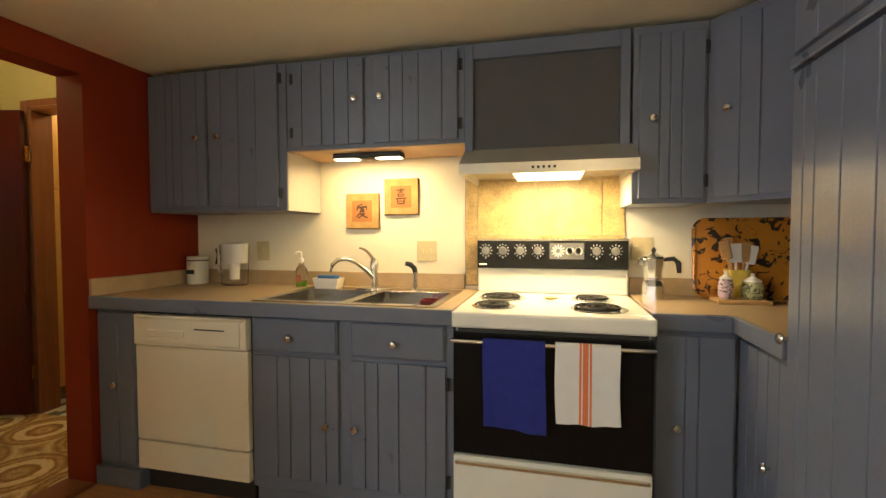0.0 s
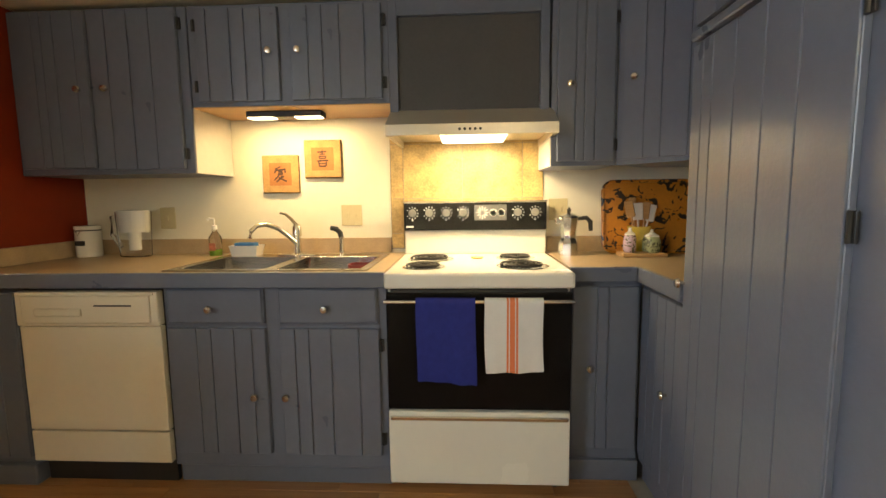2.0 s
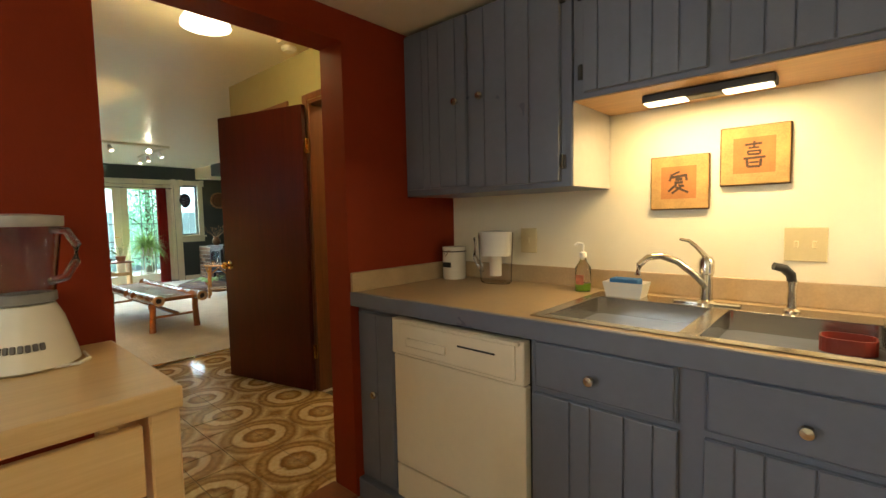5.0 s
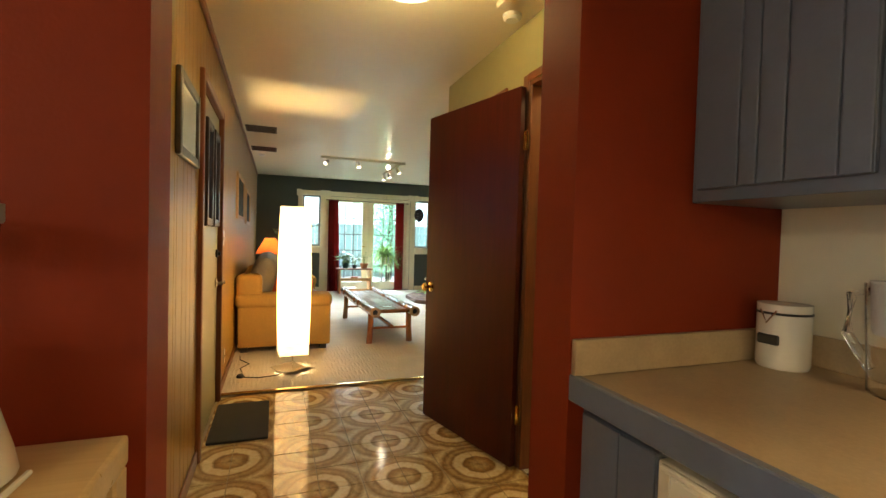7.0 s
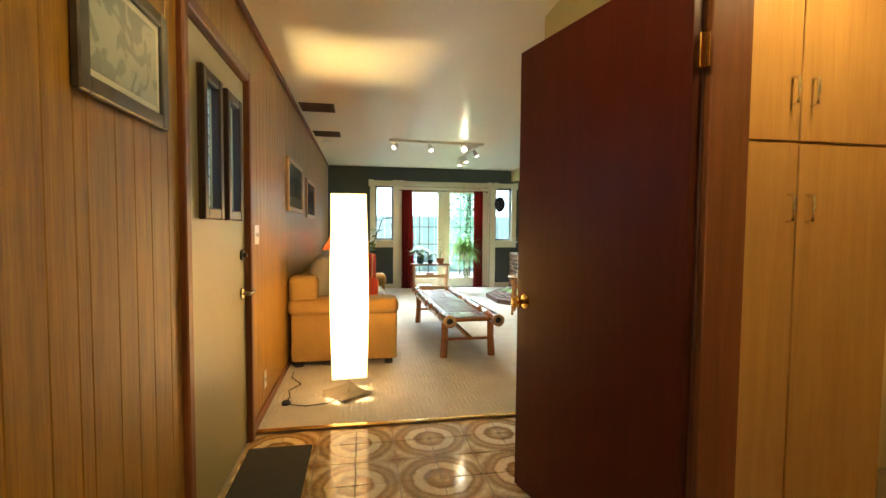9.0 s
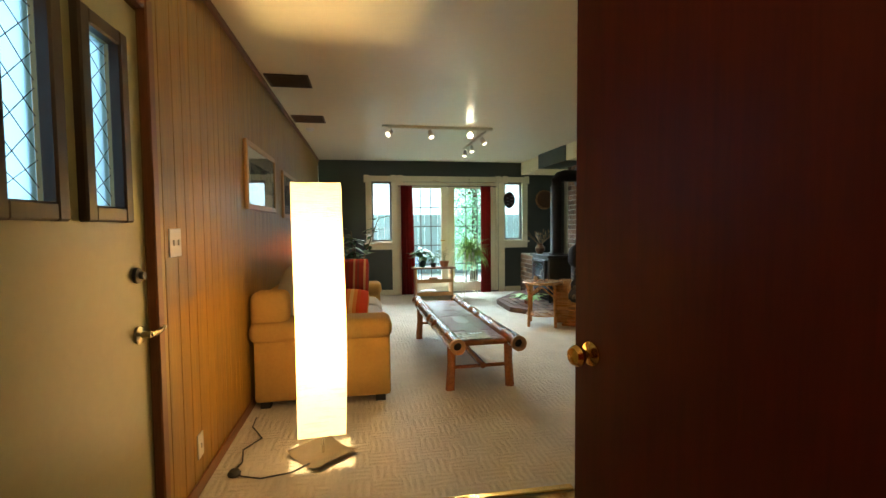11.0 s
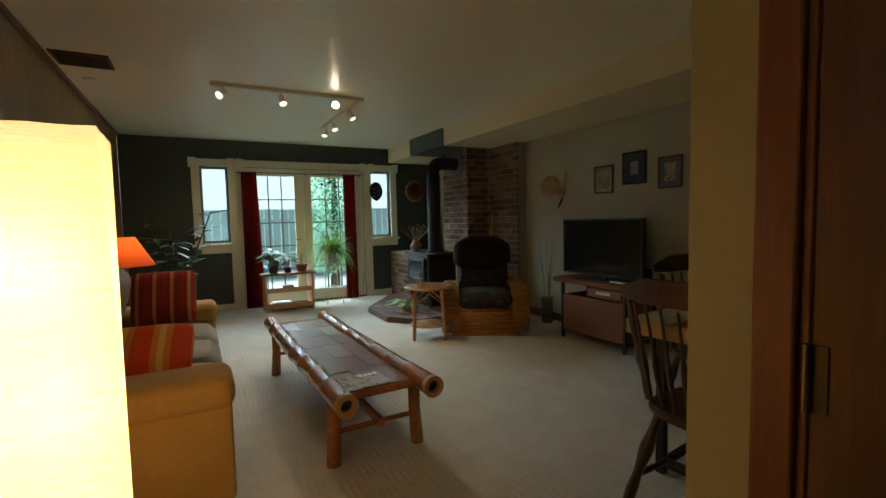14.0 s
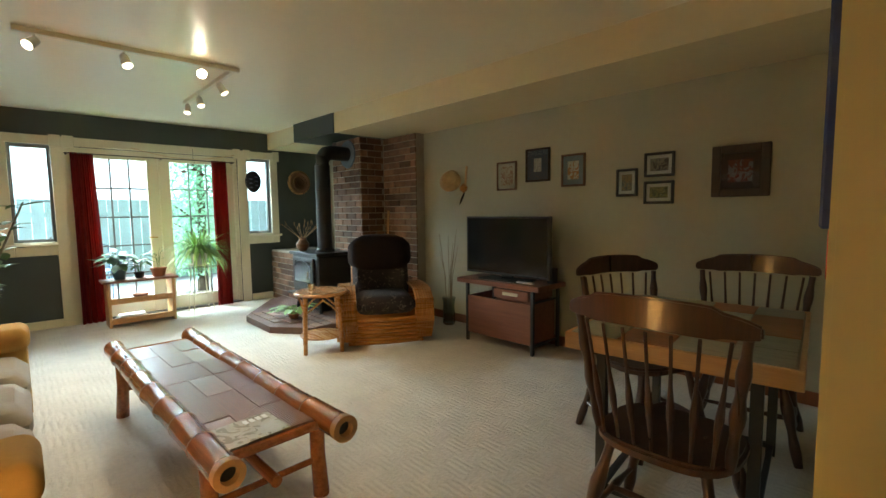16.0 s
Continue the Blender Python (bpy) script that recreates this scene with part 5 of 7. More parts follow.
def cushion(w_, d_, h_, puff=0.35, n=12, soft=0.14):
    """A stuffed cushion lying flat, about its middle."""
    bm = B()
    top, bot = [], []
    for i in range(n + 1):
        u = i / n * 2 - 1
        rt, rb = [], []
        for j in range(n + 1):
            v = j / n * 2 - 1
            e = (1 - abs(u) ** 3.2) * (1 - abs(v) ** 3.2)
            hh = h_ / 2 * (0.22 + 0.78 * e ** puff)
            x, y = u * w_ / 2 * math.sqrt(1 - soft * v ** 4), v * d_ / 2 * math.sqrt(1 - soft * u ** 4)
            x *= 1 - 0.035 * (1 - v * v)
            y *= 1 - 0.035 * (1 - u * u)
            rt.append(bm.verts.new((x, y, hh)))
            rb.append(bm.verts.new((x, y, -hh)))
        top.append(rt)
        bot.append(rb)
    for i in range(n):
        for j in range(n):
            bm.faces.new((top[i][j], top[i + 1][j], top[i + 1][j + 1], top[i][j + 1]))
            bm.faces.new((bot[i][j], bot[i][j + 1], bot[i + 1][j + 1], bot[i + 1][j]))
    for k in range(n):
        for a, b, c_, d in ((top[k][0], bot[k][0], bot[k + 1][0], top[k + 1][0]), (top[k + 1][n], bot[k + 1][n], bot[k][n], top[k][n]), (top[0][k + 1], bot[0][k + 1], bot[0][k], top[0][k]), (top[n][k], bot[n][k], bot[n][k + 1], top[n][k + 1])):
            bm.faces.new((a, b, c_, d))
    bmesh.ops.recalc_face_normals(bm, faces=bm.faces)
    return bm


# sofa along the panelling, seen from its arm
SO = thing("sofa", (-5.80, 0.785, 0.008), "tan suede sofa with rolled arms and loose cushions", "sofa")
L_ = 2.25
part("base", bx(-L_ + 0.05, -0.05, 0.05, 0.90, 0.06, 0.30, 0.02, 2), SUEDE, SO)
for x0 in (0.0, -L_ + 0.24):
    bm = bx(x0 - 0.24, x0, 0.02, 0.93, 0.055, 0.50, 0.02, 2)
    part("arm", bm, SUEDE, SO, smooth=True)
    g = bx(x0 - 0.275, x0 + 0.03, -0.01, 0.945, 0.46, 0.60, 0.055, 5)
    part("arm_roll", g, SUEDE, SO, smooth=True)
part("back", bx(-L_ + 0.10, -0.10, 0.0, 0.22, 0.10, 0.76, 0.06, 4), SUEDE, SO, smooth=True)
part("wing", bx(-0.24, -0.02, -0.008, 0.24, 0.50, 0.80, 0.06, 5), SUEDE, SO, smooth=True)
for k in range(3):
    xc = -0.28 - 0.285 - k * 0.58
    c_ = part("seat_cushion", cushion(0.575, 0.68, 0.20, 0.25), SEATFAB, SO, "grey-beige seat cushion", smooth=True)
    c_.matrix_local = pose(xc, 0.60, 0.375)
    c_ = part("back_cushion", cushion(0.57, 0.50, 0.28, 0.5), SEATFAB, SO, "grey-beige loose back cushion", smooth=True)
    c_.matrix_local = pose(xc, 0.235, 0.72, 74, 0, 0)
for x in (-0.08, -L_ + 0.08):
    for y in (0.08, 0.86):
        part("foot", bx(x - 0.035, x + 0.035, y - 0.035, y + 0.035, 0.0, 0.06, 0.004), BLACKM, SO)


def striped(name, cols, per, axis=0):
    m = mat(name, cols[0], 0.85, vary=0.08, scale=30, bump=0.2, bump_scale=300, spec=0.1)
    nt = m.node_tree
    tc = next(n for n in nt.nodes if n.type == "TEX_COORD")
    sx = nt.nodes.new("ShaderNodeSeparateXYZ")
    nt.links.new(tc.outputs["Object"], sx.inputs[0])
    mu = nt.nodes.new("ShaderNodeMath")
    mu.operation = "MULTIPLY_ADD"
    mu.inputs[1].default_value, mu.inputs[2].default_value = 1 / per, 50.0
    nt.links.new(sx.outputs[axis], mu.inputs[0])
    fr_ = nt.nodes.new("ShaderNodeMath")
    fr_.operation = "FRACT"
    nt.links.new(mu.outputs[0], fr_.inputs[0])
    rp = nt.nodes.new("ShaderNodeValToRGB")
    rp.color_ramp.interpolation = "CONSTANT"
    while len(rp.color_ramp.elements) < len(cols):
        rp.color_ramp.elements.new(0.5)
    for i, (e, c_) in enumerate(zip(rp.color_ramp.elements, cols)):
        e.position, e.color = i / len(cols), (*c_, 1)
    nt.links.new(fr_.outputs[0], rp.inputs[0])
    nt.links.new(rp.outputs[0], nt.nodes["Principled BSDF"].inputs["Base Color"])
    return m


OR1 = striped("orange_stripes", [(0.62, 0.06, 0.02), (0.62, 0.06, 0.02), (0.60, 0.22, 0.05), (0.66, 0.42, 0.16), (0.60, 0.22, 0.05), (0.55, 0.08, 0.02)], 0.17)
OR2 = striped("wine_stripes", [(0.30, 0.03, 0.02), (0.26, 0.025, 0.02), (0.42, 0.20, 0.10), (0.30, 0.03, 0.02), (0.20, 0.04, 0.03)], 0.11)
pw_ = tagged(part("throw_pillow", cushion(0.48, 0.38, 0.16, 0.45), OR1, smooth=True), "orange and cream striped pillow on the sofa", "pillow")
pw_.matrix_world = pose(-6.42, 1.34, 0.60, 26, 0, 86)
pw_ = tagged(part("throw_pillow", cushion(0.43, 0.41, 0.16, 0.45), OR2, smooth=True), "wine red striped pillow at the sofa's far end", "pillow")
pw_.matrix_world = pose(-7.66, 1.38, 0.705, 66, 0, 86)

# side table and orange lamp beyond the sofa
tb = thing("end_table", (-8.50, 1.10, 0.008), "dark wooden end table beside the sofa", "table")
part("top", bx(-0.22, 0.22, -0.24, 0.24, 0.565, 0.595, 0.005), DARKWOOD, tb)
for x in (-0.19, 0.19):
    for y in (-0.21, 0.21):
        part("leg", bx(x - 0.02, x + 0.02, y - 0.02, y + 0.02, 0, 0.565, 0.003), DARKWOOD, tb)
tl = thing("table_lamp", (-8.42, 1.07, 0.603), "table lamp with a glowing orange shade", "lamp")
part("base", lathe(B(), [(0.07, 0), (0.075, 0.01), (0.05, 0.05), (0.065, 0.12), (0.03, 0.2), (0.012, 0.22), (0.012, 0.33)], 20), TERRA, tl, smooth=True)
bm = lathe(B(), [(0.215, 0.30), (0.075, 0.545)], 32)
bmesh.ops.delete(bm, geom=[f for f in bm.faces if len(f.verts) > 4], context="FACES")
ORS = bpy.data.materials.new("orange_lamp_shade")
ORS.use_nodes = True
_n = ORS.node_tree
_p = _n.nodes["Principled BSDF"]
_p.inputs["Base Color"].default_value = (0.85, 0.20, 0.05, 1)
_p.inputs["Roughness"].default_value = 0.8
_t = _n.nodes.new("ShaderNodeBsdfTranslucent")
_t.inputs[0].default_value = (0.95, 0.22, 0.05, 1)
_m = _n.nodes.new("ShaderNodeMixShader")
_m.inputs[0].default_value = 0.6
_n.links.new(_p.outputs[0], _m.inputs[1])
_n.links.new(_t.outputs[0], _m.inputs[2])
_n.links.new(_m.outputs[0], _n.nodes["Material Output"].inputs[0])
part("shade", bm, ORS, tl, "glowing orange cone shade", smooth=True)

# bamboo coffee table
ct = thing("bamboo_coffee_table", (-5.765, 2.41, 0.008), "long bamboo coffee table with thick side poles", "table", rz=1.6)
LT = 2.02
NODE = mat("bamboo_joint", (0.30, 0.19, 0.12), 0.3, vary=0.1, coat=0.4)
CANEEND = mat("bamboo_cut_end", (0.40, 0.22, 0.09), 0.6, vary=0.15, scale=30)
for y in (-0.225, 0.225):
    pts, tp = [], []
    nseg = 8
    for k in range(nseg):
        x0, x1 = -LT * k / nseg, -LT * (k + 1) / nseg
        for f, r in ((0.0, 1.02), (0.05, 1.0), (0.5, 0.99), (0.95, 1.0)):
            pts.append((x0 + (x1 - x0) * f, y + 0.002 * math.sin(k * 1.7 + y * 9), 0.385 - 0.012 * math.sin(math.pi * (k + f) / nseg)))
            tp.append(r)
    pts.append((-LT, y, 0.385))
    tp.append(1.05)
    pole = part("side_pole", tube(B(), pts, 0.054, 20, tp), BAMBOO, ct, "thick glossy bamboo pole", smooth=True)
    for k in range(1, nseg):
        part("joint_ring", lathe(B(), [(0.0550, -0.004), (0.0575, 0.0), (0.0550, 0.004)], 20, (pts[4 * k][0], pts[4 * k][1], pts[4 * k][2]), pose(0, 0, 0, 0, 90, 0)), NODE, pole, smooth=True)
    part("cut_end", lathe(B(), [(0.0545, 0.0), (0.0565, 0.034), (0.055, 0.036), (0.032, 0.036), (0.030, 0.004)], 20, (pts[0][0] + 0.001, pts[0][1], pts[0][2]), pose(0, 0, 0, 0, 90, 0)), CANEEND, pole, "pale hollow cut end")
    # black disc closes the recess, painted shade for the pole's deep inside
    part("hollow", lathe(B(), [(0.0, 0.003), (0.031, 0.0035)], 16, (pts[0][0] + 0.003, pts[0][1], pts[0][2]), pose(0, 0, 0, 0, 90, 0)), BLACKM, pole)
CANE = wood("flattened_cane", (0.14, 0.050, 0.024), (0.26, 0.105, 0.055), 0.33, 4.0, "x", coat=0.35, fine=40)
CANE.node_tree.nodes["Principled BSDF"].inputs["Coat Roughness"].default_value = 0.22
part("backing", bx(-LT + 0.10, -0.12, -0.19, 0.19, 0.372, 0.384), CANE, ct)
k = 0
for i in range(6):
    for j in range(3):
        x0, x1 = -0.13 - i * 0.295, -0.13 - (i + 1) * 0.295 + 0.0008
        y0, y1 = -0.19 + j * 0.127, -0.19 + (j + 1) * 0.127 - 0.0006
        sl = part("woven_panel", bx(x1, x0, y0, y1, 0.3845, 0.3885 + 0.002 * ((i + j) % 2), 0.0015), CANE, ct)
        if (i * 2 + j) % 5 != 0:
            bm = B()
            zt = 0.3885 + 0.002 * ((i + j) % 2)
            for q in range(13):
                yy = y0 + 0.005 + q * (y1 - y0 - 0.010) / 12
                box(bm, x1 + 0.002, x0 - 0.002, yy - 0.0032, yy + 0.0032, zt + 0.0002, zt + 0.0020)
            part("cane_weave", bm, CANE, sl, kind="stuff")
for x in (-0.20, -1.80):
    for y in (-0.225, 0.225):
        part("leg", tube(B(), [(x, y * 1.05, 0.0), (x, y * 1.05, 0.02), (x, y, 0.20), (x, y, 0.35)], 0.034, 14, (1.05, 1.05, 0.95, 1.0)), BAMBOO, ct, smooth=True)
    part("cross_bar", rod(B(), (x, -0.22, 0.17), (x, 0.22, 0.17), 0.014, n=10), BAMBOO, ct)
part("centre_pole", tube(B(), [(-0.12, 0, 0.195), (-1.0, 0, 0.20), (-1.88, 0, 0.195)], 0.024, 12), BAMBOO, ct, smooth=True)
for x in (-0.11, -LT + 0.09):
    part("end_rail", rod(B(), (x, -0.20, 0.372), (x, 0.20, 0.372), 0.02, n=10), BAMBOO, ct)
mg = thing("magazine", (-5.985, 2.33, 0.4015), "glossy magazine with a landscape cover on the table", "magazine", rz=4)
part("cover", bx(-0.105, 0.105, -0.14, 0.14, 0.0, 0.006, 0.001), patterned("magazine_cover", (0.42, 0.36, 0.26), (0.20, 0.16, 0.10), 14, 0.52, 0.25), mg)
bm = B()
for k in range(4):
    box(bm, -0.085, -0.05, 0.02 + k * 0.027, 0.038 + k * 0.027, 0.0061, 0.0068)
part("title_bars", bm, mat("title_white", (0.7, 0.68, 0.6), 0.4), mg)

# track light
tk = thing("track_light", (-7.99, 0, ZC), "white ceiling track with five spotlights", "track light")
part("rail", bx(-0.018, 0.018, 1.77, 3.09, -0.032, 0, 0.003), TRIM, tk)
part("spur_rail", bx(-1.42, -0.0185, 3.03, 3.066, -0.032, 0, 0.003), TRIM, tk)
HEADW = mat("white_spot_enamel", (0.80, 0.77, 0.70), 0.3)
for x, y, tx, ty, on in ((0.0, 1.87, 0.9, -0.9, 0), (0.0, 2.33, 0.5, 0.2, 0), (0.0, 2.815, 1.9, -0.5, 1), (-0.33, 3.048, 0.3, 0.5, 0), (-0.93, 3.048, 0.35, 0.1, 0), (-1.33, 3.048, 0.3, -0.2, 0)):
    hdp = part("spot_head", rod(B(), (x, y, -0.032), (x, y, -0.075), 0.006, n=8), HEADW, tk, "adjustable spot head")
    dvec = Vector((tx, ty, -1)).normalized()
    a = Vector((x, y, -0.075))
    m_ = Matrix.Translation(a) @ dvec.to_track_quat("Z", "Y").to_matrix().to_4x4()
    bm = lathe(B(), [(0.012, -0.03), (0.026, -0.015), (0.029, 0.03), (0.033, 0.055), (0.033, 0.065), (0.029, 0.064)], 18)
    bmesh.ops.transform(bm, verts=bm.verts, matrix=m_)
    part("shade", bm, HEADW, hdp, smooth=True)
    bm = lathe(B(), [(0.0305, 0.0655), (0.029, 0.070), (0.018, 0.076), (0.0, 0.078)], 18)
    bmesh.ops.transform(bm, verts=bm.verts, matrix=m_)
    part("lens", bm, mat("lit_spot", (1.0, 0.88, 0.62), 0.3, glow=90 if on else 5), hdp, "glowing lamp face")
for y, p_, tx in ((1.87, 6, 0.4), (2.33, 6, 0.2), (2.815, 22, 0.6)):
    lamp("track_spot_lamp", "SPOT", look((-7.99 + 0.03, y, ZC - 0.2), (-7.99 + tx, y - 0.1, 0)), p_ * 3.2, (1.0, 0.78, 0.46), 0.03, None, 95)
for x, y, tx, ty in ((-8.92, 3.05, -10.5, 2.7), (-9.32, 3.05, -10.2, 2.2)):
    lamp("track_spot_lamp", "SPOT", look((x, y, ZC - 0.2), (tx, ty, 0.5)), 18, (1.0, 0.78, 0.46), 0.03, None, 90)

# garden wall trim, windows, french doors
BRONZE = mat("grey_window_sash", (0.20, 0.20, 0.19), 0.4, 0.3)
TX = XF + 0.001
tr = thing("window_trim", (0, 0, 0), "cream painted trim boards round the garden windows", "trim", kind="structure")
for a in ((WY0, WY1, 2.05, 2.15), (WY0, W1[0] - 0.001, 0.83, 2.049), (W2[1] + 0.001, WY1, 0.83, 2.049), (W1[1] + 0.001, FD[0] - 0.001, 0.001, 2.049), (FD[1] + 0.001, W2[0] - 0.001, 0.001, 2.049), (W1[0], W1[1], 0.83, 0.979), (W2[0], W2[1], 0.83, 0.979)):
    part("board", bx(TX, TX + 0.022, a[0], a[1], a[2], a[3], 0.003), TRIM, tr)
for y in (2.075, 2.19, 4.01, 4.15, WY1 - 0.02, WY0 + 0.02):
    part("cap_block", bx(TX + 0.0225, TX + 0.034, y - 0.05, y + 0.05, 2.03, 2.165, 0.003), TRIM, tr)
for y0, y1 in ((WY0 - 0.03, W1[1] + 0.01), (W2[0] - 0.01, WY1 + 0.03)):
    part("sill", bx(TX + 0.0225, TX + 0.05, y0, y1, 0.93, 0.962, 0.004), TRIM, tr)
structure("baseboard_garden", box(box(B(), TX, TX + 0.016, YP + 0.01, FD[0] - 0.13, 0.008, 0.10, 0.003), TX, TX + 0.016, FD[1] + 0.13, YR - 0.01, 0.008, 0.10, 0.003), TRIM, "cream baseboard along the green wall", "baseboard")
structure("baseboard_pictures", bx(-8.39, -4.27, YR - 0.016, YR - 0.001, 0.008, 0.10, 0.003), JAMB, "dark stained baseboard under the pictures", "baseboard")
for i, w in enumerate((W1, W2)):
    wn = thing("window_%d" % (i + 1), (XF - 0.07, 0, 0), "tall narrow side window with a grey sash", "window", kind="structure")
    part("sash", box(box(box(box(B(), -0.02, 0.025, w[0], w[0] + 0.03, w[2], w[3], 0.003), -0.02, 0.025, w[1] - 0.03, w[1], w[2], w[3], 0.003), -0.019, 0.024, w[0] + 0.03, w[1] - 0.03, w[2], w[2] + 0.03, 0.003), -0.019, 0.024, w[0] + 0.03, w[1] - 0.03, w[3] - 0.03, w[3], 0.003), BRONZE, wn)
    part("pane", bx(-0.002, 0.002, w[0] + 0.03, w[1] - 0.03, w[2] + 0.03, w[3] - 0.03), GLASS, wn).visible_shadow = False
    part("crank", bx(0.026, 0.05, w[1] - 0.06, w[1] - 0.045, w[2] + 0.035, w[2] + 0.05, 0.002), BRONZE, wn)
fdr = thing("french_door", (XF - 0.06, 0, 0), "cream glazed garden doors with slim dark glazing bars", "door", kind="structure")
ymid = 3.066
part("door_frame", box(box(box(B(), -0.06, 0.05, FD[0], FD[0] + 0.05, 0.03, FD[3], 0.003), -0.06, 0.05, FD[1] - 0.05, FD[1], 0.03, FD[3], 0.003), -0.059, 0.049, FD[0] + 0.05, FD[1] - 0.05, 1.98, FD[3], 0.003), TRIM, fdr)
part("sill", bx(-0.08, 0.062, FD[0], FD[1], 0.008, 0.03, 0.003), BRONZE, fdr)
for y0, y1 in ((FD[0] + 0.052, ymid - 0.002), (ymid + 0.002, FD[1] - 0.052)):
    lf = part("leaf", box(box(box(box(B(), -0.02, 0.022, y0, y0 + 0.125, 0.035, 1.975, 0.003), -0.02, 0.022, y1 - 0.125, y1, 0.035, 1.975, 0.003), -0.019, 0.021, y0 + 0.125, y1 - 0.125, 0.035, 0.20, 0.003), -0.019, 0.021, y0 + 0.125, y1 - 0.125, 1.935, 1.975, 0.003), TRIM, fdr, "cream door leaf")
    ga, gb = y0 + 0.125, y1 - 0.125
    part("pane", bx(-0.002, 0.002, ga, gb, 0.20, 1.935), GLASS, lf).visible_shadow = False
    for k in (1, 2):
        yy = ga + (gb - ga) * k / 3
        part("glazing_bar", bx(0.003, 0.011, yy - 0.009, yy + 0.009, 0.20, 1.935), BRONZE, lf)
    for k in range(1, 5):
        zz = 0.20 + 1.735 * k / 5
        part("glazing_bar", bx(0.0032, 0.0108, ga, gb, zz - 0.009, zz + 0.009), BRONZE, lf)
part("lever_handle", tube(B(), [(0.022, ymid - 0.06, 0.98), (0.06, ymid - 0.06, 0.98), (0.065, ymid - 0.15, 0.985)], 0.008, 8), BRASS, fdr)


def curtain(y0, y1, z0, z1, label, spread=1.0):
    bm = B()
    n, m = 40, 14
    g = []
    for j in range(m + 1):
        f = j / m
        row = []
        for i in range(n + 1):
            u = i / n
            ww = (y1 - y0) * (1 + (spread - 1) * (1 - f))
            yy = y0 + ww * u
            xx = 0.025 * math.sin(u * 30 + 0.6 * math.sin(f * 3)) * (0.5 + 0.6 * (1 - f)) + 0.010 * math.sin(u * 67)
            row.append(bm.verts.new((xx, yy, z0 + (z1 - z0) * f)))
        g.append(row)
    for a, b in zip(g, g[1:]):
        for i in range(n):
            bm.faces.new((a[i], a[i + 1], b[i + 1], b[i]))
    bmesh.ops.solidify(bm, geom=bm.faces[:], thickness=0.003)
    c_ = tagged(part("curtain", bm, CURTAIN, smooth=True), label, "curtain")
    c_.matrix_world = pose(XF + 0.11, 0, 0)
    return c_


curtain(2.19, 2.40, 0.02, 1.975, "dark red curtain drawn aside by the garden door", 1.25)
curtain(3.65, 3.845, 0.02, 1.975, "dark red curtain at the other side of the garden door", 1.05)
rd = thing("curtain_rod", (XF + 0.11, 0, 1.965), "thin dark curtain rod above the garden doors", "curtain rod")
part("rod", rod(B(), (0, 2.14, 0), (0, 3.95, 0), 0.006, n=8), BLACKM, rd)
for y in (2.16, 3.08, 3.93):
    part("bracket", bx(-0.088, 0.0, y - 0.008, y + 0.008, -0.012, 0.0), BLACKM, rd)
# hung ornaments
gc = thing("garland", (XF + 0.045, 0, 0), "thin pale cord looped across the top of the garden doors", "garland")
part("cord", tube(B(), [(0, 2.78 + 0.07 * k, 2.075 - 0.09 * math.sin(math.pi * k / 17)) for k in range(18)], 0.0035, 6), PINE, gc)
for y in (2.78, 3.97):
    part("hook", rod(B(), (-0.022, y, 2.075), (0.006, y, 2.075), 0.004, n=6), BRASS, gc)
hb = thing("hanging_ornament", (XF + 0.06, 3.45, 1.82), "small hanging bird mobile in the garden door", "ornament")
part("string", rod(B(), (0, 0, 0.15), (0, 0, 0.3), 0.002, n=5), BLACKM, hb)
for k, (dy, dz) in enumerate(((-0.12, 0.0), (0.0, 0.03), (0.10, -0.03))):
    bm = lathe(B(), [(0.0, -0.05), (0.018, -0.02), (0.02, 0.01), (0.0, 0.05)], 8, (0, dy, dz), pose(0, 0, 0, 90, 0, 25))
    part("bird", bm, mat("dark_red_wood", (0.12, 0.03, 0.02), 0.6), hb)
    rod_ = part("thread", rod(B(), (0, dy, dz), (0, 0, 0.15), 0.0015, n=4), BLACKM, hb)
mk_ = thing("hanging_mask", (XF + 0.03, 4.225, 1.72), "dark carved oval ornament hanging in the side window", "ornament")
bm = lathe(B(), [(0.0, -0.16), (0.05, -0.14), (0.105, -0.06), (0.115, 0.02), (0.09, 0.10), (0.04, 0.15), (0.0, 0.155)], 20)
bmesh.ops.scale(bm, vec=(0.18, 1, 1), verts=bm.verts)
part("oval", bm, mat("black_carving", (0.015, 0.015, 0.03), 0.4), mk_, smooth=True)
# blue-grey bars painted as glints on the dark relief
bm = B()
for k in range(6):
    box(bm, 0.021, 0.026, -0.06 + 0.08 * (k % 2), -0.02 + 0.08 * (k % 2), -0.09 + 0.03 * k, -0.075 + 0.03 * k)
part("carving_glints", bm, mat("blue_glint", (0.20, 0.22, 0.35), 0.3), mk_)
bk = thing("wall_basket", (XF + 0.012, 4.93, 1.73), "round woven wall basket on the green wall", "basket")
part("disc", lathe(B(), [(0.0, 0.03), (0.08, 0.028), (0.17, 0.012), (0.185, 0.0), (0.0, -0.005)], 28, m=pose(0, 0, 0, 0, 90, 0)), patterned("woven_straw", (0.32, 0.17, 0.07), (0.10, 0.05, 0.025), 30, 0.55, 0.8), bk, smooth=True)
for r in (0.05, 0.10, 0.15):
    part("ring", lathe(B(), [(r - 0.01, 0.03), (r, 0.036), (r + 0.01, 0.028)], 28, m=pose(0, 0, 0, 0, 90, 0)), mat("dark_straw", (0.14, 0.06, 0.03), 0.8), bk, smooth=True)
p = plate(0, 0, 0, 0.075, 0.115, "cream wall outlet on the green wall", "outlet", 1, ALMOND)
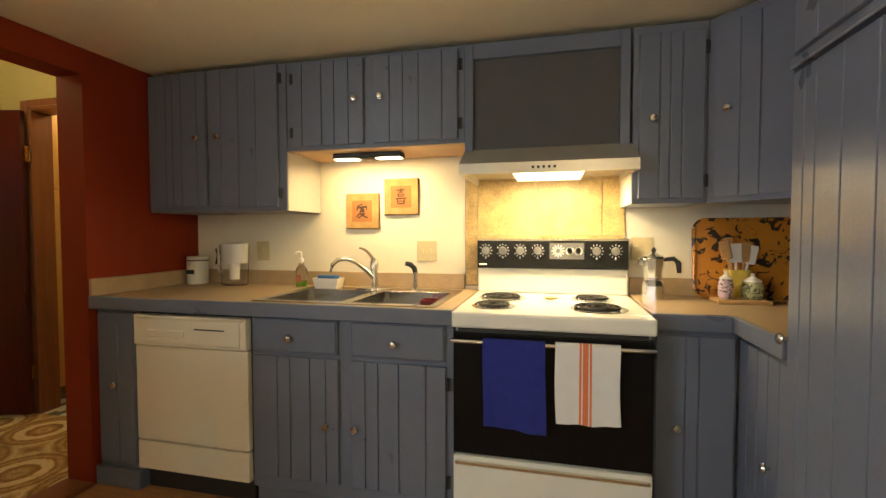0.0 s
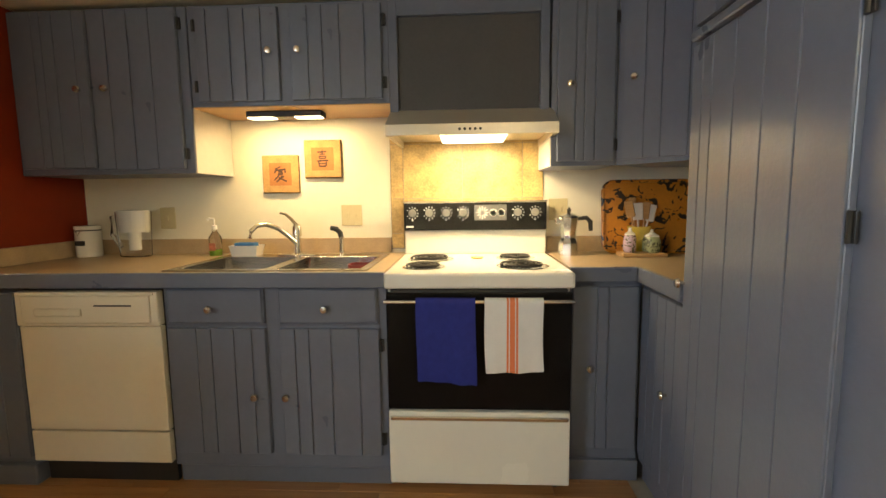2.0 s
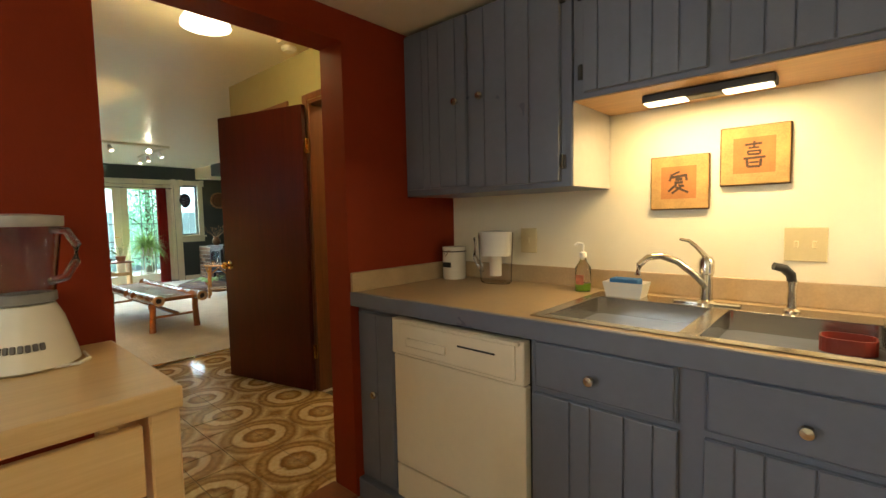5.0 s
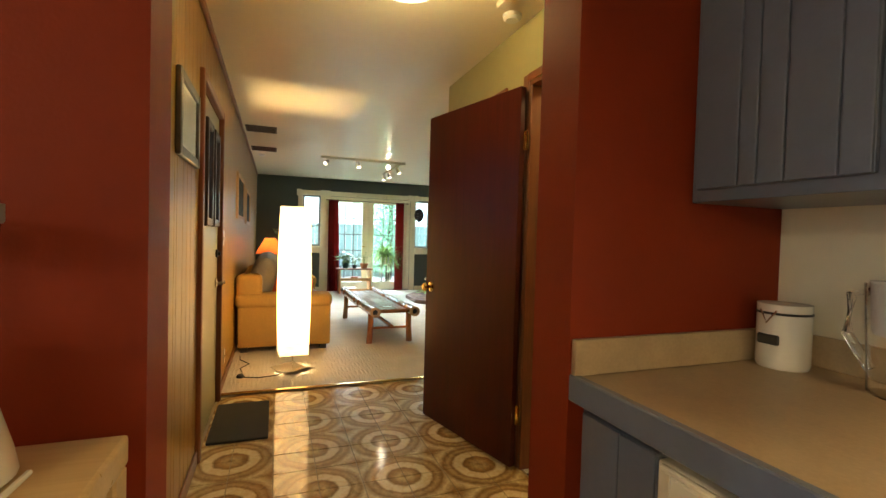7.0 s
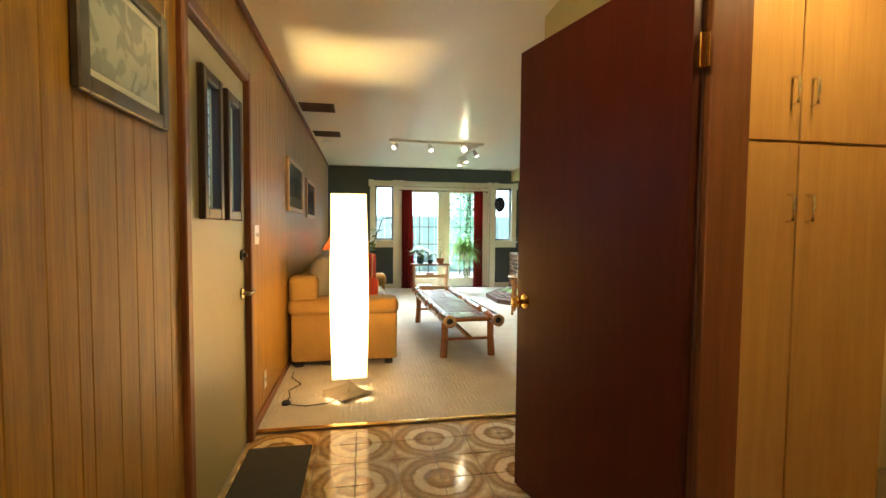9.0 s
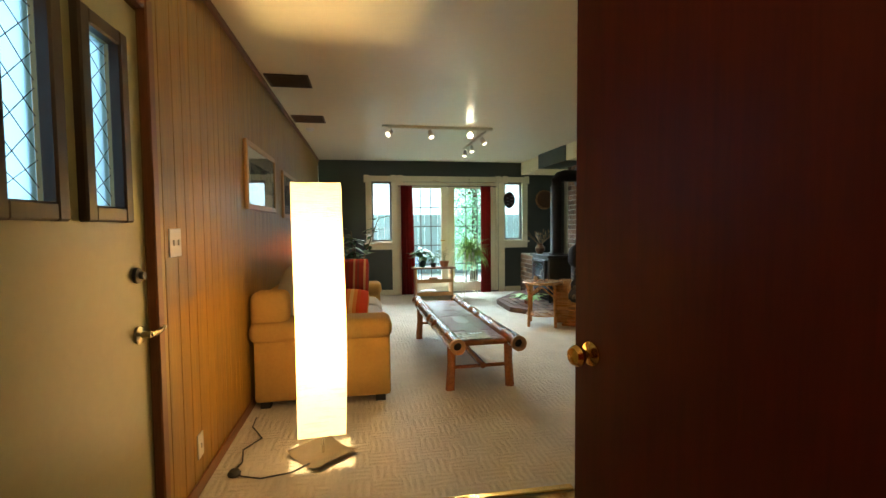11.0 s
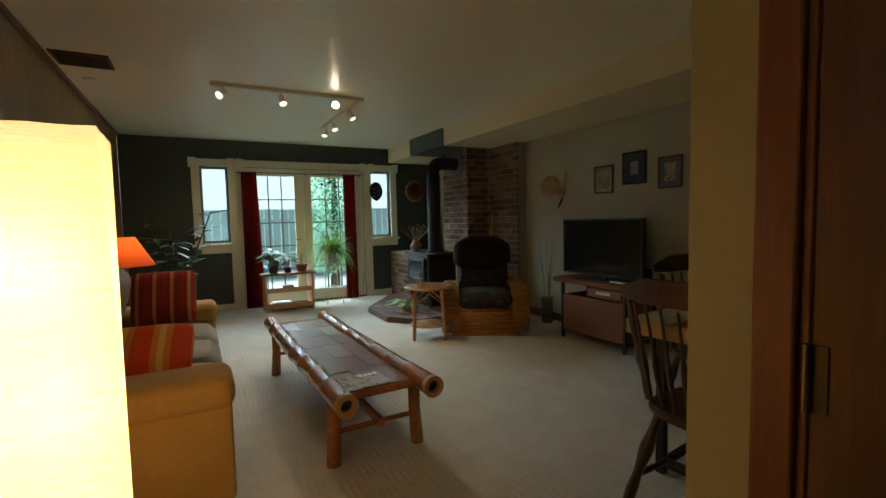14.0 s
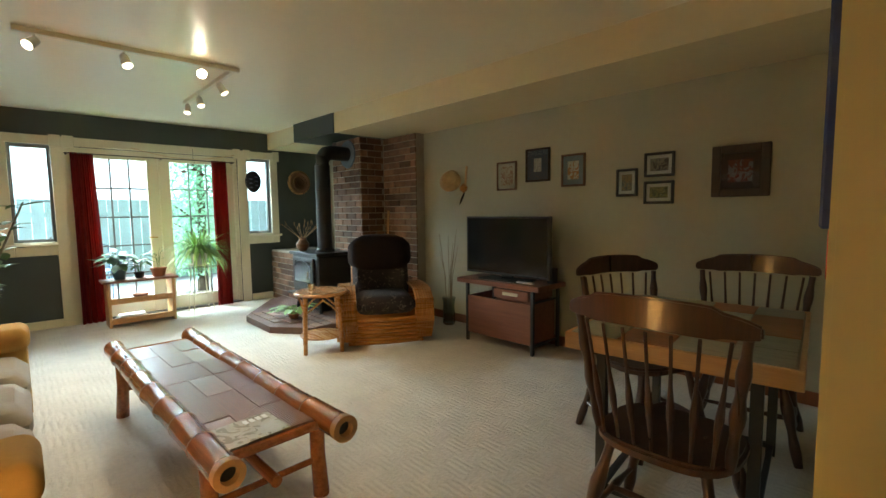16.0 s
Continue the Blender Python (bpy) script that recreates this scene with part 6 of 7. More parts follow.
p.matrix_world = pose(XF + 0.002, 4.66, 0.42, 0, 0, 90)

# low rack with plants
rk = thing("plant_rack", (-10.45, 2.72, 0.008), "low pine rack with two open shelves", "shelf", rz=0)
for y in (-0.33, 0.30):
    part("side_panel", bx(-0.14, 0.14, y, y + 0.03, 0, 0.50, 0.003), PINE, rk)
for z in (0.035, 0.26):
    part("shelf", bx(-0.135, 0.135, -0.2995, 0.2995, z, z + 0.02, 0.002), PINE, rk)
    part("front_rail", bx(0.120, 0.138, -0.2995, 0.2995, z + 0.0205, z + 0.065, 0.003), PINE, rk)
part("top", bx(-0.16, 0.16, -0.37, 0.37, 0.501, 0.525, 0.004), RUST, rk)


def leaf(bm, base, tip, width, droop=0.0, n=6, up=None):
    base, tip = Vector(base), Vector(tip)
    d = tip - base
    side = d.cross(Vector((0, 0, 1)))
    side = side.normalized() if side.length > 1e-5 else Vector((1, 0, 0))
    rows = []
    for i in range(n + 1):
        f = i / n
        w_ = width * math.sin(math.pi * min(1, 0.08 + f * 0.92)) ** 0.8
        p_ = base + d * f - Vector((0, 0, droop * (f * f)))
        rows.append((bm.verts.new(p_ - side * w_ / 2), bm.verts.new(p_ - Vector((0, 0, 0.12 * w_))), bm.verts.new(p_ + side * w_ / 2)))
    for a, b in zip(rows, rows[1:]):
        bm.faces.new((a[0], a[1], b[1], b[0]))
        bm.faces.new((a[1], a[2], b[2], b[1]))
    return bm


def potted(at, r, h, pot_mat, leaves, label, spread=0.12, height=0.14, lw=0.035, leaf_mat=None, seed=1):
    rnd = random.Random(seed)
    t = thing("potted_plant", at, label, "plant")
    part("pot", lathe(B(), [(r * 0.7, 0), (r, h * 0.9), (r * 1.06, h * 0.9), (r * 1.06, h), (r * 0.9, h), (r * 0.85, h * 0.85), (0, h * 0.83)], 20), pot_mat, t, smooth=True)
    bm, st_ = B(), B()
    for k in range(leaves):
        a = rnd.random() * 6.28
        rr = spread * (0.3 + 0.7 * rnd.random())
        z = h + height * (0.25 + 0.75 * rnd.random())
        q = Vector((rr * math.cos(a), rr * math.sin(a), z))
        tube(st_, [(0.01 * math.cos(a), 0.01 * math.sin(a), h * 0.8), (q.x * 0.4, q.y * 0.4, z * 0.8), q], 0.0022, 5)
        leaf(bm, q, q + Vector((math.cos(a) * lw * 2, math.sin(a) * lw * 2, lw * rnd.uniform(-0.8, 0.8))), lw, lw * 0.4)
    part("leaves", bm, leaf_mat or LEAF, t, smooth=True, kind="stuff")
    part("stems", st_, leaf_mat or LEAF, t, kind="stuff")
    return t


GRPOT = mat("blue_green_glaze", (0.05, 0.12, 0.11), 0.25, vary=0.1)
potted((-10.46, 2.53, 0.533), 0.075, 0.12, GRPOT, 40, "leafy plant in a blue-green pot on the rack", 0.16, 0.20, 0.075, seed=2)
potted((-10.44, 2.72, 0.533), 0.055, 0.07, BLACKM, 24, "small plant in a dark pot on the rack", 0.10, 0.22, 0.055, seed=3)
potted((-10.47, 2.92, 0.533), 0.085, 0.10, TERRA, 7, "sparse plant in a terracotta pot on the rack", 0.07, 0.25, 0.03, seed=4)
tagged(part("bowl", lathe(B(), [(0.03, 0), (0.07, 0.03), (0.085, 0.06), (0.08, 0.06), (0.0, 0.012)], 20, (-10.45, 2.72, 0.2885)), TERRA), "shallow pottery bowl on the rack shelf", "bowl")
for k in range(4):
    tagged(part("book", bx(-10.56, -10.36, 2.47 + 0.01 * k, 2.72 + 0.012 * k, 0.0637 + 0.014 * k, 0.0765 + 0.014 * k, 0.001), mat("book_cover_%d" % k, ((0.6, 0.6, 0.58), (0.35, 0.4, 0.45), (0.62, 0.58, 0.5), (0.7, 0.7, 0.7))[k], 0.5)), "flat book in a small stack on the rack", "book", "books on the rack")
# spider plant on a stand
ps = thing("plant_stand", (-10.50, 3.38, 0.008), "tall thin white metal plant stand", "plant stand")
for k in range(4):
    a = radians(45 + 90 * k)
    part("leg", tube(B(), [(0.17 * math.cos(a), 0.17 * math.sin(a), 0.0), (0.13 * math.cos(a), 0.13 * math.sin(a), 0.35), (0.11 * math.cos(a), 0.11 * math.sin(a), 0.62)], 0.007, 6), TRIM, ps)
for z, r in ((0.25, 0.145), (0.62, 0.115)):
    ring = [(r * math.cos(k * 0.3491), r * math.sin(k * 0.3491), z) for k in range(19)]
    part("ring", tube(B(), ring, 0.006, 6), TRIM, ps)
part("tray", lathe(B(), [(0.0, 0.606), (0.11, 0.606), (0.11, 0.613), (0.0, 0.613)], 20), TRIM, ps)
sp = thing("spider_plant", (-10.50, 3.38, 0.6225), "bushy arching spider plant in a pot", "plant")
part("pot", lathe(B(), [(0.07, 0), (0.10, 0.13), (0.106, 0.13), (0.106, 0.15), (0.09, 0.15), (0.0, 0.12)], 20), WPL, sp, smooth=True)
rnd = random.Random(11)
bm = B()
for k in range(460):
    a = rnd.random() * 6.283
    L = rnd.uniform(0.14, 0.40)
    rise = rnd.uniform(0.20, 0.52)
    c0 = Vector((0.03 * math.cos(a), 0.03 * math.sin(a), 0.13))
    leaf(bm, c0, c0 + Vector((L * math.cos(a), L * math.sin(a), rise)), rnd.uniform(0.010, 0.017), rnd.uniform(0.3, 0.95) * L * 1.9, 8)
part("leaves", bm, GRASSY, sp, "long thin arching leaves", smooth=True, kind="stuff")

# large house plant behind the sofa
hp = thing("rubber_plant", (-9.55, 1.42, 0.008), "tall house plant with dark broad leaves", "plant")
part("pot", lathe(B(), [(0.13, 0), (0.17, 0.28), (0.18, 0.28), (0.18, 0.31), (0.15, 0.31), (0, 0.26)], 24), TERRA, hp, smooth=True)
rnd = random.Random(5)
bm, sb_ = B(), B()
for k in range(7):
    a = rnd.random() * 6.283
    top = Vector((rnd.uniform(-0.25, 0.25), rnd.uniform(-0.45, 0.55), rnd.uniform(0.75, 1.42)))
    midp = Vector((top.x * 0.3, top.y * 0.3, top.z * 0.55))
    tube(sb_, [(0.02 * math.cos(a), 0.02 * math.sin(a), 0.25), midp, top], 0.011, 6, (1.3, 1, 0.6))
    for q in range(17):
        f = rnd.uniform(0.35, 1.0)
        b0 = midp.lerp(top, (f - 0.35) / 0.65)
        a2 = rnd.random() * 6.283
        ll = rnd.uniform(0.14, 0.24)
        leaf(bm, b0, b0 + Vector((ll * math.cos(a2), ll * math.sin(a2), rnd.uniform(-0.03, 0.10))), rnd.uniform(0.06, 0.09), 0.06, 7)
part("stems", sb_, mat("plant_stem", (0.13, 0.10, 0.05), 0.7), hp, kind="stuff")
part("leaves", bm, LEAF, hp, "dark glossy broad leaves", smooth=True, kind="stuff")

# chimney, hearth and wood stove (bricks are laid at the end of the file)
CHA, CHB = (-9.63, -8.98, 4.85, YR), (-8.98, -8.33, 5.20, YR)
chim = thing("chimney", (0, 0, 0.008), "dark red brick chimney breast reaching the soffit", "chimney", kind="structure")
part("mortar_core", box(bx(CHA[0], CHA[1], CHA[2], CHA[3] - 0.001, 0, 2.186), CHB[0], CHB[1], CHB[2], CHB[3] - 0.001, 0, 2.186), MORTAR, chim)
hearth = thing("hearth", (0, 0, 0.008), "low brick hearth slab with cut corners", "hearth", kind="structure")
HO = [(-10.6, 4.84), (-10.35, 4.22), (-9.53, 3.59), (-8.83, 3.58), (-8.45, 3.88), (-8.45, 4.84)]
part("slab", slab(B(), HO, 0.0, 0.07), mat("hearth_brick_bed", (0.13, 0.07, 0.05), 0.9, vary=0.25, scale=12, bump=0.5), hearth)
lowb = thing("brick_ledge", (0, 0, 0.008), "low brick ledge behind the wood stove", "ledge", kind="structure")
part("mortar_core", bx(-10.80, CHA[0] - 0.005, 4.45, 5.10, 0.0, 0.72), MORTAR, lowb)
ws = thing("wood_stove", (-9.28, 4.42, 0.078), "black cast-iron wood stove with a glass door", "stove")
part("body", bx(-0.33, 0.33, -0.20, 0.24, 0.20, 0.68, 0.02, 2), IRON, ws)
part("top_plate", bx(-0.36, 0.36, -0.23, 0.27, 0.681, 0.715, 0.008, 2), IRON, ws)
part("ash_lip", bx(-0.30, 0.30, -0.30, -0.201, 0.20, 0.225, 0.006), IRON, ws)
dd = part("door", bx(-0.26, 0.26, -0.235, -0.201, 0.27, 0.65, 0.012, 2), IRON, ws)
part("pane", bx(-0.20, 0.20, -0.240, -0.236, 0.36, 0.61, 0.001), BLACK, dd, "dark reflecting stove glass")
bm = B()
tube(bm, [(-0.2, -0.243, 0.56), (-0.1, -0.243, 0.61), (0, -0.243, 0.625), (0.1, -0.243, 0.61), (0.2, -0.243, 0.56)], 0.008, 6)
part("arch_trim", bm, IRON, dd)
part("handle", tube(B(), [(0.23, -0.236, 0.50), (0.23, -0.28, 0.50), (0.23, -0.29, 0.42)], 0.010, 8), CHROME, dd)
part("pedestal", bx(-0.22, 0.22, -0.12, 0.18, 0.0, 0.1995, 0.01), IRON, ws)
for x in (-0.28, 0.28):
    for y in (-0.15, 0.19):
        part("leg", tube(B(), [(x * 1.08, y * 1.1, 0.0), (x, y, 0.10), (x, y, 0.205)], 0.028, 8, (0.8, 0.9, 1.2)), IRON, ws)
px, py = 0.10, 0.02
pp = part("flue_pipe", tube(B(), [(px, py, 0.715), (px, py, 1.75), (px, py + 0.01, 1.84), (px - 0.01, py + 0.06, 1.90), (px - 0.02, py + 0.14, 1.92), (px - 0.05, 0.428, 1.92)], 0.088, 22), IRON, ws, "black flue pipe with an elbow", smooth=True)
for z in (1.05, 1.45, 1.75):
    part("seam", lathe(B(), [(0.089, -0.008), (0.093, 0), (0.089, 0.008)], 22, (px, py, z)), IRON, pp, smooth=True)
part("collar", lathe(B(), [(0.115, 0.716), (0.115, 0.735), (0.09, 0.76)], 22, (px, py, 0)), IRON, ws, smooth=True)
part("wall_flange", lathe(B(), [(0.089, 0.016), (0.17, 0.012), (0.175, 0.0)], 28, (px - 0.05, 0.412, 1.92), pose(0, 0, 0, 90, 0, 0)), mat("blued_steel", (0.10, 0.13, 0.17), 0.4, 0.6), ws, "round blue-grey flange on the chimney", smooth=True)
vz = thing("dried_flower_vase", (-9.48, 4.30, 0.7935), "small brown vase of dried flowers on the stove", "vase")
part("vase", lathe(B(), [(0.04, 0), (0.075, 0.05), (0.08, 0.09), (0.045, 0.14), (0.05, 0.165), (0.04, 0.165), (0.03, 0.13), (0.0, 0.02)], 20), mat("brown_pottery", (0.16, 0.07, 0.035), 0.3, vary=0.2), vz, smooth=True)
bm = B()
rnd = random.Random(8)
for k in range(26):
    a, l_ = rnd.random() * 6.28, rnd.uniform(0.14, 0.30)
    t_ = Vector((0.9 * l_ * math.cos(a), 0.9 * l_ * math.sin(a), 0.13 + l_ * 0.75))
    tube(bm, [(0, 0, 0.13), t_ * 0.6 + Vector((0, 0, 0.06)), t_], 0.0022, 4)
    leaf(bm, t_, t_ + Vector((0.02 * math.cos(a), 0.02 * math.sin(a), 0.05)), 0.016, 0.0, 4)
part("dried_stems", bm, mat("dried_stems", (0.36, 0.25, 0.15), 0.9, vary=0.3), vz, kind="stuff")
hpn = potted((-8.99, 3.92, 0.0785), 0.06, 0.06, TERRA, 40, "bright trailing plant standing on the hearth", 0.20, 0.10, 0.05, GRASSY, 9)

# rattan armchair, round side table
RATTAN = wood("honey_rattan", (0.34, 0.13, 0.026), (0.54, 0.24, 0.055), 0.28, 4.0, "x", coat=0.4)
VELV = patterned("dark_floral_velvet", (0.028, 0.022, 0.022), (0.11, 0.09, 0.075), 22, 0.62, 0.9)
DVEL = mat("dark_brown_velvet", (0.022, 0.014, 0.013), 0.9, vary=0.15, scale=12, bump=0.2, spec=0.15)
ac = thing("rattan_armchair", (-7.91, 4.38, 0.008), "rattan armchair with dark floral cushions", "armchair", rz=60)
bm = bx(-0.36, 0.36, -0.30, 0.34, 0.0, 0.02)
part("base", bm, RATTAN, ac)
for k in range(7):
    z = 0.035 + k * 0.036
    part("front_cane", tube(B(), [(-0.33, -0.30, z), (-0.28, -0.36, z), (0.0, -0.385, z), (0.28, -0.36, z), (0.33, -0.30, z)], 0.0185, 8), RATTAN, ac, smooth=True)
for s in (-1, 1):
    for k in range(7):
        x = s * (0.33 + 0.024 * k - 0.05)
        part("arm_cane", tube(B(), [(x, -0.20, 0.02), (x, -0.34, 0.06), (x * 1.03, -0.40, 0.22), (x * 1.04, -0.36, 0.42), (x * 1.04, -0.22, 0.50), (x * 1.02, 0.05, 0.515), (x, 0.32, 0.50), (x, 0.38, 0.40), (x, 0.36, 0.02)], 0.0145, 8), RATTAN, ac, smooth=True)
c_ = part("seat_cushion", cushion(0.60, 0.62, 0.20, 0.3), VELV, ac, "dark floral seat cushion", smooth=True)
c_.matrix_local = pose(0, -0.06, 0.37)
c_ = part("back_cushion", cushion(0.60, 0.46, 0.20, 0.3), VELV, ac, "dark floral back cushion", smooth=True)
c_.matrix_local = pose(0, 0.20, 0.58, 74, 0, 0)
c_ = part("head_cushion", cushion(0.68, 0.42, 0.30, 0.45, 14, 0.5), DVEL, ac, "plain dark head cushion", smooth=True)
c_.matrix_local = pose(0, 0.25, 0.82, 78, 0, 0)
part("back_frame", bx(-0.30, 0.30, 0.30, 0.345, 0.02, 0.86, 0.02, 2), RATTAN, ac)
rt = thing("round_side_table", (-7.95, 3.72, 0.008), "round rattan side table with a lower shelf", "table")
part("top", lathe(B(), [(0.0, 0.515), (0.235, 0.515), (0.25, 0.53), (0.235, 0.545), (0.0, 0.545)], 32), wood("rattan_table_top", (0.28, 0.13, 0.05), (0.42, 0.22, 0.09), 0.25, 3.0, "x", coat=0.3), rt, smooth=True)
part("lower_shelf", lathe(B(), [(0.0, 0.13), (0.20, 0.13), (0.205, 0.14), (0.0, 0.145)], 28), RATTAN, rt)
for k in range(4):
    a = radians(20 + 90 * k)
    part("leg", tube(B(), [(0.225 * math.cos(a), 0.225 * math.sin(a), 0), (0.215 * math.cos(a), 0.215 * math.sin(a), 0.30), (0.20 * math.cos(a), 0.20 * math.sin(a), 0.51)], 0.019, 10), RATTAN, rt, smooth=True)
    b_ = radians(65 + 90 * k)
    part("brace", tube(B(), [(0.21 * math.cos(a), 0.21 * math.sin(a), 0.36), (0.20 * math.cos(b_), 0.20 * math.sin(b_), 0.49), (0.21 * math.cos(a + 1.5708), 0.21 * math.sin(a + 1.5708), 0.36)], 0.011, 8), RATTAN, rt, smooth=True)
tagged(part("small_cup", lathe(B(), [(0.03, 0), (0.035, 0.005), (0.035, 0.06), (0.031, 0.06), (0.03, 0.01), (0, 0.008)], 16, (-8.02, 3.66, 0.5535)), CHROME), "small metal cup on the side table", "cup")

# wall drum, rattle and twigs
dm = thing("hand_drum", (-7.83, YR - 0.05, 1.61), "hide hand drum hanging on the wall", "drum")
part("shell", lathe(B(), [(0.07, -0.05), (0.125, -0.03), (0.13, 0.0), (0.09, 0.045)], 20, m=pose(0, 0, 0, 66, 0, 24)), mat("hide_tan", (0.42, 0.27, 0.13), 0.7, vary=0.3, scale=14), dm, smooth=True)
rt_ = thing("gourd_rattle", (-7.61, YR - 0.02, 1.53), "wooden rattle with a feather hanging on the wall", "rattle")
part("stick", tube(B(), [(0.02, -0.015, 0.22), (0.0, -0.02, 0.0), (-0.015, -0.02, -0.05)], 0.012, 8), PINE, rt_)
part("gourd", lathe(B(), [(0.0, -0.05), (0.04, -0.02), (0.045, 0.02), (0.0, 0.055)], 14, (0, -0.045, -0.02)), RATTAN, rt_, smooth=True)
bm = leaf(B(), (-0.01, -0.02, -0.06), (-0.09, -0.02, -0.20), 0.035)
part("feather", bm, DVEL, rt_)
tv_ = thing("twig_vase", (-7.76, 5.17, 0.008), "glass floor vase with tall dry twigs", "vase")
part("vase", lathe(B(), [(0.06, 0), (0.07, 0.02), (0.06, 0.22), (0.075, 0.30), (0.07, 0.30), (0.055, 0.21), (0.06, 0.03), (0, 0.02)], 20), glass("dim_vase_glass", (0.7, 0.75, 0.7), 0.05), tv_, smooth=True)
bm = B()
rnd = random.Random(3)
for k in range(7):
    a = rnd.random() * 6.28
    r_ = rnd.uniform(0.05, 0.16)
    tube(bm, [(0.02 * math.cos(a), 0.02 * math.sin(a), 0.03), (r_ * 0.5 * math.cos(a + 0.5), 0.4 * r_ * math.sin(a), 0.55), (r_ * math.cos(a), r_ * 0.6 * math.sin(a), rnd.uniform(0.8, 1.1))], 0.0045, 5, (1, 0.8, 0.4))
part("twigs", bm, mat("dry_twig", (0.22, 0.15, 0.08), 0.9), tv_, kind="stuff")
tagged(part("walking_stick", tube(B(), [(-8.86, 5.10, 0.008), (-8.88, 5.14, 0.6), (-8.85, 5.17, 1.28)], 0.014, 8), PINE), "long wooden stick leaning on the chimney", "stick")

# television and its stand
ts = thing("tv_stand", (-7.31, 4.86, 0.008), "reddish wooden tv stand on black metal legs", "tv stand", rz=1)
part("top", bx(0.0, 0.95, -0.01, 0.43, 0.565, 0.61, 0.004), RUST, ts)
part("front_panel", bx(0.135, 0.862, 0.004, 0.022, 0.085, 0.450, 0.003), RUST, ts)
for x in (0.140, 0.839):
    part("side_panel", bx(x, x + 0.018, 0.034, 0.395, 0.085, 0.450, 0.002), RUST, ts)
part("shelf_board", bx(0.159, 0.838, 0.0225, 0.395, 0.095, 0.115), RUST, ts)
part("back_panel", bx(0.159, 0.838, 0.396, 0.405, 0.085, 0.450), RUST, ts)
dwr = part("drawer", bx(0.455, 0.838, 0.005, 0.39, 0.468, 0.552, 0.003), RUST, ts)
part("label_pull", bx(0.56, 0.73, -0.004, 0.004, 0.500, 0.530, 0.003), TRIM, dwr, "pale label pull")
part("drawer_hanger", bx(0.440, 0.4545, 0.006, 0.39, 0.455, 0.5645, 0.001), BLACKM, ts)
for x in (0.122, 0.876):
    for y in (0.0, 0.40):
        part("leg", bx(x - 0.013, x + 0.013, y, y + 0.03, 0, 0.5645, 0.002), BLACKM, ts)
for z in (0.072, 0.452):
    part("side_rail", bx(0.866, 0.884, 0.0305, 0.3995, z, z + 0.012), BLACKM, ts)
tv = thing("television", (-6.83, 5.03, 0.618), "black flat-screen television switched off", "television")
part("bezel", bx(-0.485, 0.485, -0.03, 0.02, 0.045, 0.595, 0.006, 2), BLACKM, tv)
part("screen", bx(-0.465, 0.465, -0.0325, -0.0305, 0.068, 0.578), BLACK, tv, "dark glossy screen")
part("neck", bx(-0.06, 0.06, 0.0, 0.03, 0.008, 0.05), BLACKM, tv)
part("foot", bx(-0.26, 0.26, -0.11, 0.11, 0.0, 0.012, 0.005), BLACKM, tv)
tagged(part("speaker_box", bx(-6.405, -6.345, 5.06, 5.14, 0.6275, 0.76, 0.004), BLACKM), "small black box beside the television", "box")
tagged(part("remote_control", bx(-6.62, -6.45, 4.90, 4.94, 0.6275, 0.642, 0.004), WPL), "pale remote control on the tv stand", "remote")

# pictures on the olive wall
BROWNF = wood("brown_picture_frame", (0.10, 0.045, 0.02), (0.18, 0.085, 0.04), 0.4, 3.0, "z")
YW = YR - 0.001
framed(-7.06, YW, 1.61, 0.25, 0.285, 0.018, BROWNF, "brown-framed line drawing on the olive wall", print_mat("art_a", (0.55, 0.46, 0.34), (0.40, 0.22, 0.14), 18), 0.03, (0.62, 0.56, 0.44), -1, group="pictures on the olive wall")
framed(-6.69, YW, 1.69, 0.27, 0.31, 0.018, DKFR, "dark-framed small print in a blue mount", print_mat("art_b", (0.62, 0.60, 0.55), (0.45, 0.43, 0.40), 18), 0.075, (0.10, 0.12, 0.17), -1, group="pictures on the olive wall")
framed(-6.315, YW, 1.615, 0.235, 0.285, 0.018, BROWNF, "oak-framed watercolour in a grey-blue mount", print_mat("art_c", (0.66, 0.60, 0.50), (0.55, 0.25, 0.10), 16), 0.045, (0.22, 0.26, 0.28), -1, group="pictures on the olive wall")
framed(-5.83, YW, 1.48, 0.175, 0.22, 0.02, BLACKM, "small black-framed photograph of a building", print_mat("art_d", (0.30, 0.20, 0.08), (0.10, 0.09, 0.07), 22), 0.025, (0.70, 0.66, 0.56), -1, group="pictures on the olive wall")
framed(-5.58, YW, 1.605, 0.225, 0.185, 0.02, BLACKM, "small black-framed landscape photograph", print_mat("art_e", (0.32, 0.28, 0.20), (0.12, 0.10, 0.08), 22), 0.025, (0.70, 0.66, 0.56), -1, group="pictures on the olive wall")
framed(-5.58, YW, 1.393, 0.225, 0.175, 0.02, BLACKM, "small black-framed garden photograph", print_mat("art_f", (0.30, 0.26, 0.10), (0.12, 0.13, 0.06), 22), 0.025, (0.70, 0.66, 0.56), -1, group="pictures on the olive wall")
framed(-5.045, YW, 1.52, 0.345, 0.35, 0.055, DKFR, "large dark-framed picture with a red centre", print_mat("art_g", (0.16, 0.03, 0.025), (0.20, 0.18, 0.20), 16), 0.045, (0.045, 0.02, 0.02), -1, group="pictures on the olive wall")
bn = thing("blue_banner", (-4.2415, 2.62, 1.72), "narrow dark blue cloth banner with a red tip", "banner")
part("cloth", bx(-0.035, 0, -0.05, 0.05, -0.48, 0.55, 0.004), mat("navy_cloth", (0.02, 0.035, 0.12), 0.9, vary=0.1, scale=30), bn)
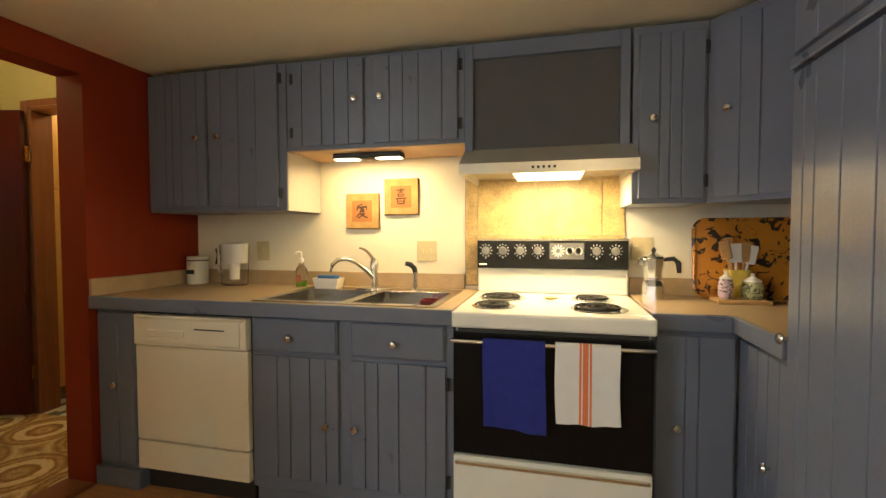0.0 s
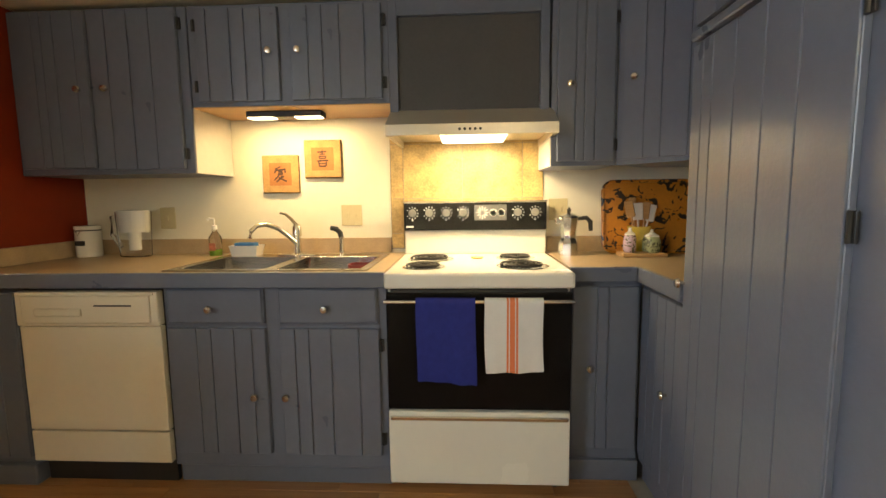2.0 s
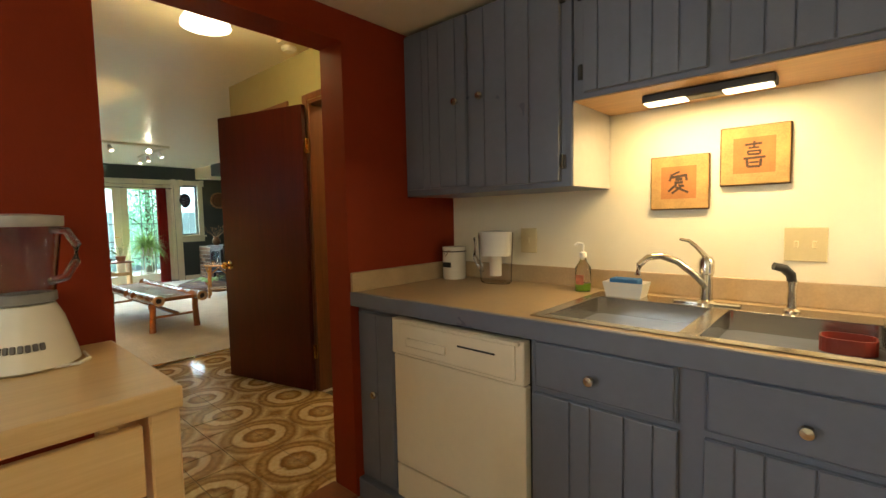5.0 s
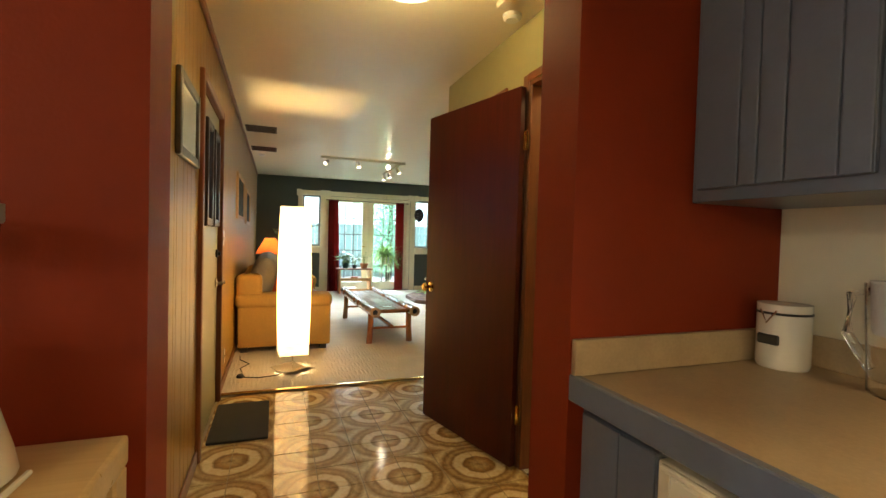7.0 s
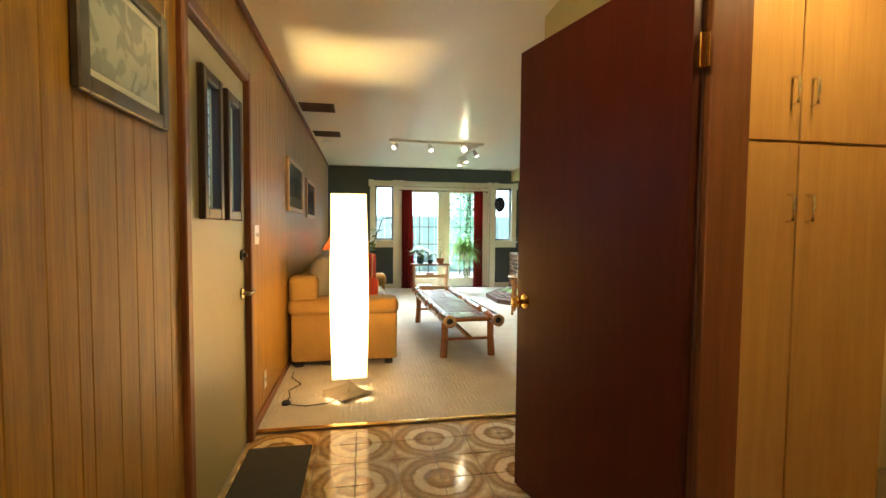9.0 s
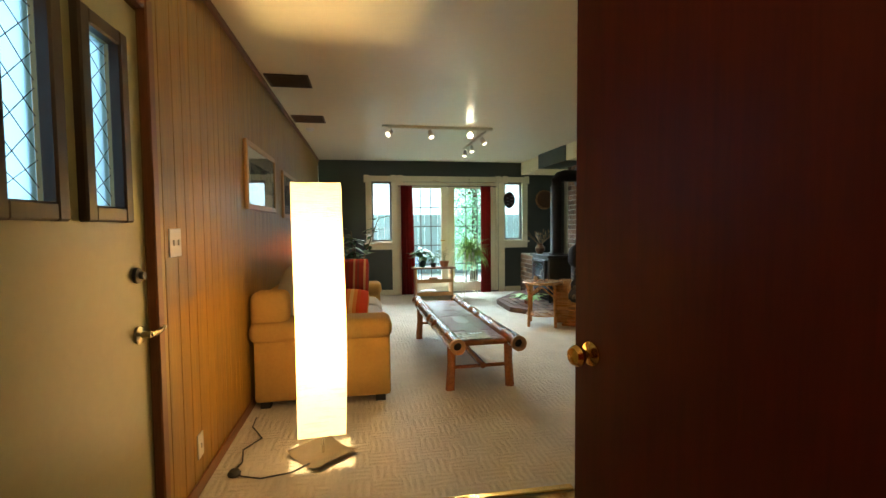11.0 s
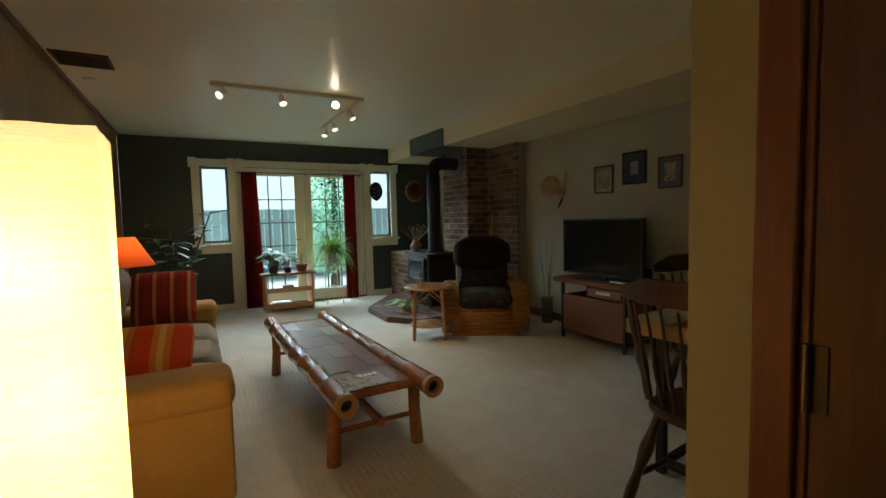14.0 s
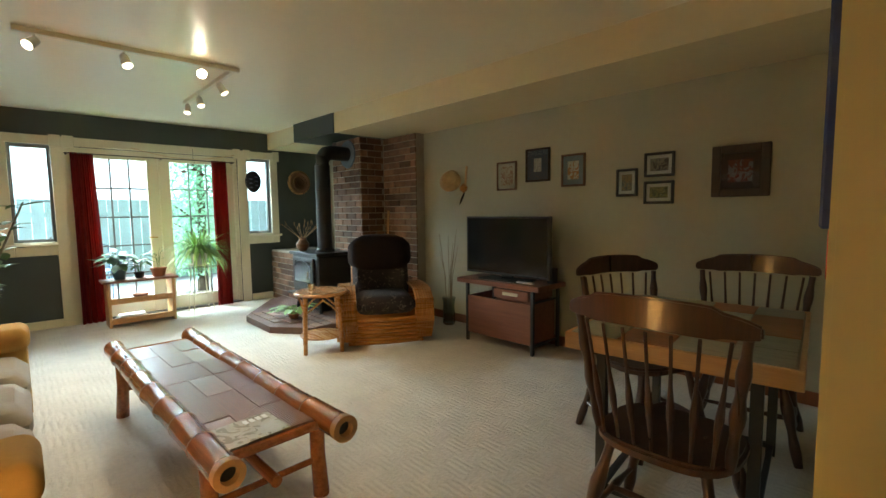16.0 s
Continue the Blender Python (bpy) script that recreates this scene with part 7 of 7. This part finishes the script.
part("tassel", bx(-0.028, -0.008, -0.015, 0.015, -0.56, -0.481, 0.003), mat("red_tassel", (0.35, 0.03, 0.02), 0.9), bn, "red tassel")

# dining table with a slate-tile top
dt = thing("dining_table", (-5.205, 3.405, 0.008), "wooden dining table with a stone tile top", "table", rz=7)
for a in ((0, 0.81, 0, 0.018), (0, 0.81, 1.052, 1.07), (0, 0.018, 0.0185, 1.0515), (0.792, 0.81, 0.0185, 1.0515)):
    part("edge_board", bx(a[0], a[1], a[2], a[3], 0.672, 0.742, 0.005, 2), PINE, dt, "thick honey-coloured wooden edge")
part("underlay", bx(0.0185, 0.7915, 0.0185, 1.0515, 0.690, 0.733), MORTAR, dt, "grey grout bed")
SL = [mat("slate_grey_tile", (0.34, 0.35, 0.28), 0.5, vary=0.25, scale=9, bump=0.25, bump_scale=35, stretch=(1, 4, 1), island=0.25), mat("rust_slate_tile", (0.32, 0.135, 0.06), 0.5, vary=0.3, scale=9, bump=0.25, bump_scale=35, stretch=(1, 4, 1), island=0.2)]
for i in range(4):
    for j in range(5):
        x0, y0 = 0.021 + i * 0.1925, 0.021 + j * 0.2062
        part("tile", bx(x0, x0 + 0.187, y0, y0 + 0.2005, 0.7335, 0.7435 + 0.001 * ((i * 3 + j) % 3), 0.002), SL[(i + j * 2 + (j == 3)) % 3 == 1], dt)
for x in (0.13, 0.68):
    for y in (0.10, 0.97):
        part("leg", bx(x - 0.02, x + 0.02, y - 0.02, y + 0.02, 0, 0.6715, 0.002), BLACKM, dt, "black metal leg")
    part("stretcher", bx(x - 0.012, x + 0.012, 0.1205, 0.9495, 0.035, 0.06), BLACKM, dt)
for y in (0.10, 0.97):
    part("stretcher", bx(0.1505, 0.6595, y - 0.012, y + 0.012, 0.035, 0.06), BLACKM, dt)


def turned(bm, a, b, r, beads=3):
    a, b = Vector(a), Vector(b)
    d = b - a
    prof = []
    n = 16
    for i in range(n + 1):
        f = i / n
        w_ = 0.75 + 0.25 * math.sin(f * math.pi) + 0.22 * math.sin(f * math.pi * 2 * beads) * (0.3 + 0.7 * math.sin(f * math.pi))
        prof.append((r * max(0.45, w_), f * d.length))
    m_ = Matrix.Translation(a) @ d.to_track_quat("Z", "Y").to_matrix().to_4x4()
    rings = lathe(B(), prof, 10)
    bmesh.ops.transform(rings, verts=rings.verts, matrix=m_)
    me = bpy.data.meshes.new("turning")
    rings.to_mesh(me)
    rings.free()
    bm.from_mesh(me)
    bpy.data.meshes.remove(me)
    return bm


def captain_chair(at, rz, label):
    """A spindle-back chair that faces its own +y."""
    c_ = thing("dining_chair", at, label, "chair", rz=rz, group="chairs round the dining table")
    out = []
    for k in range(28):
        a = k / 28 * 6.283
        x, y = math.cos(a), math.sin(a)
        out.append((0.235 * math.copysign(abs(x) ** 0.7, x), 0.215 * math.copysign(abs(y) ** 0.7, y)))
    bm = slab(B(), out, 0.415, 0.455)
    bmesh.ops.bevel(bm, geom=[e for e in bm.edges if abs(e.verts[0].co.z - e.verts[1].co.z) < 1e-5], offset=0.012, segments=3, affect="EDGES")
    part("seat", bm, DARKWOOD, c_, smooth=True)
    feet = []
    for x in (-1, 1):
        for y in (-1, 1):
            p0, p1 = (0.245 * x, 0.235 * y, 0.0), (0.155 * x, 0.145 * y, 0.416)
            part("leg", turned(B(), p0, p1, 0.024, 2), DARKWOOD, c_, smooth=True)
    for x in (-1, 1):
        part("stretcher", turned(B(), (0.215 * x, -0.20, 0.14), (0.215 * x, 0.20, 0.14), 0.014, 2), DARKWOOD, c_, smooth=True)
    part("stretcher", turned(B(), (-0.21, 0.0, 0.145), (0.21, 0.0, 0.145), 0.014, 2), DARKWOOD, c_, smooth=True)
    for k in range(7):
        u = k / 6 * 2 - 1
        p0 = (0.175 * u, -0.165 - 0.025 * (1 - u * u), 0.452)
        p1 = (0.225 * u, -0.215 - 0.055 * (1 - u * u), 0.875)
        n = 12
        pts = [Vector(p0).lerp(Vector(p1), i / n) for i in range(n + 1)]
        tp = [0.7 + 0.9 * math.exp(-((i / n - 0.38) / 0.16) ** 2) for i in range(n + 1)]
        part("spindle", tube(B(), pts, 0.0085, 8, tp), DARKWOOD, c_, smooth=True)
    for x in (-1, 1):
        part("back_post", turned(B(), (0.215 * x, -0.125, 0.452), (0.262 * x, -0.195, 0.885), 0.020, 3), DARKWOOD, c_, smooth=True)
    bm = B()
    rows = []
    for i in range(21):
        u = i / 20 * 2 - 1
        x = 0.298 * u
        y = -0.20 - 0.065 * (1 - u * u)
        hh = 0.052 * (0.45 + 0.55 * (1 - abs(u) ** 5)) + 0.012 * (abs(u) < 0.62)
        zc = 0.905 + 0.02 * (1 - u * u)
        rows.append([bm.verts.new((x, y + dy, zc + dz)) for dy, dz in ((-0.012, -hh * 0.6), (0.012, -hh * 0.6), (0.010, hh), (-0.012, hh))])
    for a, b in zip(rows, rows[1:]):
        for k in range(4):
            bm.faces.new((a[k], a[(k + 1) % 4], b[(k + 1) % 4], b[k]))
    bm.faces.new(rows[0])
    bm.faces.new(rows[-1])
    bmesh.ops.recalc_face_normals(bm, faces=bm.faces)
    bmesh.ops.bevel(bm, geom=[e for e in bm.edges if len(e.link_faces) == 2 and e.calc_face_angle(0) > 0.8], offset=0.006, segments=2, affect="EDGES")
    part("crest_rail", bm, DARKWOOD, c_, "broad curved top rail", smooth=True)
    return c_


ch = captain_chair((-4.765, 3.41, 0.008), 2, "dark-stained spindle-back dining chair drawn up to the table")
copy_thing(ch, pose(-5.20, 4.20, 0.008, 0, 0, -112))
copy_thing(ch, pose(-4.80, 4.60, 0.008, 0, 0, 188))

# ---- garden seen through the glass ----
# the pale cyan base stands for daylight glare and haze on the boards
FENCE = mat("glare_tinted_fence_boards", (0.62, 0.76, 0.78), 0.8, vary=0.15, scale=4, island=0.1)
fn = thing("garden_fence", (-15.2, 0, -0.21), "board fence behind the garden doors, coloured pale to look glared out", "fence")
fm = bpy.data.meshes.new("fence_board")
_b = bx(-0.012, 0.012, -0.088, 0.088, 0, 1.78, 0.004)
_b.to_mesh(fm)
_b.free()
fm.materials.append(FENCE)
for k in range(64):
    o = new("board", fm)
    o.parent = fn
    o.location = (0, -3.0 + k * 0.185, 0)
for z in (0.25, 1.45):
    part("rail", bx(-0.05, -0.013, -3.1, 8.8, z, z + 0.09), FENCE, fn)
structure("patio", bx(-14.6, XF - 0.14, -2.5, 8.5, -0.2095, -0.02), mat("patio_concrete", (0.50, 0.49, 0.46), 0.85, vary=0.12, scale=4, bump=0.3), "pale concrete patio outside the garden doors", "patio")
BD = bpy.data.materials.new("pale_sky_glow")
BD.use_nodes = True
_bp = BD.node_tree.nodes["Principled BSDF"]
_bp.inputs["Base Color"].default_value = (0.8, 0.9, 1.0, 1)
_bp.inputs["Emission Color"].default_value = (0.78, 0.93, 1.0, 1)
_bp.inputs["Emission Strength"].default_value = 2.2
structure("backdrop", bx(-17.2, -17, -14, 20, -0.21, 9), BD, "bright hazy sky beyond the garden", "backdrop")
tr_ = thing("garden_tree", (-12.2, 3.86, -0.02), "leafy green garden tree beyond the glass", "tree")
rnd = random.Random(17)
bm = B()
tube(bm, [(0, 0, 0), (0.05, 0.02, 0.9), (-0.03, 0.05, 1.8), (0.02, 0.0, 3.0)], 0.07, 8, (1.3, 1, 0.8, 0.4))
for k in range(9):
    a, z = rnd.random() * 6.28, rnd.uniform(0.6, 2.6)
    tube(bm, [(0, 0, z), (0.25 * math.cos(a), 0.25 * math.sin(a), z + 0.25), (0.42 * math.cos(a), 0.42 * math.sin(a), z + 0.35)], 0.025, 5, (1, 0.7, 0.3))
part("trunk", bm, mat("tree_bark", (0.12, 0.09, 0.06), 0.9, vary=0.3), tr_)
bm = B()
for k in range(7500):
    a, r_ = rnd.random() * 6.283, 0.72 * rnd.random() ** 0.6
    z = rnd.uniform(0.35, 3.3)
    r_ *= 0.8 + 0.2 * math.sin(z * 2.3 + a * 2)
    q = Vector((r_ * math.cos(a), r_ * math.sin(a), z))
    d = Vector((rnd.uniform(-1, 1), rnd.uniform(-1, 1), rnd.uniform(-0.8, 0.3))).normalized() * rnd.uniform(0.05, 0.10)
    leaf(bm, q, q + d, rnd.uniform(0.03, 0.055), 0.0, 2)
# leaf green paled towards cyan, so skylight is part of its colour
part("crown", bm, mat("skylit_pale_leaf", (0.34, 0.60, 0.42), 0.6, vary=0.5, scale=8), tr_, kind="stuff")
pc = thing("patio_chair", (-12.9, 2.55, -0.02), "small blue-grey metal garden chair on the patio", "chair")
PCM = mat("blue_grey_metal", (0.16, 0.24, 0.34), 0.5, 0.3)
part("seat", bx(-0.2, 0.2, -0.2, 0.2, 0.42, 0.44, 0.005), PCM, pc)
part("backrest", tube(B(), [(-0.2, -0.2, 0.44), (-0.22, -0.2, 0.80), (-0.22, 0, 0.88), (-0.22, 0.2, 0.80), (-0.2, 0.2, 0.44)], 0.012, 6), PCM, pc)
for x in (-0.18, 0.18):
    for y in (-0.18, 0.18):
        part("leg", rod(B(), (x, y, 0), (x, y, 0.42), 0.011, n=6), PCM, pc)

# ---- pieces of walls and floors ----
meshes = {}


def piece(name, key, make, material, parent, loc, rz=0.0):
    """An object of its own on a mesh that alike pieces share."""
    if key not in meshes:
        me = bpy.data.meshes.new(name)
        b_ = make()
        b_.to_mesh(me)
        b_.free()
        me.materials.append(material)
        meshes[key] = me
    o = new(name, meshes[key])
    o.parent = parent
    o.matrix_local = pose(*loc, 0, 0, rz)
    return o


# wall panelling boards, with crown moulding and baseboard
rnd = random.Random(4)
x = HX0 - 0.002
widths = (0.10, 0.075, 0.125, 0.10, 0.05)
k = 0
while x > XF + 0.06:
    w_ = widths[(k * 3 + k // 4) % 5]
    if x > ED1 + 0.055 > x - w_:
        w_ = max(0.03, x - ED1 - 0.056)
    if x > ED0 - 0.055 > x - w_:
        w_ = max(0.03, x - ED0 + 0.054)
    w_ = min(w_, x - XF - 0.002)
    z0 = EDZ + 0.057 if (x - w_ / 2 < ED1 + 0.05 and x - w_ / 2 > ED0 - 0.05) else 0.0
    hh = ZC - z0 - 0.001
    piece("panel_board", ("pb", round(w_, 3), round(hh, 3)), lambda w_=w_, hh=hh: bx(-w_ + 0.0016, 0, -0.0075, 0, 0, hh, 0.0022), PANEL, pw, (x, YP, z0))
    x -= w_
    k += 1
structure("crown_moulding", bx(XF + 0.001, HX0 - 0.001, YP + 0.0005, YP + 0.022, ZC - 0.045, ZC - 0.001, 0.006, 2), JAMB, "stained wood moulding along the panelled wall", "moulding")
structure("baseboard_panelled", bx(XF + 0.02, ED0 - 0.057, YP + 0.0005, YP + 0.012, 0.009, 0.075, 0.004), JAMB, "stained baseboard under the panelling", "baseboard")
structure("baseboard_hall", bx(ED1 + 0.057, HX0 - 0.001, YP + 0.0005, YP + 0.012, 0.001, 0.075, 0.004), JAMB, "stained baseboard in the hall", "baseboard")
structure("casing_opening_edge", bx(-4.247, -4.2405, YH + 0.004, YH + 0.115, 0.009, ZC - 0.001), HALLW, "painted end of the hall wall", "wall")

# hall tiles: four of them make one ring motif
TILE = mat("patterned_hall_tile", (0.55, 0.42, 0.22), 0.10, vary=0.12, scale=9, bump=0.03, bump_scale=20)
nt = TILE.node_tree
g = nt.nodes.new("ShaderNodeNewGeometry")


def mth(op, a, b=None, c_=None):
    n = nt.nodes.new("ShaderNodeMath")
    n.operation = op
    for i, v in enumerate((a, b, c_)):
        if v is None:
            continue
        if isinstance(v, (int, float)):
            n.inputs[i].default_value = v
        else:
            nt.links.new(v, n.inputs[i])
    return n.outputs[0]


T0X, T0Y, TS = -4.58, 1.158, 0.212
sx = nt.nodes.new("ShaderNodeSeparateXYZ")
nt.links.new(g.outputs["Position"], sx.inputs[0])
ux = mth("SUBTRACT", mth("FRACT", mth("DIVIDE", mth("ADD", sx.outputs[0], -T0X + 40 * TS), 2 * TS)), 0.5)
uy = mth("SUBTRACT", mth("FRACT", mth("DIVIDE", mth("ADD", sx.outputs[1], -T0Y + 40 * TS), 2 * TS)), 0.5)
nz = nt.nodes.new("ShaderNodeTexNoise")
nz.inputs["Scale"].default_value, nz.inputs["Detail"].default_value = 26, 3
nt.links.new(g.outputs["Position"], nz.inputs[0])
rad = mth("ADD", mth("SQRT", mth("ADD", mth("MULTIPLY", ux, ux), mth("MULTIPLY", uy, uy))), mth("MULTIPLY", mth("SUBTRACT", nz.outputs[0], 0.5), 0.05))
ang = mth("MULTIPLY", mth("ADD", mth("SINE", mth("MULTIPLY", mth("ARCTAN2", uy, ux), 8.0)), 1.0), 0.004)
rad = mth("ADD", rad, ang)
rp = nt.nodes.new("ShaderNodeValToRGB")
cols = ((0.0, (0.28, 0.16, 0.06)), (0.07, (0.56, 0.42, 0.21)), (0.15, (0.36, 0.22, 0.09)), (0.20, (0.25, 0.14, 0.05)), (0.235, (0.76, 0.64, 0.40)), (0.33, (0.74, 0.60, 0.36)), (0.36, (0.28, 0.16, 0.06)), (0.41, (0.48, 0.34, 0.16)), (0.47, (0.28, 0.165, 0.065)), (0.54, (0.68, 0.54, 0.31)), (0.66, (0.32, 0.19, 0.075)))
while len(rp.color_ramp.elements) < len(cols):
    rp.color_ramp.elements.new(0.5)
for e, (p_, c_) in zip(rp.color_ramp.elements, cols):
    e.position, e.color = p_, (*c_, 1)
nt.links.new(rad, rp.inputs[0])
mx = nt.nodes.new("ShaderNodeMix")
mx.data_type, mx.blend_type = "RGBA", "OVERLAY"
mx.inputs[0].default_value = 0.6
nz2 = nt.nodes.new("ShaderNodeTexNoise")
nz2.inputs["Scale"].default_value, nz2.inputs["Detail"].default_value, nz2.inputs["Distortion"].default_value = 32, 2, 1.2
nt.links.new(g.outputs["Position"], nz2.inputs[0])
nt.links.new(rp.outputs[0], mx.inputs[6])
nt.links.new(nz2.outputs[0], mx.inputs[7])
nt.links.new(mx.outputs[2], nt.nodes["Principled BSDF"].inputs["Base Color"])
ftile = thing("floor_hall", (0, 0, 0), "glossy brown and cream ring-patterned hall tiles", "floor", kind="structure")
for i in range(0, 13):
    for j in range(-2, 7):
        x0, y0 = T0X + i * TS, T0Y + j * TS
        x1, y1 = min(x0 + TS, HX0 - 0.005), min(y0 + TS, 2.52 if x0 < -4.3 else YH - 0.001)
        ya = max(y0, YP + 0.001)
        if x1 - x0 < 0.03 or y1 - ya < 0.02:
            continue
        w_, h_ = x1 - x0 - 0.004, y1 - ya - 0.004
        piece("tile", ("ft", round(w_, 3), round(h_, 3)), lambda w_=w_, h_=h_: bx(0, w_, 0, h_, -0.0035, 0.0, 0.0012), TILE, ftile, (x0 + 0.002, ya + 0.002, rnd.uniform(-0.0004, 0.0004)))
# chequered closet floor
fcl = thing("floor_closet", (0, 0, 0), "small black and white tiles in the closet", "floor", kind="structure")
BWT = (mat("white_floor_tile", (0.72, 0.70, 0.66), 0.3), mat("black_floor_tile", (0.03, 0.03, 0.03), 0.3))
for i in range(14):
    for j in range(16):
        c_ = 1 if (i * 7 + j * 3) % 5 in (0, 2) else 0
        piece("tile", ("ct", c_), lambda: bx(0, 0.046, 0, 0.046, -0.0035, 0.0), BWT[c_], fcl, (-3.18 + i * 0.05, YH + 0.01 + j * 0.05, 0))
# oak boards in the kitchen
fok = thing("floor_kitchen", (0, 0, 0), "warm oak strip floor in the kitchen", "floor", kind="structure")
for r_ in range(34):
    y0 = 1.98 - r_ * 0.083
    x = KX + 0.013 - 0.3 * ((r_ * 7) % 5) / 5
    while x < 1.05:
        x0, x1 = max(x, KX + 0.013), min(x + 0.9, 1.05)
        if x1 - x0 > 0.05:
            w_ = x1 - x0 - 0.0015
            piece("floorboard", ("ok", round(w_, 2)), lambda w_=w_: bx(0, round(w_, 2) - 0.001, 0, 0.0815, -0.0115, 0, 0.001), OAK, fok, (x0, y0, 0))
        x += 0.9
# splash tiles behind the stove
STILE = mat("mottled_gold_tile", (0.52, 0.37, 0.15), 0.35, vary=0.42, scale=11, bump=0.08, bump_scale=60, island=0.06)
spl = thing("stove_splash", (0, YK, 0), "mottled gold stone tiles behind the stove", "tiles", kind="structure")
part("grout", bx(-0.04, 0.772, -0.004, -0.0008, 0.945, 1.60), MORTAR, spl)
xs, zs = (-0.038, 0.03, 0.345, 0.66, 0.77), (0.95, 1.03, 1.215, 1.50, 1.595)
for a, b in zip(xs, xs[1:]):
    for c_, d in zip(zs, zs[1:]):
        piece("tile", ("st", a, c_), lambda a=a, b=b, c_=c_, d=d: bx(0.0015, b - a - 0.0015, -0.010, -0.0042, 0.0015, d - c_ - 0.0015, 0.0015), STILE, spl, (a, 0, c_))
# bricks
def bricks(parent, x0, x1, y, z0, z1, along, seed, rz=0.0, offset=0.004):
    """Courses of stretchers on a face; along is the face's start corner, turned by rz."""
    rnd_ = random.Random(seed)
    L, H, J = 0.205, 0.068, 0.010
    z, row = z0 + 0.004, 0
    while z + 0.02 < z1:
        hh = min(H, z1 - z)
        u = x0 - (0.5 * (L + J) if row % 2 else 0)
        while u < x1:
            a, b = max(u, x0), min(u + L, x1)
            if b - a > 0.03:
                ww = round(b - a, 3)
                q = pose(0, 0, 0, 0, 0, rz) @ Vector((a, -rnd_.uniform(0.0, 0.003), 0))
                piece("brick", ("bk", ww, round(hh, 3)), lambda ww=ww, hh=hh: bx(0, ww, -0.008, 0.012, 0, hh, 0.003), BRICK, parent, (along[0] + q.x, along[1] + q.y, z), rz)
            u += L + J
        z += H + J
        row += 1


bricks(chim, 0, CHA[1] - CHA[0], 0, 0, 2.183, (CHA[0], CHA[2]), 1)
bricks(chim, 0, CHB[2] - CHA[2] - 0.01, 0, 0, 2.183, (CHA[1], CHA[2]), 2, 90)
bricks(chim, 0.02, CHB[1] - CHB[0], 0, 0, 2.183, (CHB[0], CHB[2]), 3)
bricks(lowb, 0, CHA[0] + 10.795, 0, 0, 0.72, (-10.80, 4.45), 4)
bricks(lowb, 0, 0.39, 0, 0, 0.72, (CHA[0] - 0.005, 4.45), 5, 90)
for i in range(7):
    for j in range(5):
        bxx, byy = -9.60 + i * 0.165, 3.68 + j * 0.112
        if bxx + 0.15 < -8.5 - (0.35 if j < 2 else 0.0) + 0.1 * j and bxx > -9.75 + 0.0 * j:
            piece("brick", ("hb",), lambda: bx(0, 0.155, 0, 0.102, -0.02, 0.008, 0.003), BRICK, hearth, (bxx, byy, 0.07))
